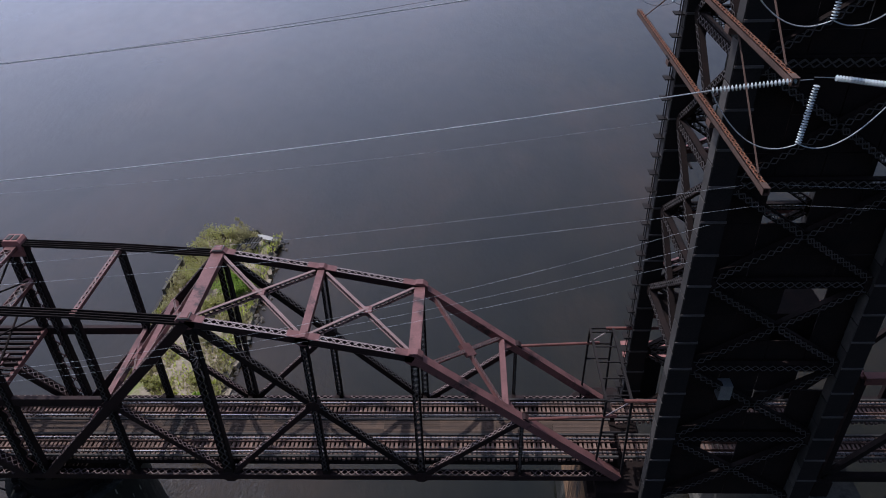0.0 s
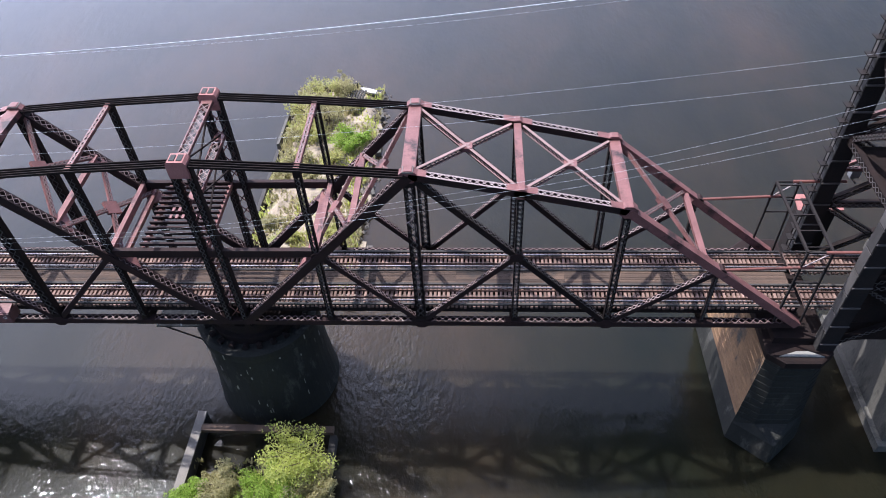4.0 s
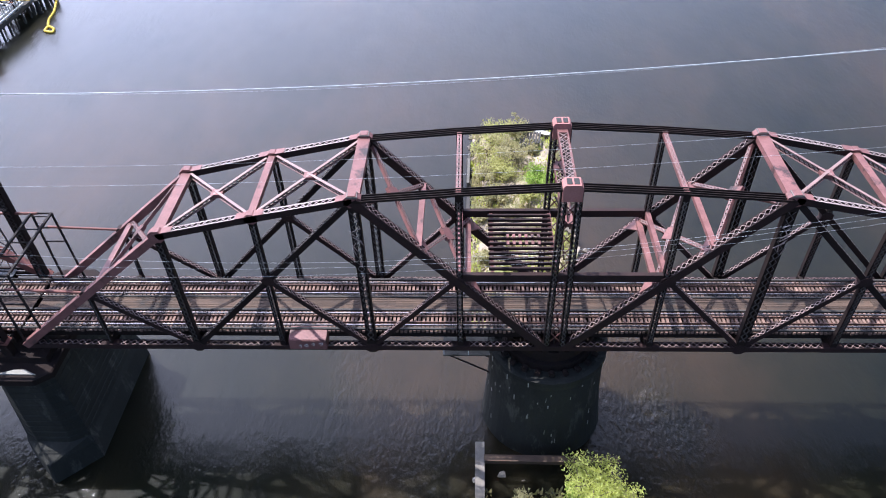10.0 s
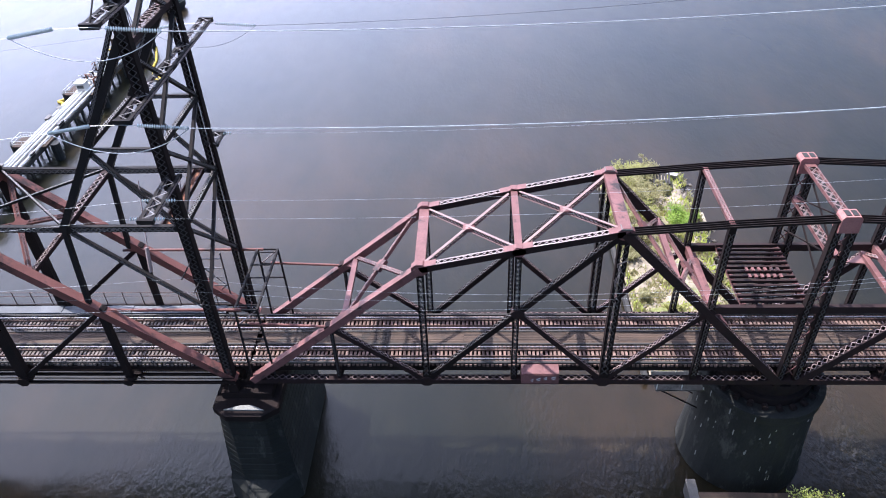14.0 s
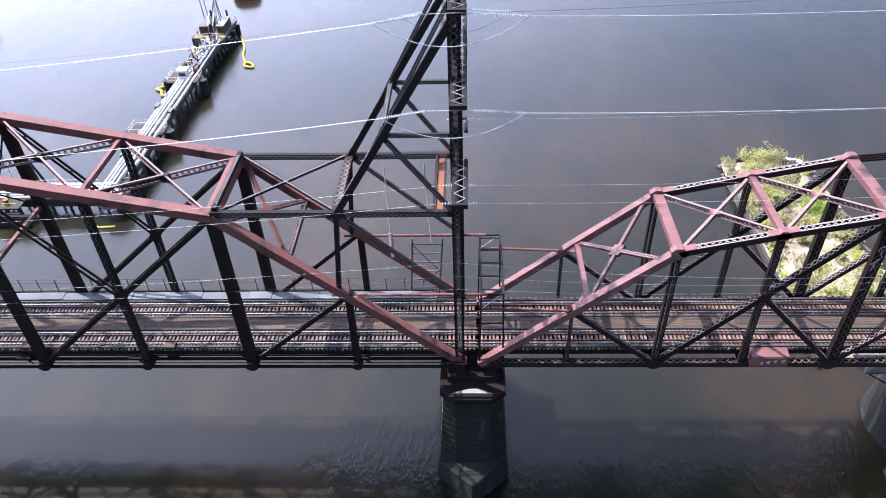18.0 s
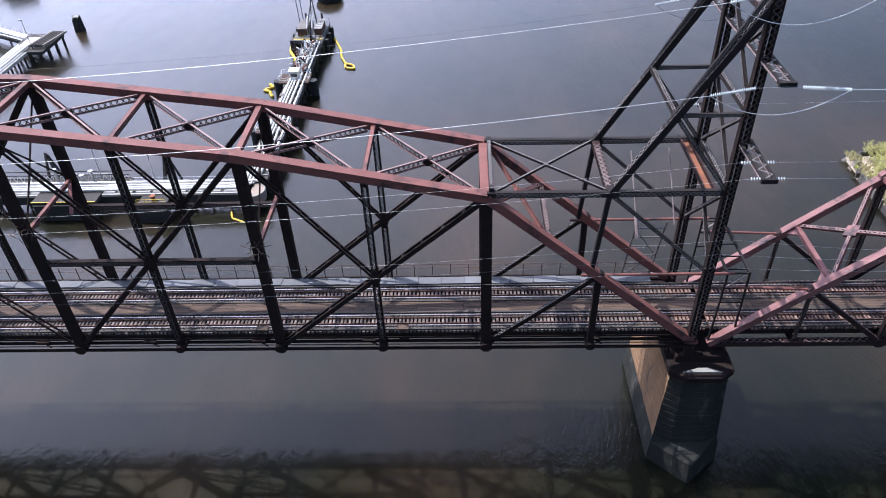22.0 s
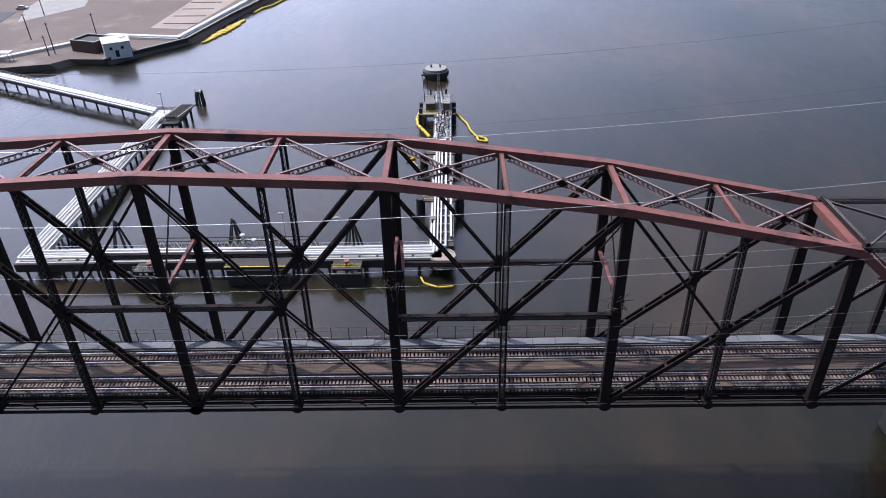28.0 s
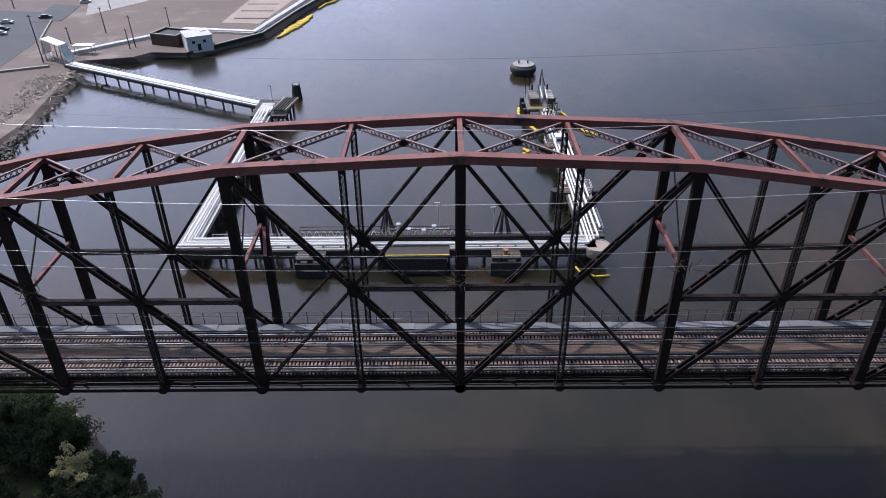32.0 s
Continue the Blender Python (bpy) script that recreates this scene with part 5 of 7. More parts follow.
for y, z in ((35.2, 51.95), (35.2, 45.45), (53.4, 51.95), (53.4, 45.45)):
    xa, xb, zb = TX + 0.3, 14.0, 67.25 - (60.15 - z) * 0.859
    bright = y < 40
    yb = y * 0.859 if bright else y
    zb += 0 if bright or z < 50 else 1.6
    mat = "wire" if bright else "wire_dark"
    r = 0.028 if bright else 0.016
    note = "bright overhead power conductor above the bridge" if bright else "thin dark overhead conductor behind the bridge"
    for x0, x1, za, zc in ((xa + 1.0, xa + 4.4, z, z - 0.25), (xa - 2.2, xa - 5.2, z, z - 0.5), (xb - 0.7, xb - 4.3, zb - 0.1, zb - 0.5), (xb + 0.9, xb + 4.0, zb, zb - 0.45)):
        yy = y if x0 < -50 else yb
        insulator_string((x0, yy, za), (x1, yy, zc), "string of pale glazed disc insulators at the arm's end")
        hold = xa if x0 < -50 else xb
        wire((hold, yy, za + 0.05), (x0, yy, za), 0.0, 0.02, "galv", "short steel link from arm to insulators", "link_rod")
    insulator_string((xb + 0.2, yb, zb - 0.3), (xb + 0.1, yb, zb - 3.1), "hanging string of pale disc insulators under the arm")
    wire((xa + 4.4, y, z - 0.25), (xb - 4.3, yb, zb - 0.5), 2.05, r, mat, note)
    wire((xa - 5.2, y, z - 0.5), (-258.0, y, z - 0.2), 5.25, r * 0.6, mat, note)
    wire((xb + 4.0, yb, zb - 0.45), (110, yb, zb - 0.4), 2.0, r, mat, note)
    wire((xa - 5.2, y, z - 0.5), (xa + 4.4, y, z - 0.25), 1.7, r, mat, "slack jumper loop under the crossarm", "jumper_cable")
    wire((xb - 4.3, yb, zb - 0.5), (xb + 0.1, yb, zb - 3.1), 1.2, r, mat, "slack jumper loop under the crossarm", "jumper_cable")
    wire((xb + 0.1, yb, zb - 3.1), (xb + 4.0, yb, zb - 0.45), 1.2, r, mat, "slack jumper loop under the crossarm", "jumper_cable")
for y, z in ((34.3, 38.6), (36.6, 38.6), (50.3, 36.6)):
    for sg in (-1, 1):
        insulator_string((TX + 0.3 + sg * 0.5, y, z), (TX + 0.3 + sg * 1.3, y, z), "short string of small insulators on the lower arm", 4)
    for a, b, za, zb, s in ((TX + 1.6, 15.0, z, z + 7.2, 2.2), (TX - 1.0, -258.0, z, z, 4.6), (17.0, 110.0, z + 7.2, z + 7.2, 1.5)):
        if y > 45 and b < -200:
            continue
        wire((a, y, za), (b, y, zb), s, 0.006, "wire", "thin signal wire running along the bridge", "signal_wire")
for y, z, ze, sag in ((36.8, 31.0, 43.0, 6.5), (38.0, 28.5, 40.6, 5.6), (38.6, 26.5, 39.0, 5.0)):
    part("wire_bracket", Geo().bar((TX, TN - 0.3, z), (TX, y - 0.15, z), 0.08, 0.08), "tower_steel", twr)
    wire((TX, y, z), (13.6, y, ze), sag, 0.006, "wire", "thin signal wire running along the bridge", "signal_wire")
    wire((TX - 0.02, y, z), (-258.0, y, z), 4.0, 0.005, "wire", "thin signal wire running along the bridge", "signal_wire")

# ---- fender islands by the pivot pier ----


def wall_run(parent, pts, z0, z1, thick, mat, label=""):
    for a, b in zip(pts, pts[1:]):
        part("fender_wall", Geo().bar((*a, (z0 + z1) / 2), (*b, (z0 + z1) / 2), thick, z1 - z0, U3), mat, parent, label)


def mound(name, x0, x1, y0, y1, top, label, seed):
    rnd = random.Random(seed)
    nx, ny = 22, 60
    g = Geo()
    for j in range(ny + 1):
        for i in range(nx + 1):
            u, v = i / nx, j / ny
            x, y = x0 + (x1 - x0) * u, y0 + (y1 - y0) * v
            e = min(u, 1 - u, v * 2.5, (1 - v) * 2.5) * 6
            h = top * min(e, 1) + noise.fractal(Vector((x * 0.35, y * 0.35, seed)), 0.8, 2.1, 5) * 0.5 * min(e, 1) - 0.4
            g.v.append((x, y, h))
    for j in range(ny):
        for i in range(nx):
            a = j * (nx + 1) + i
            g.f.append((a, a + 1, a + nx + 2, a + nx + 1))
    return solid(name, g, "rubble", label, "island", kind="structure", base=(x0, y0, 0))


mound("island_far", -46.8, -31.6, 53.0, 101.5, 1.5, "rubble-filled fender island behind the pivot pier", 3)
mound("island_near", -45.4, -31.6, -12.0, 32.5, 1.3, "rubble-filled fender island before the pivot pier", 8)
isl = thing("fender", (-38.5, 80, 0), "weathered broken concrete and timber fender wall round the island", "fender")
wall_run(isl, [(-46.9, 53), (-46.9, 72), (-46.7, 84)], -0.8, 1.0, 0.5, "timber_dark")
wall_run(isl, [(-46.8, 84.5), (-46.6, 92.5)], -0.8, 1.6, 0.4, "concrete_dark")
wall_run(isl, [(-46.6, 93.5), (-43.5, 100.5), (-36.5, 102.0), (-32.2, 96)], -0.8, 1.0, 0.5, "timber_dark")
rw = random.Random(9)
for k in range(14):
    y0 = 94.0 - k * 2.9
    if k in (4, 9):
        continue
    wall_run(isl, [(-31.8 + rw.gauss(0, 0.25), y0), (-31.7 + rw.gauss(0, 0.3), y0 - rw.uniform(1.8, 2.8))], -0.8, rw.uniform(0.4, 1.1), rw.uniform(0.4, 0.8), "rubble" if k % 3 else "concrete_dark")
isn = thing("fender", (-38.5, 30, 0), "dark timber fender wall with a bleached cap round the near island", "fender")
wall_run(isn, [(-45.4, 38.4), (-45.6, -12), (-38.5, -18), (-31.2, -12)], -0.8, 1.9, 0.8, "timber_dark")
wall_run(isn, [(-31.2, -12), (-31.4, 36.4)], -0.8, 1.0, 0.7, "timber_dark")
part("fender_beam", Geo().bar((-45.0, 36.5, 1.9), (-31.2, 36.4, 1.9), 0.75, 0.5, U3), "plank", isn)
part("fender_cap", Geo().bar((-45.4, 38.4, 2.0), (-45.6, 20, 2.0), 0.95, 0.2, U3), "timber_grey", isn, "grey weathered timber cap")
rr = random.Random(31)
# loose stones
for k in range(150):
    near = 95 <= k < 150
    x = rr.uniform(-45.8, -32.2)
    y = rr.uniform(54, 100.5) if not near else rr.uniform(24, 35.5)
    s = rr.uniform(0.18, 0.6)
    g = Geo()
    pts = [Vector((rr.gauss(0, 1), rr.gauss(0, 1), rr.gauss(0, 1))).normalized() for _ in range(10)]
    bm = bmesh.new()
    for q in pts:
        bm.verts.new((x + q.x * s, y + q.y * s * 0.8, 0.9 + q.z * s * 0.6))
    bmesh.ops.convex_hull(bm, input=bm.verts)
    me = bpy.data.meshes.new("rock")
    bm.verts.index_update()
    keep = [v for v in bm.verts if v.link_faces]
    num = {v: i for i, v in enumerate(keep)}
    g.v = [tuple(v.co) for v in keep]
    g.f = [tuple(num[v] for v in f.verts) for f in bm.faces]
    bm.free()
    solid("rock", g, "rock", "grey-brown rubble stone lying on the island", "rock", "rubble stones", base=(x, y, 0.9))
g = Geo()
for k in range(420):          # rubble slope along the island's edges
    x = -32.6 + rr.gauss(0, 0.8) if k % 4 else -46.0 + rr.gauss(0, 0.4)
    y = rr.uniform(54, 99.5)
    s = rr.uniform(0.15, 0.5)
    c = Vector((x, y, rr.uniform(0.3, 0.9) if -46 < x < -32 else 0.1))
    a = [Vector((rr.gauss(0, 1), rr.gauss(0, 1), 0)).normalized() * s * rr.uniform(0.7, 1.2) for _ in range(3)]
    g.add([c + a[0], c - a[0] * 0.9 + a[1] * 0.3, c + Vector((-a[0].y, a[0].x, 0)), c - Vector((-a[0].y, a[0].x, 0)) * 1.1, c + Vector((0, 0, s * 0.8)), c - Vector((0, 0, 0.5))],
          [(0, 2, 4), (2, 1, 4), (1, 3, 4), (3, 0, 4), (2, 0, 5), (1, 2, 5), (3, 1, 5), (0, 3, 5)])
solid("rubble", g, "rock", "pale broken stones heaped along the island's edges", "rubble", kind="stuff", base=(-32, 70, 0))
ob = thing("boat", (-34.5, 98.5, 1.0), "small white boat hull pulled up on the island", "boat")
g = Geo()
rings = []
for t, w, h in ((-1.4, 0.08, 0.5), (-0.9, 0.4, 0.42), (0, 0.55, 0.4), (0.9, 0.5, 0.4), (1.3, 0.4, 0.4)):
    c = Vector((-34.5, 98.5, 1.3)) + Vector((t, -t * 0.45, 0))
    n = Vector((0.41, 0.91, 0))
    rings.append([c - n * w + Vector((0, 0, h)), c - n * w * 0.5, c + n * w * 0.5, c + n * w + Vector((0, 0, h))])
vs = [p for r in rings for p in r]
g.add(vs, [(i * 4 + k, i * 4 + k + 1, i * 4 + k + 5, i * 4 + k + 4) for i in range(4) for k in range(3)] + [(16, 17, 18, 19)] + [(i * 4, i * 4 + 3, i * 4 + 7, i * 4 + 4) for i in range(4)])
part("hull", g, "dock", ob)
ob = thing("wreckage", (-36.5, 96, 1.0), "dark broken timber platform on the island's end", "debris")
for k in range(7):
    part("timber", Geo().bar((-38.4 + k * 0.5, 94.2, 1.6 + 0.1 * k), (-37.8 + k * 0.5, 97.6, 2.2), 0.3, 0.25), "timber_dark", ob)


def tree(x, y, z, height, spread, leaf, label, seed, density=1.0, size=0.22, trunk_r=0.14):
    """A bushy tree: tapered trunk, limbs, and a crown of small leaf cards in uneven clumps."""
    rnd = random.Random(seed)
    ob = thing("tree", (x, y, z), label, "tree")
    g = Geo()
    tips = []
    stems = rnd.randint(2, 4)
    for s in range(stems):
        a = rnd.uniform(0, 6.28)
        lean = Vector((math.cos(a), math.sin(a), 0)) * spread * rnd.uniform(0.1, 0.3)
        p0 = Vector((x, y, z - 0.3)) + lean * 0.2
        p1 = p0 + lean * 0.6 + Vector((0, 0, height * 0.35))
        p2 = p1 + lean + Vector((0, 0, height * rnd.uniform(0.25, 0.4)))
        g.tube([p0, p1, p2], [trunk_r, trunk_r * 0.7, trunk_r * 0.3], 6)
        for k in range(7):
            a2 = rnd.uniform(0, 6.28)
            t = rnd.uniform(0.25, 1.0)
            b0 = mid(p0, p1, t * 2) if t < 0.5 else mid(p1, p2, t * 2 - 1)
            b1 = b0 + Vector((math.cos(a2), math.sin(a2), rnd.uniform(0.1, 0.9))) * spread * rnd.uniform(0.35, 0.7)
            b1.z = min(b1.z, z + height)
            g.tube([b0, mid(b0, b1) + Vector((0, 0, 0.12)), b1], [trunk_r * 0.45, trunk_r * 0.3, 0.02], 5)
            tips += [b1, mid(b0, b1, 0.6)]
        tips.append(p2)
    part("trunk", g, "bark", ob)
    g = Geo()
    for c in tips:
        r = spread * rnd.uniform(0.16, 0.34)
        for k in range(int(46 * density)):
            d = Vector((rnd.gauss(0, 1), rnd.gauss(0, 1), rnd.gauss(0, 0.8)))
            d = d.normalized() * r * rnd.uniform(0.15, 1.0) ** 0.6
            q = c + d
            if q.z < z + 0.15:
                continue
            u = Vector((rnd.gauss(0, 1), rnd.gauss(0, 1), rnd.gauss(0, 1))).normalized()
            w = u.orthogonal().normalized()
            s = size * rnd.uniform(0.5, 1.2)
            g.add([q - u * s, q - w * s * 0.5, q + u * s, q + w * s * 0.5], [(0, 1, 2, 3)])
    part("crown", g, leaf, ob)
    return ob


rt = random.Random(11)
FAR = [(-41.5, 97, 4.2, "leaf_bright"), (-38.8, 98.5, 3.4, "leaf_dull"), (-43.5, 92, 4.0, "leaf_bright"), (-40, 91, 4.4, "leaf_dull"), (-44.5, 86, 3.2, "leaf_dull"), (-41.5, 86.5, 3.4, "leaf_bright"),
       (-36.0, 84, 3.2, "leaf_green"), (-34.6, 86, 2.2, "leaf_green"), (-37.8, 80.5, 2.6, "leaf_bright"), (-43, 80, 3.0, "leaf_dull"), (-45, 76.5, 2.2, "leaf_dull"), (-40.5, 77, 2.2, "leaf_dull"),
       (-35.0, 78, 1.6, "leaf_dull"), (-43.8, 68, 2.0, "leaf_dull"), (-41, 65, 1.8, "leaf_bright"), (-36, 66, 1.4, "leaf_bright"), (-34.2, 62, 1.6, "leaf_green"), (-38, 60, 1.8, "leaf_bright"),
       (-44.5, 60, 2.0, "leaf_dull"), (-37, 73, 1.3, "leaf_dull"), (-36.5, 94, 1.6, "leaf_dull")]
for k, (x, y, h, leaf) in enumerate(FAR):
    tree(x, y, 1.0, h * 0.95, h * 0.85, "leaf_olive" if leaf == "leaf_bright" else leaf, "bushy young tree in fresh spring leaf on the rubble island" if h > 3 else "low spring shrub on the rubble island", 100 + k, 1.0, 0.17)
NEAR = [(-33.9, 33.2, 5.4, "leaf_bright"), (-34.3, 33.6, 5.0, "leaf_bright"), (-32.2, 29.6, 2.6, "leaf_dull"), (-32.0, 27.0, 2.4, "leaf_green"), (-35.2, 30.2, 2.4, "leaf_green"), (-42.4, 31.2, 1.4, "leaf_dull"), (-37.8, 30.8, 2.9, "leaf_green"), (-44.2, 29.0, 2.6, "leaf_green"), (-41.0, 30.2, 3.0, "leaf_dull"), (-32.4, 31.0, 2.4, "leaf_dull"), (-36, 27.5, 3.4, "leaf_green"),
        (-40, 26.5, 3.2, "leaf_dull"), (-43.5, 26, 3.6, "leaf_green"), (-33.5, 27, 3.0, "leaf_dull"), (-38, 23, 4.0, "leaf_bright"), (-43, 21, 4.0, "leaf_green"), (-34, 21, 3.8, "leaf_bright"),
        (-40, 16, 4.5, "leaf_green"), (-35, 13, 4.0, "leaf_bright"), (-42.5, 9, 4.0, "leaf_green"), (-37, 4, 4.0, "leaf_dull")]
for k, (x, y, h, leaf) in enumerate(NEAR):
    tree(x, y, 0.9, h, h * 0.85, leaf, "bushy young tree in fresh spring leaf on the near island" if h > 3.2 else "low spring shrub on the near island", 200 + k, 2.6, 0.13)
# bank shrubs, all in the leaf colour that has shade mixed in
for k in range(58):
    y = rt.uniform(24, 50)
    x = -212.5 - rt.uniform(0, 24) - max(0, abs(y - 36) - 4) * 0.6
    tree(x, y, 1.8, rt.uniform(3.5, 6.5), rt.uniform(2.6, 3.8), "leaf_shaded",
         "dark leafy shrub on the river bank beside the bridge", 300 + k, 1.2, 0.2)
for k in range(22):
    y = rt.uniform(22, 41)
    tree(-210.5 + rt.uniform(-3.5, 3.0) - max(0, abs(y - 32) - 4) * 0.5, y, 0.9, rt.uniform(2.5, 4.5), rt.uniform(2.2, 3.2), "leaf_shaded" if k else "leaf_dull",
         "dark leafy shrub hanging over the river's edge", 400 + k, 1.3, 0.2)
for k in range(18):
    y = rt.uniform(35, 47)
    tree(-214.5 - (y - 36) * 0.95 + rt.uniform(-2.5, 1.0), y, 1.2, rt.uniform(3.0, 4.6), rt.uniform(2.4, 3.2), "leaf_shaded",
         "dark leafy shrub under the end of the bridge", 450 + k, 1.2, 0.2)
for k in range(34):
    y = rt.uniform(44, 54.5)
    tree(-221.5 - (y - 44) * 0.75 + rt.uniform(-12, 1.0), y, 1.4, rt.uniform(2.6, 4.2), rt.uniform(2.4, 3.4), "leaf_shaded",
         "leafy shrub under the bridge, shade put into its colour", 520 + k, 1.1, 0.2)
tree(-216.6, 38.0, 1.6, 6.2, 2.4, "leaf_dull", "pale budding shrub on the river bank", 490, 1.8, 0.16)
land("bank_turf", [(-215.5, 24), (-210, 32), (-214, 40.5), (-223, 48.5), (-250, 58), (-298, 74), (-298, 0), (-225, 0)][::-1], 2.06, "grass", "rough dark turf on the near bank", bank=0.5)

# low growth on the islands
rg = random.Random(17)
for name, n, x0, x1, y0, y1, leaf, label in (("undergrowth", 5200, -46.3, -32.0, 56, 100.5, "leaf_dull", "dry stalks and low weeds covering the far island"),
                                             ("undergrowth", 3600, -45.2, -31.8, -8, 33.5, "leaf_dull", "dry stalks and low weeds covering the near island"),
                                             ("undergrowth", 2200, -46.3, -32.2, 56, 100.5, "leaf_bright", "fresh green weeds in patches on the far island"),
                                             ("undergrowth", 2600, -45.2, -31.8, -8, 32.5, "leaf_green", "fresh green weeds in patches on the near island")):
    g = Geo()
    while len(g.f) < n:
        x, y = rg.uniform(x0, x1), rg.uniform(y0, y1)
        if noise.noise(Vector((x * 0.22, y * 0.22, n * 0.01))) < (0.05 if "fresh" in label else -0.05):
            continue
        h = rg.uniform(0.25, 0.9)
        a = rg.uniform(0, 6.28)
        w = Vector((math.cos(a), math.sin(a), 0)) * rg.uniform(0.08, 0.22)
        t = Vector((rg.gauss(0, 0.2), rg.gauss(0, 0.2), h))
        c = Vector((x, y, 0.85))
        g.add([c - w, c + w, c + w * 0.4 + t, c - w * 0.4 + t], [(0, 1, 2, 3)])
    solid(name, g, leaf, label, "weeds", kind="stuff", base=(x0, y0, 0.85))

# ---- oil dock ----
dock = thing("oil_dock", (-185, 100, 0), "pale concrete oil-unloading dock with white pipes on dark piles", "dock")
part("front_deck", Geo().box((-221.3, 87.0, 2.7), (-149.0, 90.6, 3.4)), "dock", dock)
part("front_fascia", Geo().box((-221.4, 86.75, 1.7), (-149.0, 87.0, 3.2)), "timber_dark", dock)
part("side_deck", Geo().box((-151.4, 90.6, 2.7), (-147.0, 152.0, 3.4)), "timber_dark", dock)
part("end_deck", Geo().box((-154.3, 152.0, 2.7), (-147.0, 163.4, 3.4)), "grey_walk", dock)
part("west_deck", Geo().bar((-219.6, 90.4, 3.05), (-219.6, 150.0, 3.05), 4.0, 0.7, U3), "dock", dock)
part("west_head", Geo().box((-222.6, 149.0, 2.7), (-213.8, 160.5, 3.4)), "timber_dark", dock)
part("head_walk", Geo().box((-221.4, 149.6, 3.4), (-218.2, 158.0, 3.52)), "dock", dock)
for x in (-222.0, -219.0, -216.4, -214.2):
    for y in (152.0, 156.0, 160.0):
        part("support_post", Geo().tube([(x, y, -1), (x, y, 2.7)], 0.3, 7), "timber_dark", dock)
part("round_end", lathe([(2.1, 1.8), (2.2, 2.5), (2.2, 3.3), (2.0, 3.4)], (-148.8, 87.6, 0), 24), "pad", dock, "pale tan rounded dock end")
part("round_kerb", lathe([(2.15, 3.3), (2.15, 3.55), (1.98, 3.55), (1.98, 3.3)], (-148.8, 87.6, 0), 24), "concrete", dock, "pale worn kerb")
for k in range(24):
    x = -220 + k * 3.05
    for y in (87.4, 90.1):
        part("support_post", Geo().tube([(x, y, -1), (x, y, 2.7)], 0.24, 7), "timber_dark", dock)
for k in range(20):
    y = 92 + k * 3.1
    for x in (-150.8, -147.3, -221.2, -218.0):
        part("support_post", Geo().tube([(x, y, -1), (x, y, 2.7)], 0.24, 7), "timber_dark", dock)
for k in range(6):
    for x in (-153.9, -147.4):
        part("support_post", Geo().tube([(x, 152.4 + k * 2.1, -1), (x, 152.4 + k * 2.1, 2.7)], 0.35, 8), "timber_dark", dock)
for r, o in ((0.26, -1.5), (0.2, -0.8), (0.2, -0.1), (0.28, 0.9)):
    part("pipe", Geo().tube([(-149.1 + o * 0.85, 150.5, 3.95), (-149.1 + o * 0.85, 89.0 + o * 0.9, 3.95), (-219.4 + o, 89.0 + o * 0.9, 3.95), (-219.4 + o, 152, 3.95)], r, 10), "white", dock,
         "white insulated oil pipe")
part("walk_slab", Geo().box((-151.1, 91.0, 3.4), (-150.75, 150.0, 3.52)), "dock", dock, "pale concrete walkway strip")
for x, r in ((-147.4, 0.2),):
    part("pipe", Geo().tube([(x, 150, 3.85), (x, 93.0, 3.85)], r, 8), "white", dock, "white insulated oil pipe")
for k in range(20):
    part("pipe_support", Geo().box((-150.7, 92 + k * 2.9, 3.4), (-147.1, 92.25 + k * 2.9, 3.65)), "concrete", dock)
for k in range(22):
    part("pipe_support", Geo().box((-217 + k * 3.0, 87.4, 3.4), (-216.75 + k * 3.0, 90.2, 3.65)), "concrete", dock)


def railing(parent, pts, mat="galv", height=1.05, step=2.0):
    for a, b in zip(pts, pts[1:]):
        a, b = Vector(a), Vector(b)
        n = max(int((b - a).length / step), 1)
        for k in range(n + 1):
            c = mid(a, b, k / n)
            part("rail_post", Geo().bar(c, c + Vector((0, 0, height)), 0.06, 0.06, E3), mat, parent)
        for h in (height, height * 0.5):
            part("hand_rail", Geo().bar(a + Vector((0, 0, h)), b + Vector((0, 0, h)), 0.05, 0.05), mat, parent)


railing(dock, [(-215.5, 90.5, 3.4), (-200.5, 90.5, 3.4)])
railing(dock, [(-170, 90.5, 3.4), (-151.4, 90.5, 3.4)])
railing(dock, [(-147.0, 92.0, 3.4), (-147.0, 126.0, 3.4)], step=3.0)
# trussed footbridge along the front
ob = thing("footbridge", (-187, 90.8, 3.4), "dark trussed footbridge with pale lattice along the dock", "footbridge")
for z in (3.5, 4.9):
    for y in (90.9, 92.1):
        part("chord", Geo().bar((-200.5, y, z), (-170.5, y, z), 0.14, 0.14), "timber_dark", ob)
for k in range(24):
    x = -200.5 + k * 1.25
    part("web_bar", Geo().bar((x, 90.9, 3.5), (x + 0.62, 90.9, 4.9), 0.08, 0.08), "white", ob)
    part("web_bar", Geo().bar((x + 0.62, 90.95, 4.9), (x + 1.25, 90.95, 3.5), 0.08, 0.08), "white", ob)
part("deck", Geo().box((-200.5, 90.9, 3.35), (-170.5, 92.1, 3.45)), "timber_dark", ob)
# unloading platform
ob = thing("loading_platform", (-179.5, 88.5, 0), "black timber loading platform with pale railing and yellow kerb", "platform")
part("deck", Geo().box((-185.0, 84.6, 3.0), (-174.2, 92.6, 3.6)), "timber_dark", ob)
part("kerb", Geo().box((-185.0, 84.45, 3.6), (-174.2, 84.6, 3.72)), "yellow", ob, "yellow kerb")
part("fender", Geo().box((-184.6, 84.1, 0.2), (-174.6, 84.6, 3.2)), "rubber", ob)
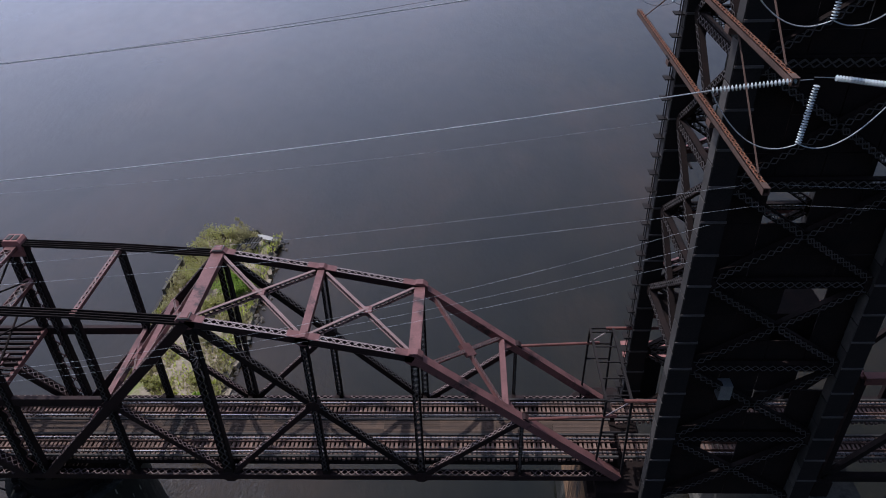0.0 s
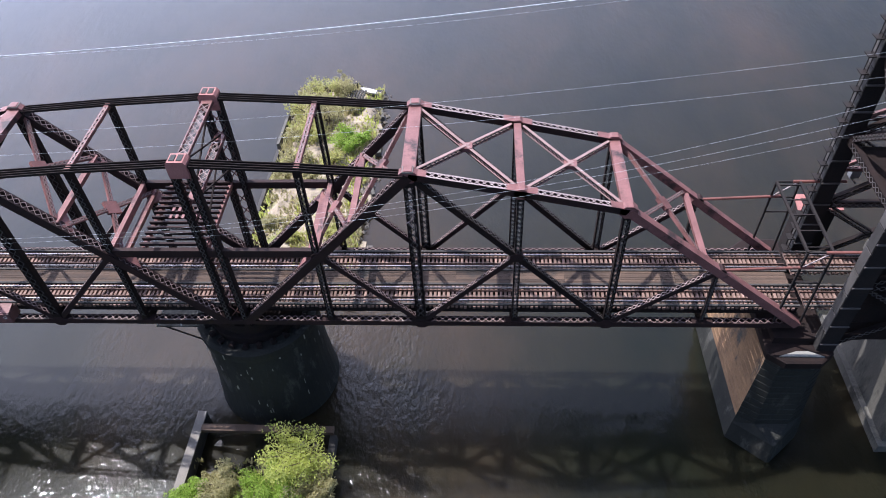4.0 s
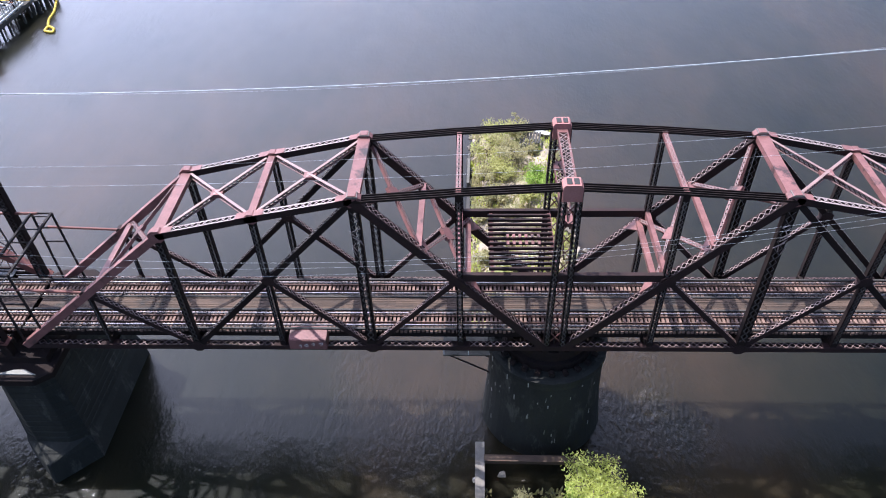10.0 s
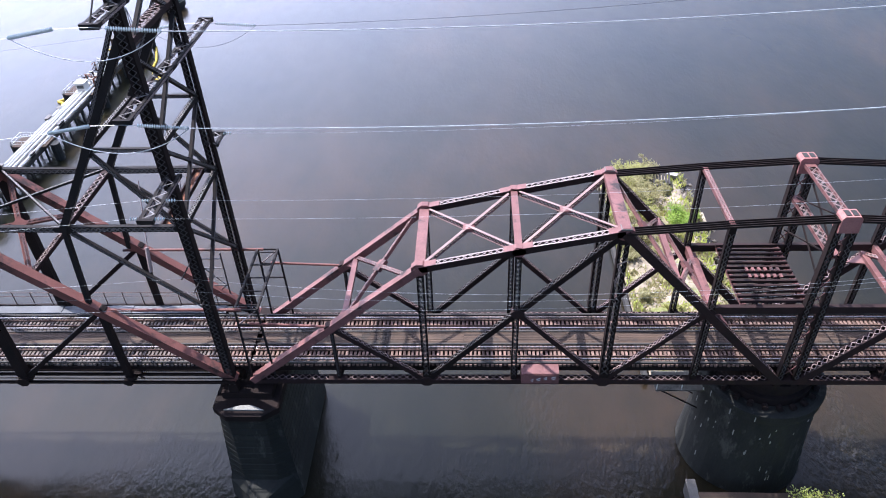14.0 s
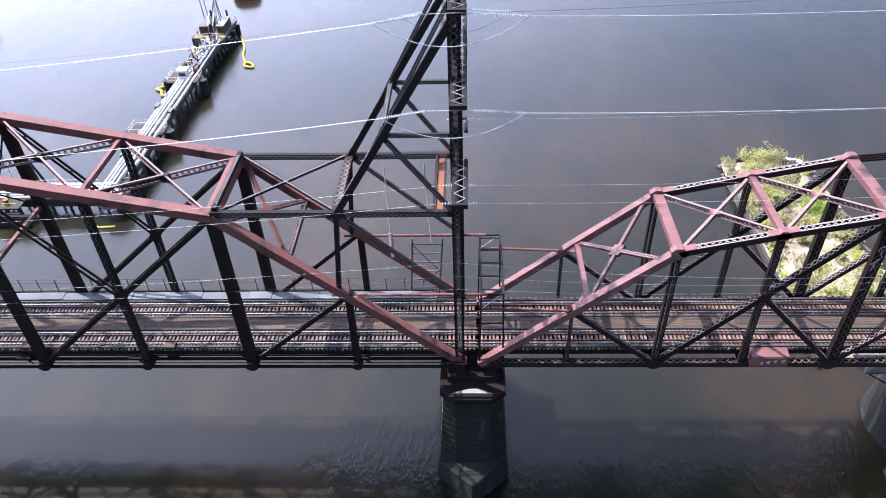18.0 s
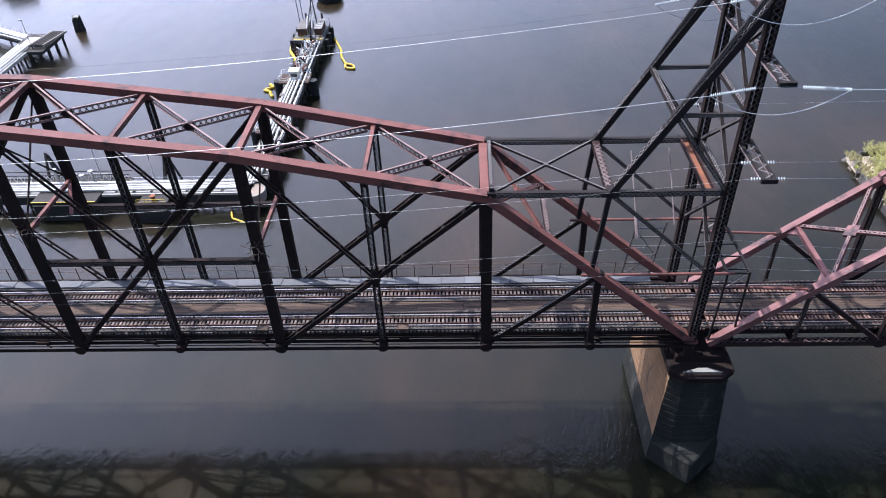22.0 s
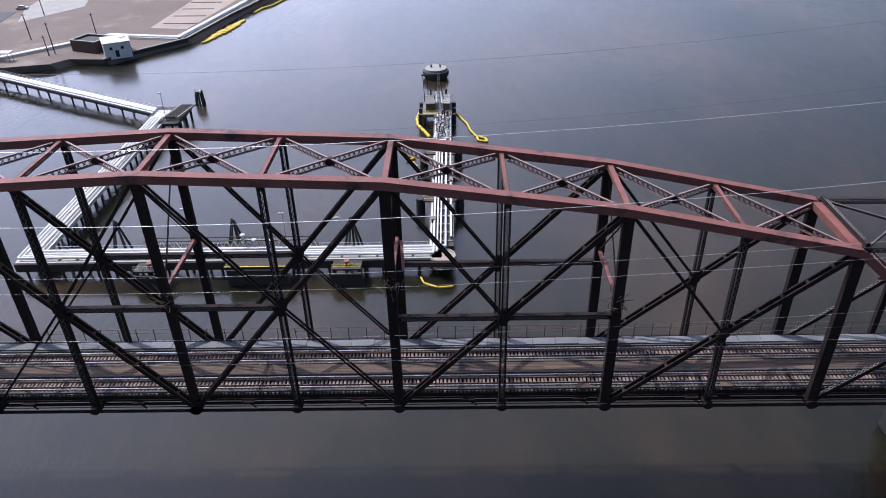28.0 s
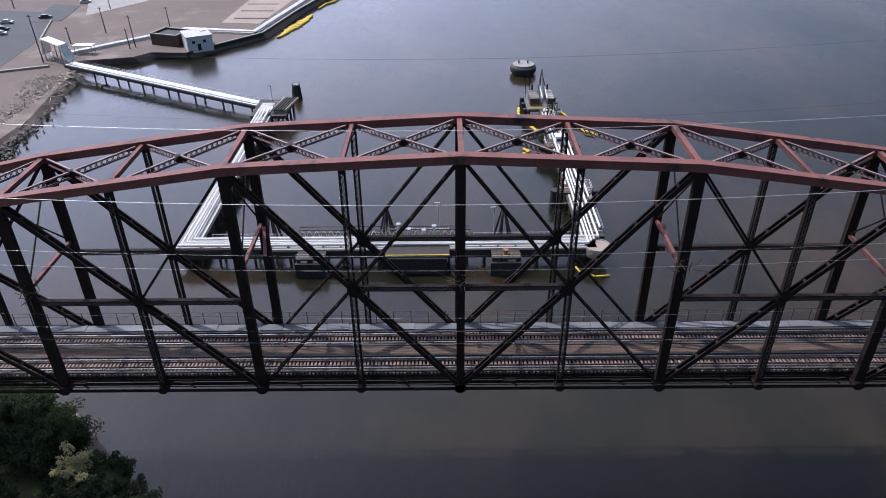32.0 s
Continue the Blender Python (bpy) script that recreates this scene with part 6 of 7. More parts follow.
for x in (-184, -181, -178, -175):
    for y in (85.2, 92.0):
        part("support_post", Geo().tube([(x, y, -1), (x, y, 3.0)], 0.3, 8), "timber_dark", ob)
railing(ob, [(-185.0, 92.5, 3.6), (-174.3, 92.5, 3.6)], "white")
for x, h in ((-183.0, 2.6), (-181.2, 1.6), (-178.6, 1.4), (-176.8, 2.2)):
    part("valve_stand", Geo().tube([(x, 90.6, 3.6), (x, 90.6, 3.6 + h)], 0.22, 8), "galv", ob)
    part("valve_wheel", lathe([(0.42, 0), (0.45, 0.05), (0.42, 0.1)], (x, 90.6, 3.6 + h), 12), "galv", ob)
# pile dolphins
for x in (-205.8, -185.2, -164.6):
    ob = thing("pile_dolphin", (x, 92.6, 0), "black raked timber pile dolphin behind the dock", "dolphin", "pile dolphins")
    for k in range(5):
        a = 2 * math.pi * k / 5 + 0.4
        part("support_post", Geo().tube([(x + 2.3 * math.cos(a), 93.6 + 1.5 * math.sin(a), -1), (x + 0.16 * math.cos(a), 93.6 + 0.16 * math.sin(a), 7.4 + 0.2 * (k % 3))], [0.27, 0.17], 8), "timber_dark", ob)
    part("band", lathe([(0.42, 0), (0.42, 0.12)], (x, 93.6, 6.6), 10), "timber_dark", ob)
for x in (-197.6, -164.7):
    ob = thing("fender_stage", (x, 85.2, 0), "small rusty fender platform on black piles", "platform", "fender stages")
    part("deck", Geo().box((x - 2.4, 84.0, 3.0), (x + 2.4, 86.6, 3.3)), "timber_dark", ob)
    part("bollard", lathe([(0.35, 0), (0.3, 0.5), (0.5, 0.8), (0.5, 0.95)], (x, 85.2, 3.3), 12), "rust", ob)
    for o in (-2.0, 0, 2.0):
        part("support_post", Geo().tube([(x + o * 1.3, 84.2, -1), (x + o, 84.6, 3.0)], 0.35, 8), "timber_dark", ob)
    part("rub_face", Geo().box((x - 2.6, 83.5, -0.3), (x + 2.6, 84.0, 2.6)), "rubber", ob)
    railing(ob, [(x - 2.4, 84.1, 3.3), (x + 2.4, 84.1, 3.3)], "yellow" if x > -170 else "galv", 0.9, 1.6)
# platforms on the long arm
for y0, y1 in ((106.5, 110.2), (128.0, 132.6)):
    ob = thing("valve_platform", (-150.4, y0, 0), "pale fenced valve platform on the dock arm", "platform", "valve platforms")
    part("deck", Geo().box((-152.7, y0, 3.45), (-146.3, y1, 3.75)), "plank", ob)
    railing(ob, [(-152.6, y0 + 0.1, 3.75), (-146.4, y0 + 0.1, 3.75), (-146.4, y1 - 0.1, 3.75), (-152.6, y1 - 0.1, 3.75), (-152.6, y0 + 0.1, 3.75)], "white")
    part("rubber_fender", Geo().tube([(-153.3, y0 + 2, -1), (-153.3, y0 + 2, 3.4)], 0.9, 12), "rubber", ob)
    part("rubber_fender", Geo().tube([(-145.7, y0 + 2, -1), (-145.7, y0 + 2, 3.4)], 0.9, 12), "rubber", ob)
ob = thing("control_cabin", (-150.2, 129, 3.9), "small white control cabin on the dock arm", "cabin")
part("wall", Geo().box((-150.4, 129.4, 3.75), (-148.6, 131.2, 5.6)), "white", ob)
part("roof", Geo().box((-150.6, 129.2, 5.6), (-148.4, 131.4, 5.75)), "white", ob)
part("window", Geo().box((-150.2, 129.36, 4.5), (-148.8, 129.42, 5.2)), "window", ob)
# dock head with loading arms
ob = thing("dock_platform", (-150.6, 157, 3.4), "dock head platform with two pale-roofed sheds and black fenders", "platform")
for x, w, roof in ((-152.3, 1.1, "grey_plate"), (-148.4, 0.8, "concrete")):
    part("shed", Geo().box((x - w, 154.6, 3.4), (x + w, 160.6, 5.2)), "rust_brown", ob)
    part("shed_roof", Geo().box((x - w - 0.12, 154.4, 5.2), (x + w + 0.12, 160.8, 5.34)), roof, ob, "pale flat shed roof")
    for k in range(4):
        part("roof_seam", Geo().box((x - w - 0.12, 155.6 + k * 1.3, 5.34), (x + w + 0.12, 155.68 + k * 1.3, 5.39)), "galv", ob)
    part("vent_post", Geo().tube([(x, 161.4, 3.4), (x, 161.4, 6.6)], 0.24, 8), "rubber", ob)
for x in (-154.8, -146.5):
    for y in (153.5, 157.5, 161.5):
        part("fender", Geo().tube([(x, y, -0.5), (x, y, 3.0)], 0.55, 10), "rubber", ob)
railing(ob, [(-154.2, 163.2, 3.4), (-147.1, 163.2, 3.4)], "galv")
railing(ob, [(-154.2, 152.2, 3.4), (-147.1, 152.2, 3.4)], "yellow")
ob = thing("cargo_mast", (-150.4, 158.5, 3.4), "galvanised lattice mast and loading arms on the dock head", "cargo mast")
for sx in (-1, 1):
    for sy in (-1, 1):
        part("mast_leg", Geo().bar((-150.2 + sx * 0.8, 160 + sy * 0.8, 3.4), (-150.2 + sx * 0.12, 160 + sy * 0.12, 11.0), 0.1, 0.1), "galv", ob)
for k in range(5):
    z = 4.4 + k * 1.3
    w = 0.72 - 0.12 * k
    part("mast_ring", Geo().bar((-150.2 - w, 160 - w, z), (-150.2 + w, 160 - w, z), 0.08, 0.08), "galv", ob)
    part("mast_brace", Geo().bar((-150.2 - w, 160 - w, z), (-150.2 + w, 160 - w, z + 1.1), 0.06, 0.06), "galv", ob)
for x in (-150.9, -149.7):
    part("arm_pipe", Geo().tube([(x, 156.5, 3.4), (x, 156.5, 7.6), (x + 0.3, 153.0, 6.0), (x + 0.3, 153.0, 4.2)], 0.13, 8), "galv", ob)
for x in (-153.9, -152.9):
    part("tall_pole", Geo().tube([(x, 161.0, 3.4), (x - 0.3, 161.0, 10.4)], 0.09, 6), "tower_steel", ob)
    part("pole_lamp", Geo().box((x - 0.65, 160.8, 10.4 - 0.05), (x + 0.05, 161.2, 10.4 + 0.15)), "tower_steel", ob)
rq = random.Random(55)
for k in range(13):
    y = 132.6 + k * 1.4
    ob = thing("dock_machinery", (-149.0, y, 3.4), "pale pipe manifold with valves and tubular frame on the dock", "machinery", "dock valves")
    for q in range(3):
        x = -150.5 + rq.uniform(0, 3.2)
        part("riser", Geo().tube([(x, y, 3.4), (x, y, 4.6 + rq.uniform(0, 1.6)), (x + rq.choice((-0.9, 0.9)), y + 0.2, 4.6 + rq.uniform(0, 1.2))], rq.uniform(0.08, 0.2), 7), rq.choice(("galv", "white", "steel_dark", "rust")), ob)
    part("flange", lathe([(0.4, 0), (0.4, 0.12)], (x, y, 4.3), 10), "white", ob)
    w = rq.uniform(1.0, 1.8)
    h = rq.uniform(1.0, 2.0)
    for sx in (-w, w):
        part("frame_post", Geo().bar((-149.0 + sx, y + 0.5, 3.4), (-149.0 + sx, y + 0.5, 3.4 + h), 0.09, 0.09, E3), "galv", ob)
    part("frame_rail", Geo().bar((-149.0 - w, y + 0.5, 3.4 + h), (-149.0 + w, y + 0.5, 3.4 + h), 0.09, 0.09), "galv", ob)
    part("frame_brace", Geo().bar((-149.0 - w, y + 0.5, 3.5), (-149.0 + w, y + 0.5, 3.4 + h), 0.06, 0.06), "white" if k % 2 else "galv", ob)
for k, (x, y, sx, sy, h) in enumerate(((-150.6, 117, 0.35, 0.8, 1.0), (-150.6, 121.5, 0.3, 0.6, 0.8), (-147.3, 115, 0.3, 0.9, 0.9), (-150.6, 99, 0.35, 0.6, 0.9), (-147.3, 103.5, 0.3, 0.6, 0.8),
                                       (-148.0, 134.0, 0.4, 0.9, 1.2))):
    ob = thing("deck_locker", (x, y, 3.4), "small dark steel locker bolted to the dock", "locker", "dock lockers")
    part("body", Geo().box((x - sx, y - sy, 3.4), (x + sx, y + sy, 3.4 + h)), "steel_dark" if k % 2 else "tower_steel", ob)
    part("lid", Geo().box((x - sx - 0.05, y - sy - 0.05, 3.4 + h), (x + sx + 0.05, y + sy + 0.05, 3.48 + h)), "grey_plate", ob)
ob = thing("a_frame", (-150.2, 159.5, 3.4), "dark steel A-frame hoist on the dock head", "hoist")
for sx in (-1.6, 1.6):
    part("leg", Geo().bar((-150.2 + sx, 156.6, 3.4), (-150.2, 160.6, 10.4), 0.15, 0.15), "steel_dark", ob)
part("back_stay", Geo().bar((-150.2, 162.4, 3.4), (-150.2, 160.6, 10.4), 0.12, 0.12), "steel_dark", ob)
for k in range(1, 4):
    part("rung", Geo().bar((-150.2 - 1.6 * (1 - k / 4), 156.6 + 1.0 * k, 3.4 + 1.75 * k), (-150.2 + 1.6 * (1 - k / 4), 156.6 + 1.0 * k, 3.4 + 1.75 * k), 0.1, 0.1), "galv", ob)
part("kerb_strip", Geo().box((-154.1, 152.4, 3.4), (-147.1, 152.75, 3.52)), "yellow", dock, "yellow kerb strip")
for x, y, h in ((-192.2, 91.2, 7.5), (-217.0, 150.8, 7.0), (-166.4, 91.2, 5.5), (-176.0, 92.0, 6.0)):
    ob = thing("dock_lamp", (x, y, 3.4), "slim grey lamp post on the dock", "lamp post", "dock lamps")
    part("pole", Geo().tube([(x, y, 3.4), (x, y, 3.4 + h)], 0.07, 6), "galv", ob)
    part("lamp_head", Geo().box((x - 0.7, y - 0.15, 3.4 + h), (x + 0.2, y + 0.15, 3.6 + h)), "galv", ob)
# mooring cell and lone dolphin
cell = thing("mooring_cell", (-151.6, 190.4, 0), "round mooring cell with a pale concrete top and black fender", "mooring cell")
part("drum", lathe([(3.3, -1), (3.3, 0.6), (3.75, 0.8), (3.85, 1.5), (3.75, 2.2), (3.3, 2.4)], (-151.6, 190.4, 0), 28), "rubber", cell)
part("top", lathe([(3.2, 2.4), (3.2, 2.9), (3.05, 2.98)], (-151.6, 190.4, 0), 28), "concrete", cell)
for o in (-1.3, 1.3):
    part("bollard", lathe([(0.22, 0), (0.2, 0.5), (0.36, 0.65), (0.36, 0.75)], (-151.6 + o, 190.7, 2.95), 10), "rubber", cell)
ob = thing("pile_dolphin", (-215.2, 171.0, 0), "lone black timber pile dolphin with a pale cap in the water", "dolphin", "pile dolphins")
for k in range(9):
    a = 2 * math.pi * k / 9
    part("support_post", Geo().tube([(-215.2 + 1.2 * math.cos(a), 171 + 1.2 * math.sin(a), -1), (-215.2 + 0.85 * math.cos(a), 171 + 0.85 * math.sin(a), 3.5 + 0.5 * math.sin(3 * a))], 0.3, 8), "timber_dark", ob)
part("cap", lathe([(0.9, 0), (0.9, 0.15)], (-215.2, 171, 3.75), 10), "concrete", ob)
# gangway to the shore
gang = thing("gangway", (-250, 172, 0), "long white pipe bridge from the dock to the shore", "gangway")
GA, GB = Vector((-217.0, 156.2, 2.9)), Vector((-287.0, 194.0, 3.2))
side = (GB - GA).cross(Vector((0, 0, 1))).normalized()
for o, w in ((-0.3, 2.0), (1.5, 0.5)):
    part("deck", Geo().bar(GA - side * o, GB - side * o, w, 0.22, U3), "white", gang)
for o in (-1.7, 0.95, 2.0):
    part("girder", Geo().bar(GA - side * o - Vector((0, 0, 0.5)), GB - side * o - Vector((0, 0, 0.5)), 0.2, 0.7, U3), "timber_dark", gang)
for k in range(8):
    c = mid(GA, GB, (k + 0.75) / 8)
    for o in (-1.4, 1.8):
        q = c - side * o
        part("support_post", Geo().tube([(q.x, q.y, -1), (q.x, q.y, 2.3)], 0.24, 7), "timber_dark", gang)
    part("pile_cap", Geo().bar((*(c + side * 1.9).xy, 2.15), (*(c - side * 2.2).xy, 2.15), 0.4, 0.3, U3), "timber_dark", gang)
railing(gang, [GA - side * 1.9, GB - side * 1.9], "galv", 1.0, 2.6)
railing(gang, [GA + side * 1.2, GB + side * 1.2], "galv", 0.9, 5.0)
ob = thing("timber_rack", (-215.5, 155.0, 3.4), "dark timber rack on the dock's landing", "rack")
for k in range(6):
    part("beam", Geo().bar((-217.6 + k * 0.7, 150.6, 4.2), (-216.0 + k * 0.7, 159.6, 4.2), 0.3, 0.5), "timber_dark" if k not in (0, 5) else "timber_pale", ob)
for x in (-217.0, -213.6):
    for y in (151, 159):
        part("post", Geo().bar((x, y, 3.3), (x, y, 4.1), 0.2, 0.2, E3), "timber_dark", ob)


def boom(pts, r, label, heap=False):
    ob = thing("oil_boom", (pts[0][0], pts[0][1], 0), label, "oil boom", "oil booms")
    n = 0
    for a, b in zip(pts, pts[1:]):
        a, b = Vector((*a, 0.2)), Vector((*b, 0.2))
        k = max(int((b - a).length / 1.6), 1)
        for i in range(k):
            p, q = mid(a, b, i / k), mid(a, b, (i + 0.94) / k)
            part("float", Geo().tube([p, mid(p, q, 0.12), mid(p, q, 0.88), q], [r * 0.6, r, r, r * 0.6], 8), "yellow", ob)
            n += 1
    return ob


boom([(-146.3, 162.0), (-144.6, 157.5), (-143.2, 153.5), (-142.6, 149.5), (-141.2, 145.8)], 0.27, "yellow floating oil boom trailing from the dock head")
boom([(-141.2, 145.8), (-139.2, 144.6), (-138.6, 142.6), (-140.8, 143.2), (-141.2, 145.8)], 0.27, "square loop of yellow floating oil boom")
boom([(-155.4, 161.5), (-155.9, 157.5), (-155.4, 153.0), (-153.6, 149.0), (-152.4, 145.6)], 0.4, "yellow oil boom bunched beside the dock head")
boom([(-156.8, 135.4), (-155.4, 133.8), (-157.4, 132.4), (-155.8, 131.6), (-155.4, 130.0), (-154.6, 129.0)], 0.34, "yellow oil boom bunched beside the dock arm")
boom([(-152.6, 86.0), (-152.0, 84.2), (-149.6, 82.9), (-147.0, 83.2)], 0.16, "thin yellow hose hanging round the dock's round end")
rb = random.Random(77)
zig = []
for k in range(58):
    t = k / 57
    c = Vector((-232.0, 231.0, 0)).lerp(Vector((-225.2, 261.5, 0)), t)
    o = (2.0 if k % 2 else -2.0) * (0.35 + 0.65 * math.sin(math.pi * t)) * rb.uniform(0.6, 1.1)
    zig.append((c.x + o, c.y + rb.uniform(-0.5, 0.5)))
boom(zig, 0.36, "long heap of folded yellow oil boom by the quay")
boom([(-224, 272), (-222.5, 279), (-219.5, 283), (-216, 296)], 0.5, "yellow oil boom along the quay")

# ---- yard ----


def slab(name, pts, z, thick, mat, label, category, kind="structure"):
    g = Geo().plate([(x, y, z - thick / 2) for x, y in pts], thick, (0, 0, 1))
    return solid(name, g, mat, label, category, kind=kind, base=(*pts[0], z))


slab("pavement", [(-340, 190), (-308, 189), (-311, 222), (-320, 250), (-326, 262), (-360, 268), (-380, 230)], 2.06, 0.12, "asphalt", "grey asphalt car park", "car park")
slab("pavement", [(-255, 244), (-241, 242), (-235, 281), (-228, 330), (-250, 330), (-253, 281)], 2.08, 0.14, "pad", "pale tan concrete pad with dark joints", "pad")
slab("pavement", [(-266, 231.5), (-240, 227.6), (-238.2, 230), (-231.6, 262), (-226.4, 281), (-214.6, 335), (-219, 335), (-229.5, 281), (-236, 243), (-241, 233)], 2.1, 0.12, "concrete_dark", "grey stained concrete strip along the quay", "pad")
slab("pavement", [(-309, 256), (-294, 279), (-300, 300), (-320, 300), (-317, 277)], 2.08, 0.14, "concrete", "pale concrete apron in the yard", "pad")
slab("pavement", [(-325, 247), (-315, 249), (-318, 272), (-330, 275)], 2.12, 0.12, "asphalt", "dark wet asphalt patch", "pad")
for k in range(5):
    y = 250 + k * 11
    solid("slab_joint", Geo().bar((-252, y, 2.16), (-239.5, y - 0.6, 2.16), 0.7, 0.12), "timber_dark", "dark timber sleeper across the concrete pad", "sleeper", "pad sleepers")
for pts, w, h, z in (([(-340, 184.5), (-306.5, 189.2), (-293.6, 194.3)], 1.0, 0.6, 2.3), ([(-295, 200), (-303, 214), (-310.1, 222.3), (-318.7, 249.1)], 0.5, 0.5, 2.25)):
    ob = thing("kerb_wall", (*pts[0], 2), "low pale concrete kerb wall", "kerb", "kerbs")
    for a, b in zip(pts, pts[1:]):
        part("kerb_piece", Geo().bar((*a, z), (*b, z), w, h), "concrete", ob)
ob = thing("quay_wall", (-237, 231, 0), "dark sheet-pile quay wall with a pale edge", "quay")
quay = [(-256.5, 207.2), (-250.6, 214.8), (-237.3, 229.8), (-230.7, 262), (-225.7, 281), (-213.6, 335)]
for a, b in zip(quay, quay[1:]):
    part("sheet", Geo().bar((*a, 0.6), (*b, 0.6), 0.5, 3.0, U3), "timber_dark", ob)
    part("edge_beam", Geo().bar((*a, 2.2), (*b, 2.2), 0.7, 0.25, U3), "concrete", ob)
ob = thing("pipe_rack", (-264.7, 234, 2), "long white bundle of pipes on low supports along the yard", "pipeline")
rack = [Vector((-292.7, 206.7, 2.75)), Vector((-264.7, 234.0, 2.75)), Vector((-239.8, 229.5, 2.75)), Vector((-231.5, 270.6, 2.75)), Vector((-222, 318, 2.75))]
for o in (-0.75, -0.25, 0.25, 0.75):
    line = []
    for i, q in enumerate(rack):
        d = ((rack[min(i + 1, 4)] - rack[max(i - 1, 0)]).normalized()).cross(Vector((0, 0, 1)))
        line.append(q + d * o)
    part("pipe", Geo().tube(line, 0.27, 8), "white", ob)
for a, b in zip(rack, rack[1:]):
    n = int((b - a).length / 5)
    for k in range(n + 1):
        c = mid(a, b, k / n)
        part("support", Geo().box((c.x - 0.9, c.y - 0.2, 2.0), (c.x + 0.9, c.y + 0.2, 2.55)), "concrete", ob)
    part("plinth", Geo().bar(Vector((a.x, a.y, 2.2)), Vector((b.x, b.y, 2.2)), 2.3, 0.5, U3), "white", ob, "pale concrete plinth under the pipes")
# landing tower of the pipe bridge
ob = thing("pipe_tower", (-292, 199, 2), "white pipe loop on a steel frame at the shore landing", "pipe loop")
for o in (-1.2, -0.6, 0.0, 0.6, 1.2):
    part("pipe", Geo().tube([(-286.6 + o * 0.4, 194.6 + o, 3.8), (-288.6 + o * 0.4, 195.6 + o, 8.2), (-297.0 + o * 0.4, 202.4 + o, 8.4), (-298.4 + o * 0.4, 203.4 + o, 3.6)], 0.3, 8), "white", ob)
for p, q in ((-289.0, 194.0), (-288.0, 197.4), (-297.4, 200.6), (-296.0, 204.6)):
    part("leg", Geo().bar((p, q, 2.0), (p, q, 8.0), 0.25, 0.25, E3), "galv", ob)
part("canopy", Geo().box((-291.5, 206.0, 4.6), (-285.2, 209.0, 4.9)), "white", ob)
for p, q in ((-291, 206.4), (-285.7, 206.4), (-291, 208.6), (-285.7, 208.6)):
    part("leg", Geo().bar((p, q, 2.0), (p, q, 4.6), 0.15, 0.15, E3), "galv", ob)
# pump house and annex
hut = thing("pump_house", (-254, 212, 2), "small white flat-roofed pump house on the quay", "building")
hx = Matrix.Translation((-254.6, 214.2, 2.0)) @ Matrix.Rotation(radians(28), 4, "Z")


def hbox(lo, hi, m):
    g = Geo().box(lo, hi)
    g.v = [tuple(m @ Vector(p)) for p in g.v]
    return g


part("wall", hbox((-4.0, -4.5, -0.6), (4.0, 4.5, 4.3), hx), "white", hut)
part("roof", hbox((-4.2, -4.7, 4.3), (4.2, 4.7, 4.55), hx), "dock", hut)
part("roof_hatch", hbox((1.5, 0.5, 4.55), (3.2, 2.2, 4.85), hx), "white", hut)
for o in (-2.4, 1.0):
    part("window", hbox((o, -4.56, 2.3), (o + 0.9, -4.5, 3.2), hx), "window", hut)
part("door", hbox((-0.9, -4.56, 0.0), (0.2, -4.5, 2.1), hx), "window", hut)
for k, o in enumerate((-3.0, -1.2, 0.8)):
    part("vent", hbox((4.0, o, 0.6), (4.25, o + 1.1, 1.9 + 0.3 * k), hx), "rubber", hut)
annex = thing("brick_annex", (-265, 217, 2), "dark roofless brick store beside the pump house", "building")
ax = Matrix.Translation((-264.6, 219.2, 2.0)) @ Matrix.Rotation(radians(-20), 4, "Z")
for lo, hi in (((-5, -4, -0.5), (5, -3.6, 3.6)), ((-5, 3.6, -0.5), (5, 4, 3.6)), ((-5, -3.6, -0.5), (-4.6, 3.6, 3.6)), ((4.6, -3.6, -0.5), (5, 3.6, 3.6))):
    part("wall", hbox(lo, hi, ax), "brick", annex)
for lo, hi in (((-5.1, -4.1, 3.6), (5.1, -3.5, 3.8)), ((-5.1, 3.5, 3.6), (5.1, 4.1, 3.8)), ((-5.1, -3.5, 3.6), (-4.5, 3.5, 3.8)), ((4.5, -3.5, 3.6), (5.1, 3.5, 3.8))):
    part("coping", hbox(lo, hi, ax), "concrete", annex)
part("roof", hbox((-4.6, -3.6, 2.9), (4.6, 3.6, 3.1), ax), "asphalt", annex)
for x, y, h in ((-298.1, 218.9, 5.5), (-291.6, 231.6, 8.9), (-276.1, 212.4, 6.5), (-275.0, 214.2, 10.1), (-271.0, 236.6, 7.6), (-297.4, 198.4, 14.4), (-342.4, 268.6, 8), (-303.8, 266.1, 7)):
    ob = thing("utility_pole", (x, y, 2), "dark weathered timber utility pole in the yard", "pole", "yard poles")
    part("pole", Geo().tube([(x, y, 1.8), (x - 0.25, y, 2 + h)], [0.2, 0.13], 8), "timber_dark", ob)
    part("crosspiece", Geo().bar((x - 0.9, y, 1.5 + h), (x + 0.5, y, 1.5 + h), 0.12, 0.14), "timber_dark", ob)


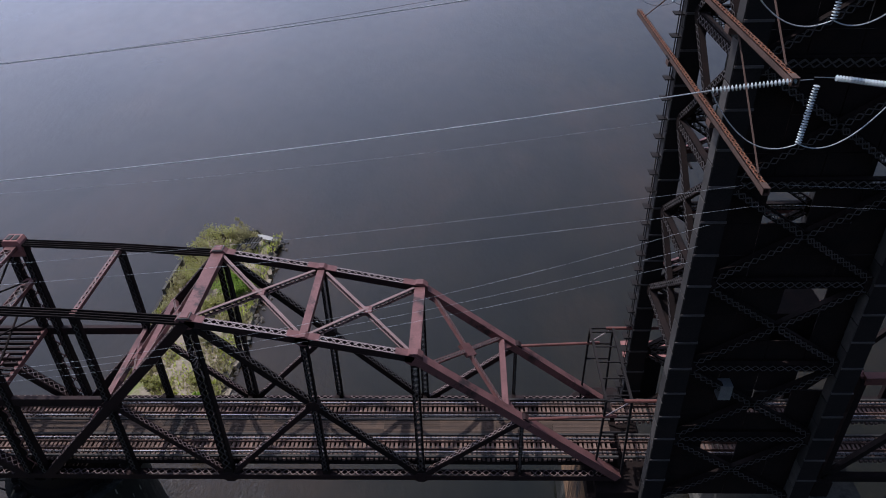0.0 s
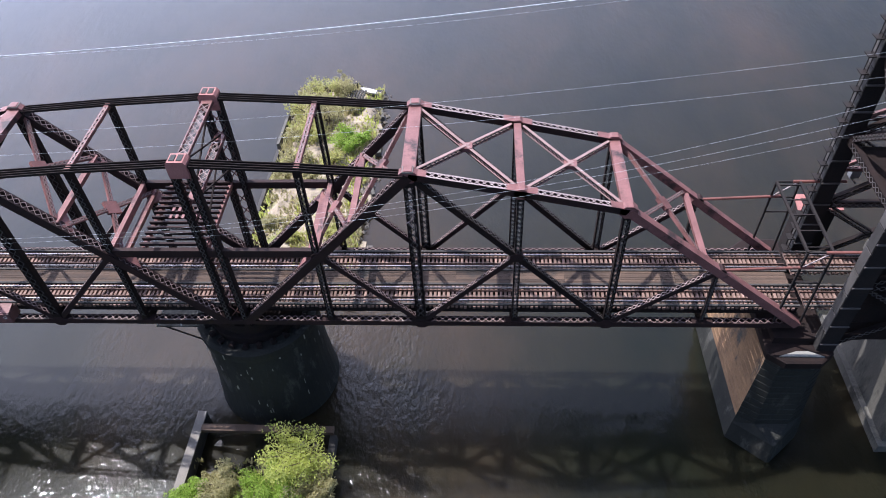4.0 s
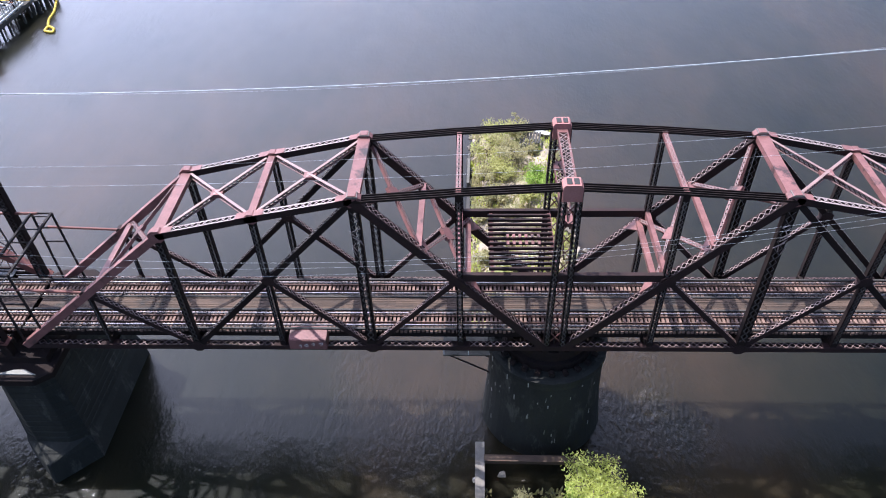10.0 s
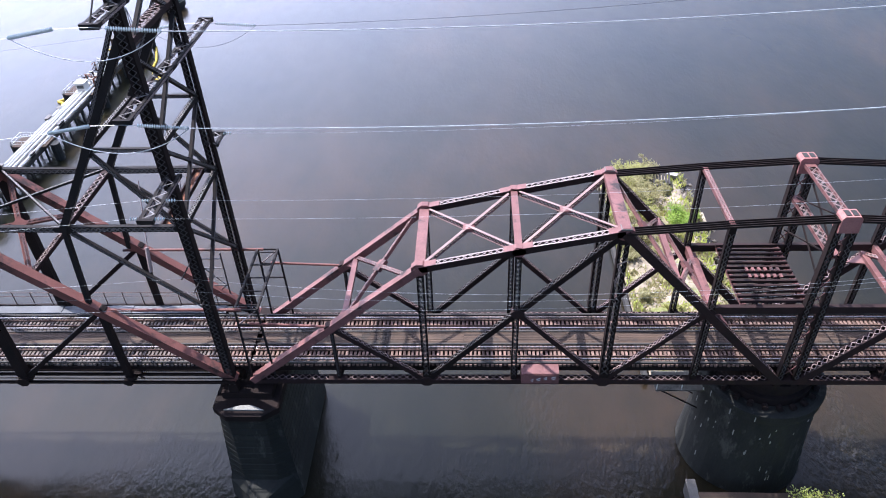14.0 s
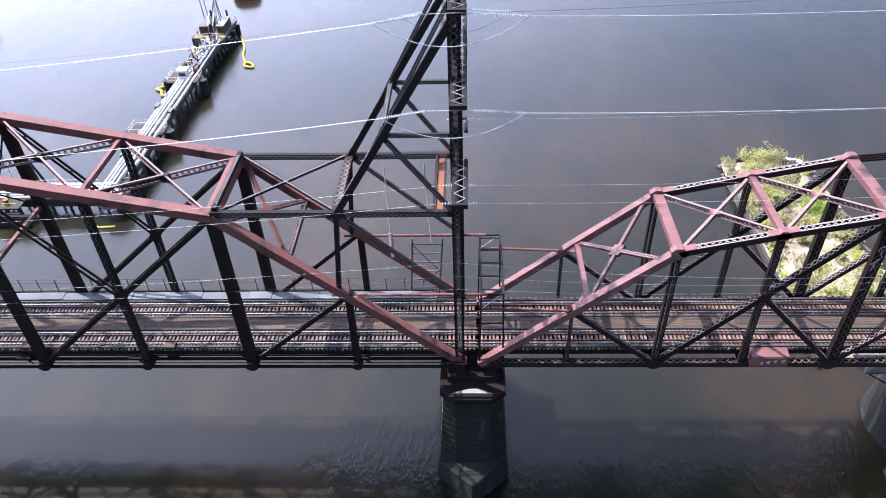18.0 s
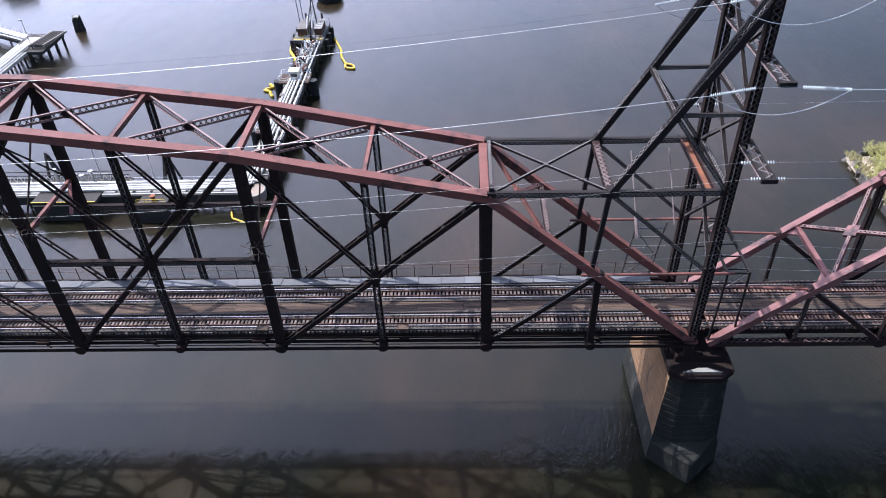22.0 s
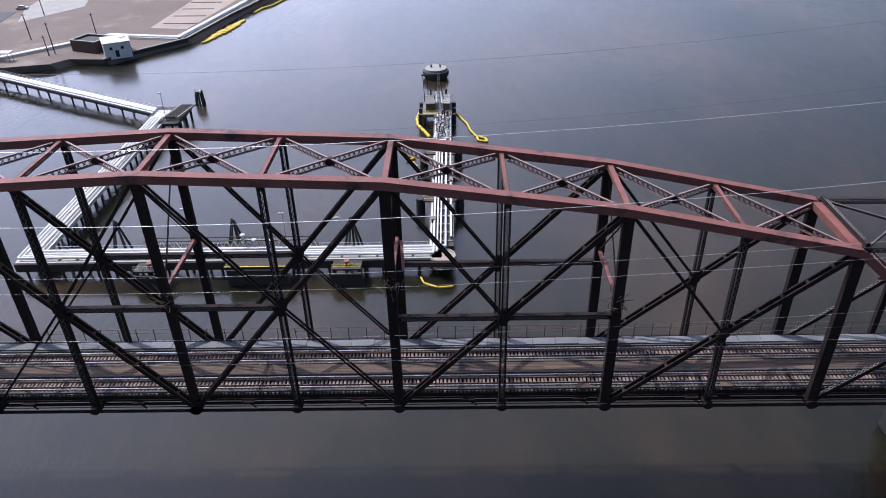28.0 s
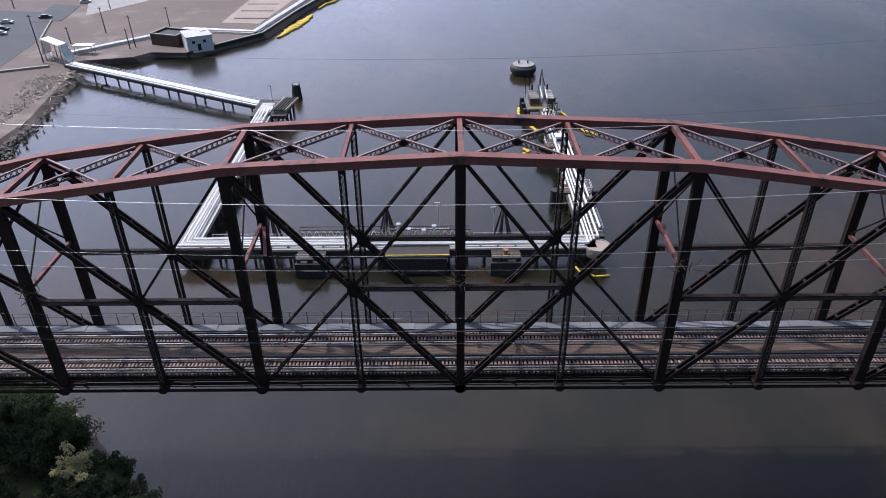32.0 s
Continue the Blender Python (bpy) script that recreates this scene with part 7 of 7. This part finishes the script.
def car(x, y, turn, mat, label):
    ob = thing("car", (x, y, 2.07), label, "car", "parked cars")
    m = Matrix.Translation((x, y, 2.07)) @ Matrix.Rotation(radians(turn), 4, "Z")
    g = Geo()
    prof = [(-2.2, 0.3), (-2.25, 0.75), (-1.5, 0.9), (-0.95, 1.42), (0.75, 1.45), (1.5, 0.92), (2.2, 0.78), (2.25, 0.3)]
    n = len(prof)
    vs = [m @ Vector((px, sy * (0.88 if pz < 1 else 0.68), pz)) for sy in (-1, 1) for px, pz in prof]
    g.add(vs, [tuple(range(n)), tuple(range(n, 2 * n))[::-1]] + [(i, n + i, n + (i + 1) % n, (i + 1) % n) for i in range(n)])
    part("body", g, mat, ob)
    for x0, x1, z0, z1 in ((-1.45, -1.0, 0.96, 1.36), (0.82, 1.4, 0.98, 1.38)):
        gg = Geo().plate([m @ Vector((x0, -0.6, z0 if x0 < 0 else z1)), m @ Vector((x1, -0.6, z1 if x0 < 0 else z0)), m @ Vector((x1, 0.6, z1 if x0 < 0 else z0)), m @ Vector((x0, 0.6, z0 if x0 < 0 else z1))],
                         0.12, m.to_3x3() @ Vector((-0.7 if x0 < 0 else 0.7, 0, 0.7)))
        part("windscreen", gg, "window", ob)
    for sy in (-1, 1):
        part("side_window", hbox((-0.9, sy * 0.80 - 0.03, 0.98), (0.7, sy * 0.80 + 0.03, 1.32), m), "window", ob)
        for wx in (-1.4, 1.4):
            w = part("wheel", Geo().tube([m @ Vector((wx, sy * 0.72, 0.32)), m @ Vector((wx, sy * 0.92, 0.32))], 0.33, 14), "rubber", ob)
            part("rim", Geo().tube([m @ Vector((wx, sy * 0.9, 0.32)), m @ Vector((wx, sy * 0.94, 0.32))], 0.18, 10), "galv", w)
    return ob


car(-322.6, 252.8, 12, "car_dark", "dark saloon car parked in the yard")
car(-333.2, 245.6, 5, "car_pale", "silver car parked in the asphalt car park")
car(-330.0, 236.5, 5, "car_dark", "dark car parked in the asphalt car park")
car(-327.6, 230.5, 5, "car_pale", "silver car parked in the asphalt car park")
car(-345.0, 258.5, 80, "car_pale", "silver car parked in the asphalt car park")
car(-318.0, 277.0, 10, "car_pale", "silver car parked on the concrete apron")
# riprap and driftwood on the bank
rr = random.Random(41)
g = Geo()
belt = [(-288.5, 186), (-285.5, 172), (-283.4, 158), (-280.6, 144), (-279.0, 132), (-283, 124)]
for k in range(1200):
    t = rr.random() * 5
    i = min(int(t), 4)
    c = Vector((*belt[i], 0)).lerp(Vector((*belt[i + 1], 0)), t - i) + Vector((rr.gauss(0, 2.5), rr.gauss(0, 0.8), 0))
    s = rr.uniform(0.15, 0.6)
    c.z = 2.05 if c.x < -284 else 1.0
    a = Vector((rr.gauss(0, 1), rr.gauss(0, 1), 0)).normalized() * s
    b = Vector((-a.y, a.x, 0)) * rr.uniform(0.5, 1.0)
    g.add([c + a, c - a, c + b, c - b, c + Vector((a.x * 0.2, b.y * 0.2, s * 0.7)), c - Vector((0, 0, 0.9))],
          [(0, 2, 4), (2, 1, 4), (1, 3, 4), (3, 0, 4), (2, 0, 5), (1, 2, 5), (3, 1, 5), (0, 3, 5)])
solid("riprap", g, "rock", "loose grey-brown riprap and drift along the river bank", "rubble", kind="stuff", base=(-285, 160, 0))
for k in range(210):
    t = rr.random()
    c = [Vector((-283.4, 191, 0)), Vector((-283.6, 176, 0)), Vector((-281.4, 160, 0)), Vector((-279, 146, 0)), Vector((-281, 128, 0))]
    i = min(int(t * 4), 3)
    q = c[i].lerp(c[i + 1], t * 4 - i) + Vector((rr.gauss(-1.0, 1.6), rr.gauss(0, 1.2), 0))
    s = rr.uniform(0.35, 0.95)
    z = max(0.15, min(2.0, (-280.2 - q.x) * 0.45 + 0.4))
    bm = bmesh.new()
    for _ in range(9):
        v = Vector((rr.gauss(0, 1), rr.gauss(0, 1), rr.gauss(0, 1))).normalized()
        bm.verts.new((q.x + v.x * s, q.y + v.y * s * 0.8, z + v.z * s * 0.6))
    bmesh.ops.convex_hull(bm, input=bm.verts)
    keep = [v for v in bm.verts if v.link_faces]
    num = {v: i for i, v in enumerate(keep)}
    g = Geo()
    g.v = [tuple(v.co) for v in keep]
    g.f = [tuple(num[v] for v in f.verts) for f in bm.faces]
    bm.free()
    solid("rock", g, "rock", "grey-brown riprap stone on the river bank", "rock", "riprap stones", base=(q.x, q.y, z))
for k in range(46):
    y = rr.uniform(140, 190)
    x = -281.5 + rr.gauss(-1.5, 1.8)
    a = rr.uniform(0, 3.14)
    L = rr.uniform(1.5, 4.5)
    solid("driftwood", Geo().tube([(x, y, 1.7), (x + L * math.cos(a), y + L * math.sin(a), 1.9)], rr.uniform(0.08, 0.18), 6), "timber_pale", "pale driftwood log on the bank", "driftwood", "driftwood")

# ---- walkways and fittings on the bridges ----
shed = thing("deck_shed", (-61.5, 40.0, 15.4), "faded pink sheet-clad box beside the track with white scrawls", "shed")
part("roof", Geo().plate([(-63.3, 39.5, 16.85), (-59.8, 39.5, 16.85), (-59.8, 40.9, 17.15), (-63.3, 40.9, 17.15)], 0.1, (0, -0.2, 1)), "oxide_swing", shed)
part("front", Geo().plate([(-63.3, 39.45, 15.65), (-59.8, 39.45, 15.65), (-59.8, 39.45, 16.8), (-63.3, 39.45, 16.8)], 0.1, E3), "oxide_swing", shed)
for x in (-63.25, -59.85):
    part("side", Geo().box((x - 0.05, 39.52, 15.65), (x + 0.05, 40.8, 16.8)), "oxide_swing", shed)
part("bracket", Geo().box((-63.3, 39.5, 15.45), (-59.8, 40.6, 15.65)), "steel_dark", shed)
for x, z, w in ((-61.9, 16.2, 0.35), (-61.2, 16.35, 0.25), (-60.5, 16.4, 0.35), (-62.4, 16.1, 0.2)):
    part("white_scrawl", Geo().tube([(x, 39.38, z), (x + w, 39.38, z + 0.2), (x + w, 39.38, z - 0.1), (x + 0.1, 39.38, z - 0.15)], 0.03, 5), "white", shed)
for sg in (-1, 1):
    x = SWX + sg * SW_AT[2]
    ob = thing("post_bracket", (x, YN - 0.4, 29.0), "bent pale wire bracket clinging to the bridge post", "bracket", "post brackets")
    rk = random.Random(5 + sg)
    for k in range(9):
        a, b = rk.uniform(-0.5, 0.5), rk.uniform(-0.5, 0.5)
        part("strip", Geo().bar((x + a, YN - 0.35, 29.0 + k * 0.35 - 1.6), (x + b, YN - 0.6, 29.9 + k * 0.3 - 1.6), 0.08, 0.05), "lace", ob)
for k, z in ((0, 29.2), (4, 28.0), (-4, 28.0), (2, 30.5)):
    x = FXX + k * FXP
    ob = thing("stick_nest", (x, FYN - 0.3, z), "untidy tan stick nest lodged on the bridge strut", "nest", "stick nests")
    rk = random.Random(60 + k)
    for _ in range(26):
        a = Vector((x + rk.gauss(0, 0.45), FYN - 0.35 + rk.gauss(0, 0.3), z + rk.uniform(-0.2, 1.2)))
        b = a + Vector((rk.gauss(0, 0.6), rk.gauss(0, 0.4), rk.gauss(0, 0.5)))
        part("stick", Geo().bar(a, b, 0.05, 0.05), "plank", ob)
for k in (-2, 2):
    x = FXX + k * FXP
    ob = thing("hanging_plate", (x, 46, 30), "red steel strut leaning inside the truss", "strut", "leaning struts")
    part("plate", Geo().bar((x + 0.45, FYF - 1.2, 30.7), (x + 0.7, FYF - 3.2, 28.4), 0.32, 0.16), "pink", ob)
# far-side walkway rail on the long span
rail = thing("walkway_railing", (FXX, 49.3, 16.7), "thin rusty walkway railing along the far side", "railing")
for k in range(80):
    x = FXX - 79.5 + k * 2.0
    part("rail_post", Geo().bar((x, 49.5, 16.6), (x, 49.5, 18.35), 0.07, 0.07, E3), "rail_rust", rail)
for z in (17.8, 18.3):
    part("hand_rail", Geo().bar((FXX - 80, 49.5, z), (FXX + 80, 49.5, z), 0.04, 0.04), "rail_rust", rail)
part("bracket_beam", Geo().bar((FXX - 80, 49.5, 16.5), (FXX + 80, 49.5, 16.5), 0.2, 0.3), "steel_dark", rail)
walk_grey = thing("grey_walkway", (FXX, 48.4, 16.6), "pale grey walkway panels along the far truss", "walkway")
for k in range(64):
    x = FXX - 80 + k * 2.5
    part("panel", Geo().box((x + 0.02, 47.42, 17.2), (x + 2.48, 48.5, 17.3 + 0.03 * (k % 3))), "grey_walk", walk_grey)
part("bearer", Geo().box((FXX - 80, 47.95, 16.2), (FXX + 80, 48.1, 17.2)), "steel_dark", walk_grey)
for name, x0, x1, base in (("swing", SWX - 50.2, SWX + 50.2, SWX), ("truss", FXX - 80, -89.3, FXX)):
    ob = thing("centre_walkway", (base, 44.4, 16.5), "tan timber board walkway between the tracks", "walkway", "centre walkways")
    n = int((x1 - x0) / 4.8)
    for k in range(n):
        a = x0 + (x1 - x0) * k / n
        b = x0 + (x1 - x0) * (k + 1) / n
        for q in range(6):
            y = 43.18 + q * 0.25
            part("board", Geo().box((a + 0.01, y, 17.11), (b - 0.01, y + 0.235, 17.17 + 0.008 * ((k + q) % 3))), "plank", ob)
for k in range(14):
    x = FXX - 74 + k * 11.3
    ob = thing("side_platform", (x, FYN + 0.3, 15.9), "small dark bracket platform beside the track", "platform", "side brackets")
    part("bracket", Geo().bar((x - 0.5, FYN + 0.75, 16.25), (x + 0.9, FYN + 0.15, 15.7), 0.12, 0.2), "steel_dark", ob)
    part("shelf", Geo().box((x - 0.6, FYN + 0.2, 16.2), (x + 0.7, FYN + 0.85, 16.3)), "steel_dark", ob)
for x in (-133.9, -119.5):
    ob = thing("relay_box", (x, 40.6, 15.6), "weathered tan equipment cabinet beside the track", "cabinet", "equipment cabinets")
    part("body", Geo().box((x - 0.5, 40.45, 15.6), (x + 0.5, 41.0, 17.3)), "plank", ob)
    part("lid", Geo().box((x - 0.58, 40.4, 17.3), (x + 0.58, 41.05, 17.4)), "plank", ob)

# ---- ties, one by one ----
grey_mesh = Geo().box((-0.115, -1.4, -0.24), (0.115, 1.4, 0.0)).mesh("tie", "tie_grey")
tie_mesh = Geo().box((-0.115, -1.4, -0.24), (0.115, 1.4, 0.0)).mesh("tie", "tie")
rp = random.Random(5)
for ob, x0, x1, y in PIECES:
    pitch = 0.40
    n = int((x1 - x0) / pitch)
    rest = Geo()
    single = 0
    for k in range(n):
        x = x0 + (k + 0.5) * pitch
        near = single < 300 and -200 < x < 30
        if near:
            t = new("tie", grey_mesh if x < -92 else tie_mesh)
            t.parent = ob
            t.location = (x - BASE[ob.name].x + rp.uniform(-0.03, 0.03), rp.uniform(-0.08, 0.08), rp.uniform(-0.02, 0.0))
            t.rotation_euler = (0, 0, rp.uniform(-0.015, 0.015))
            single += 1
        else:
            o = rp.uniform(-0.08, 0.08)
            rest.box((x - 0.115, y - 1.4 + o, ZT - 0.25), (x + 0.115, y + 1.4 + o, ZT))
    if rest.v:
        part("ties", rest, "tie_grey" if x0 < -92 else "tie", ob, kind="stuff")
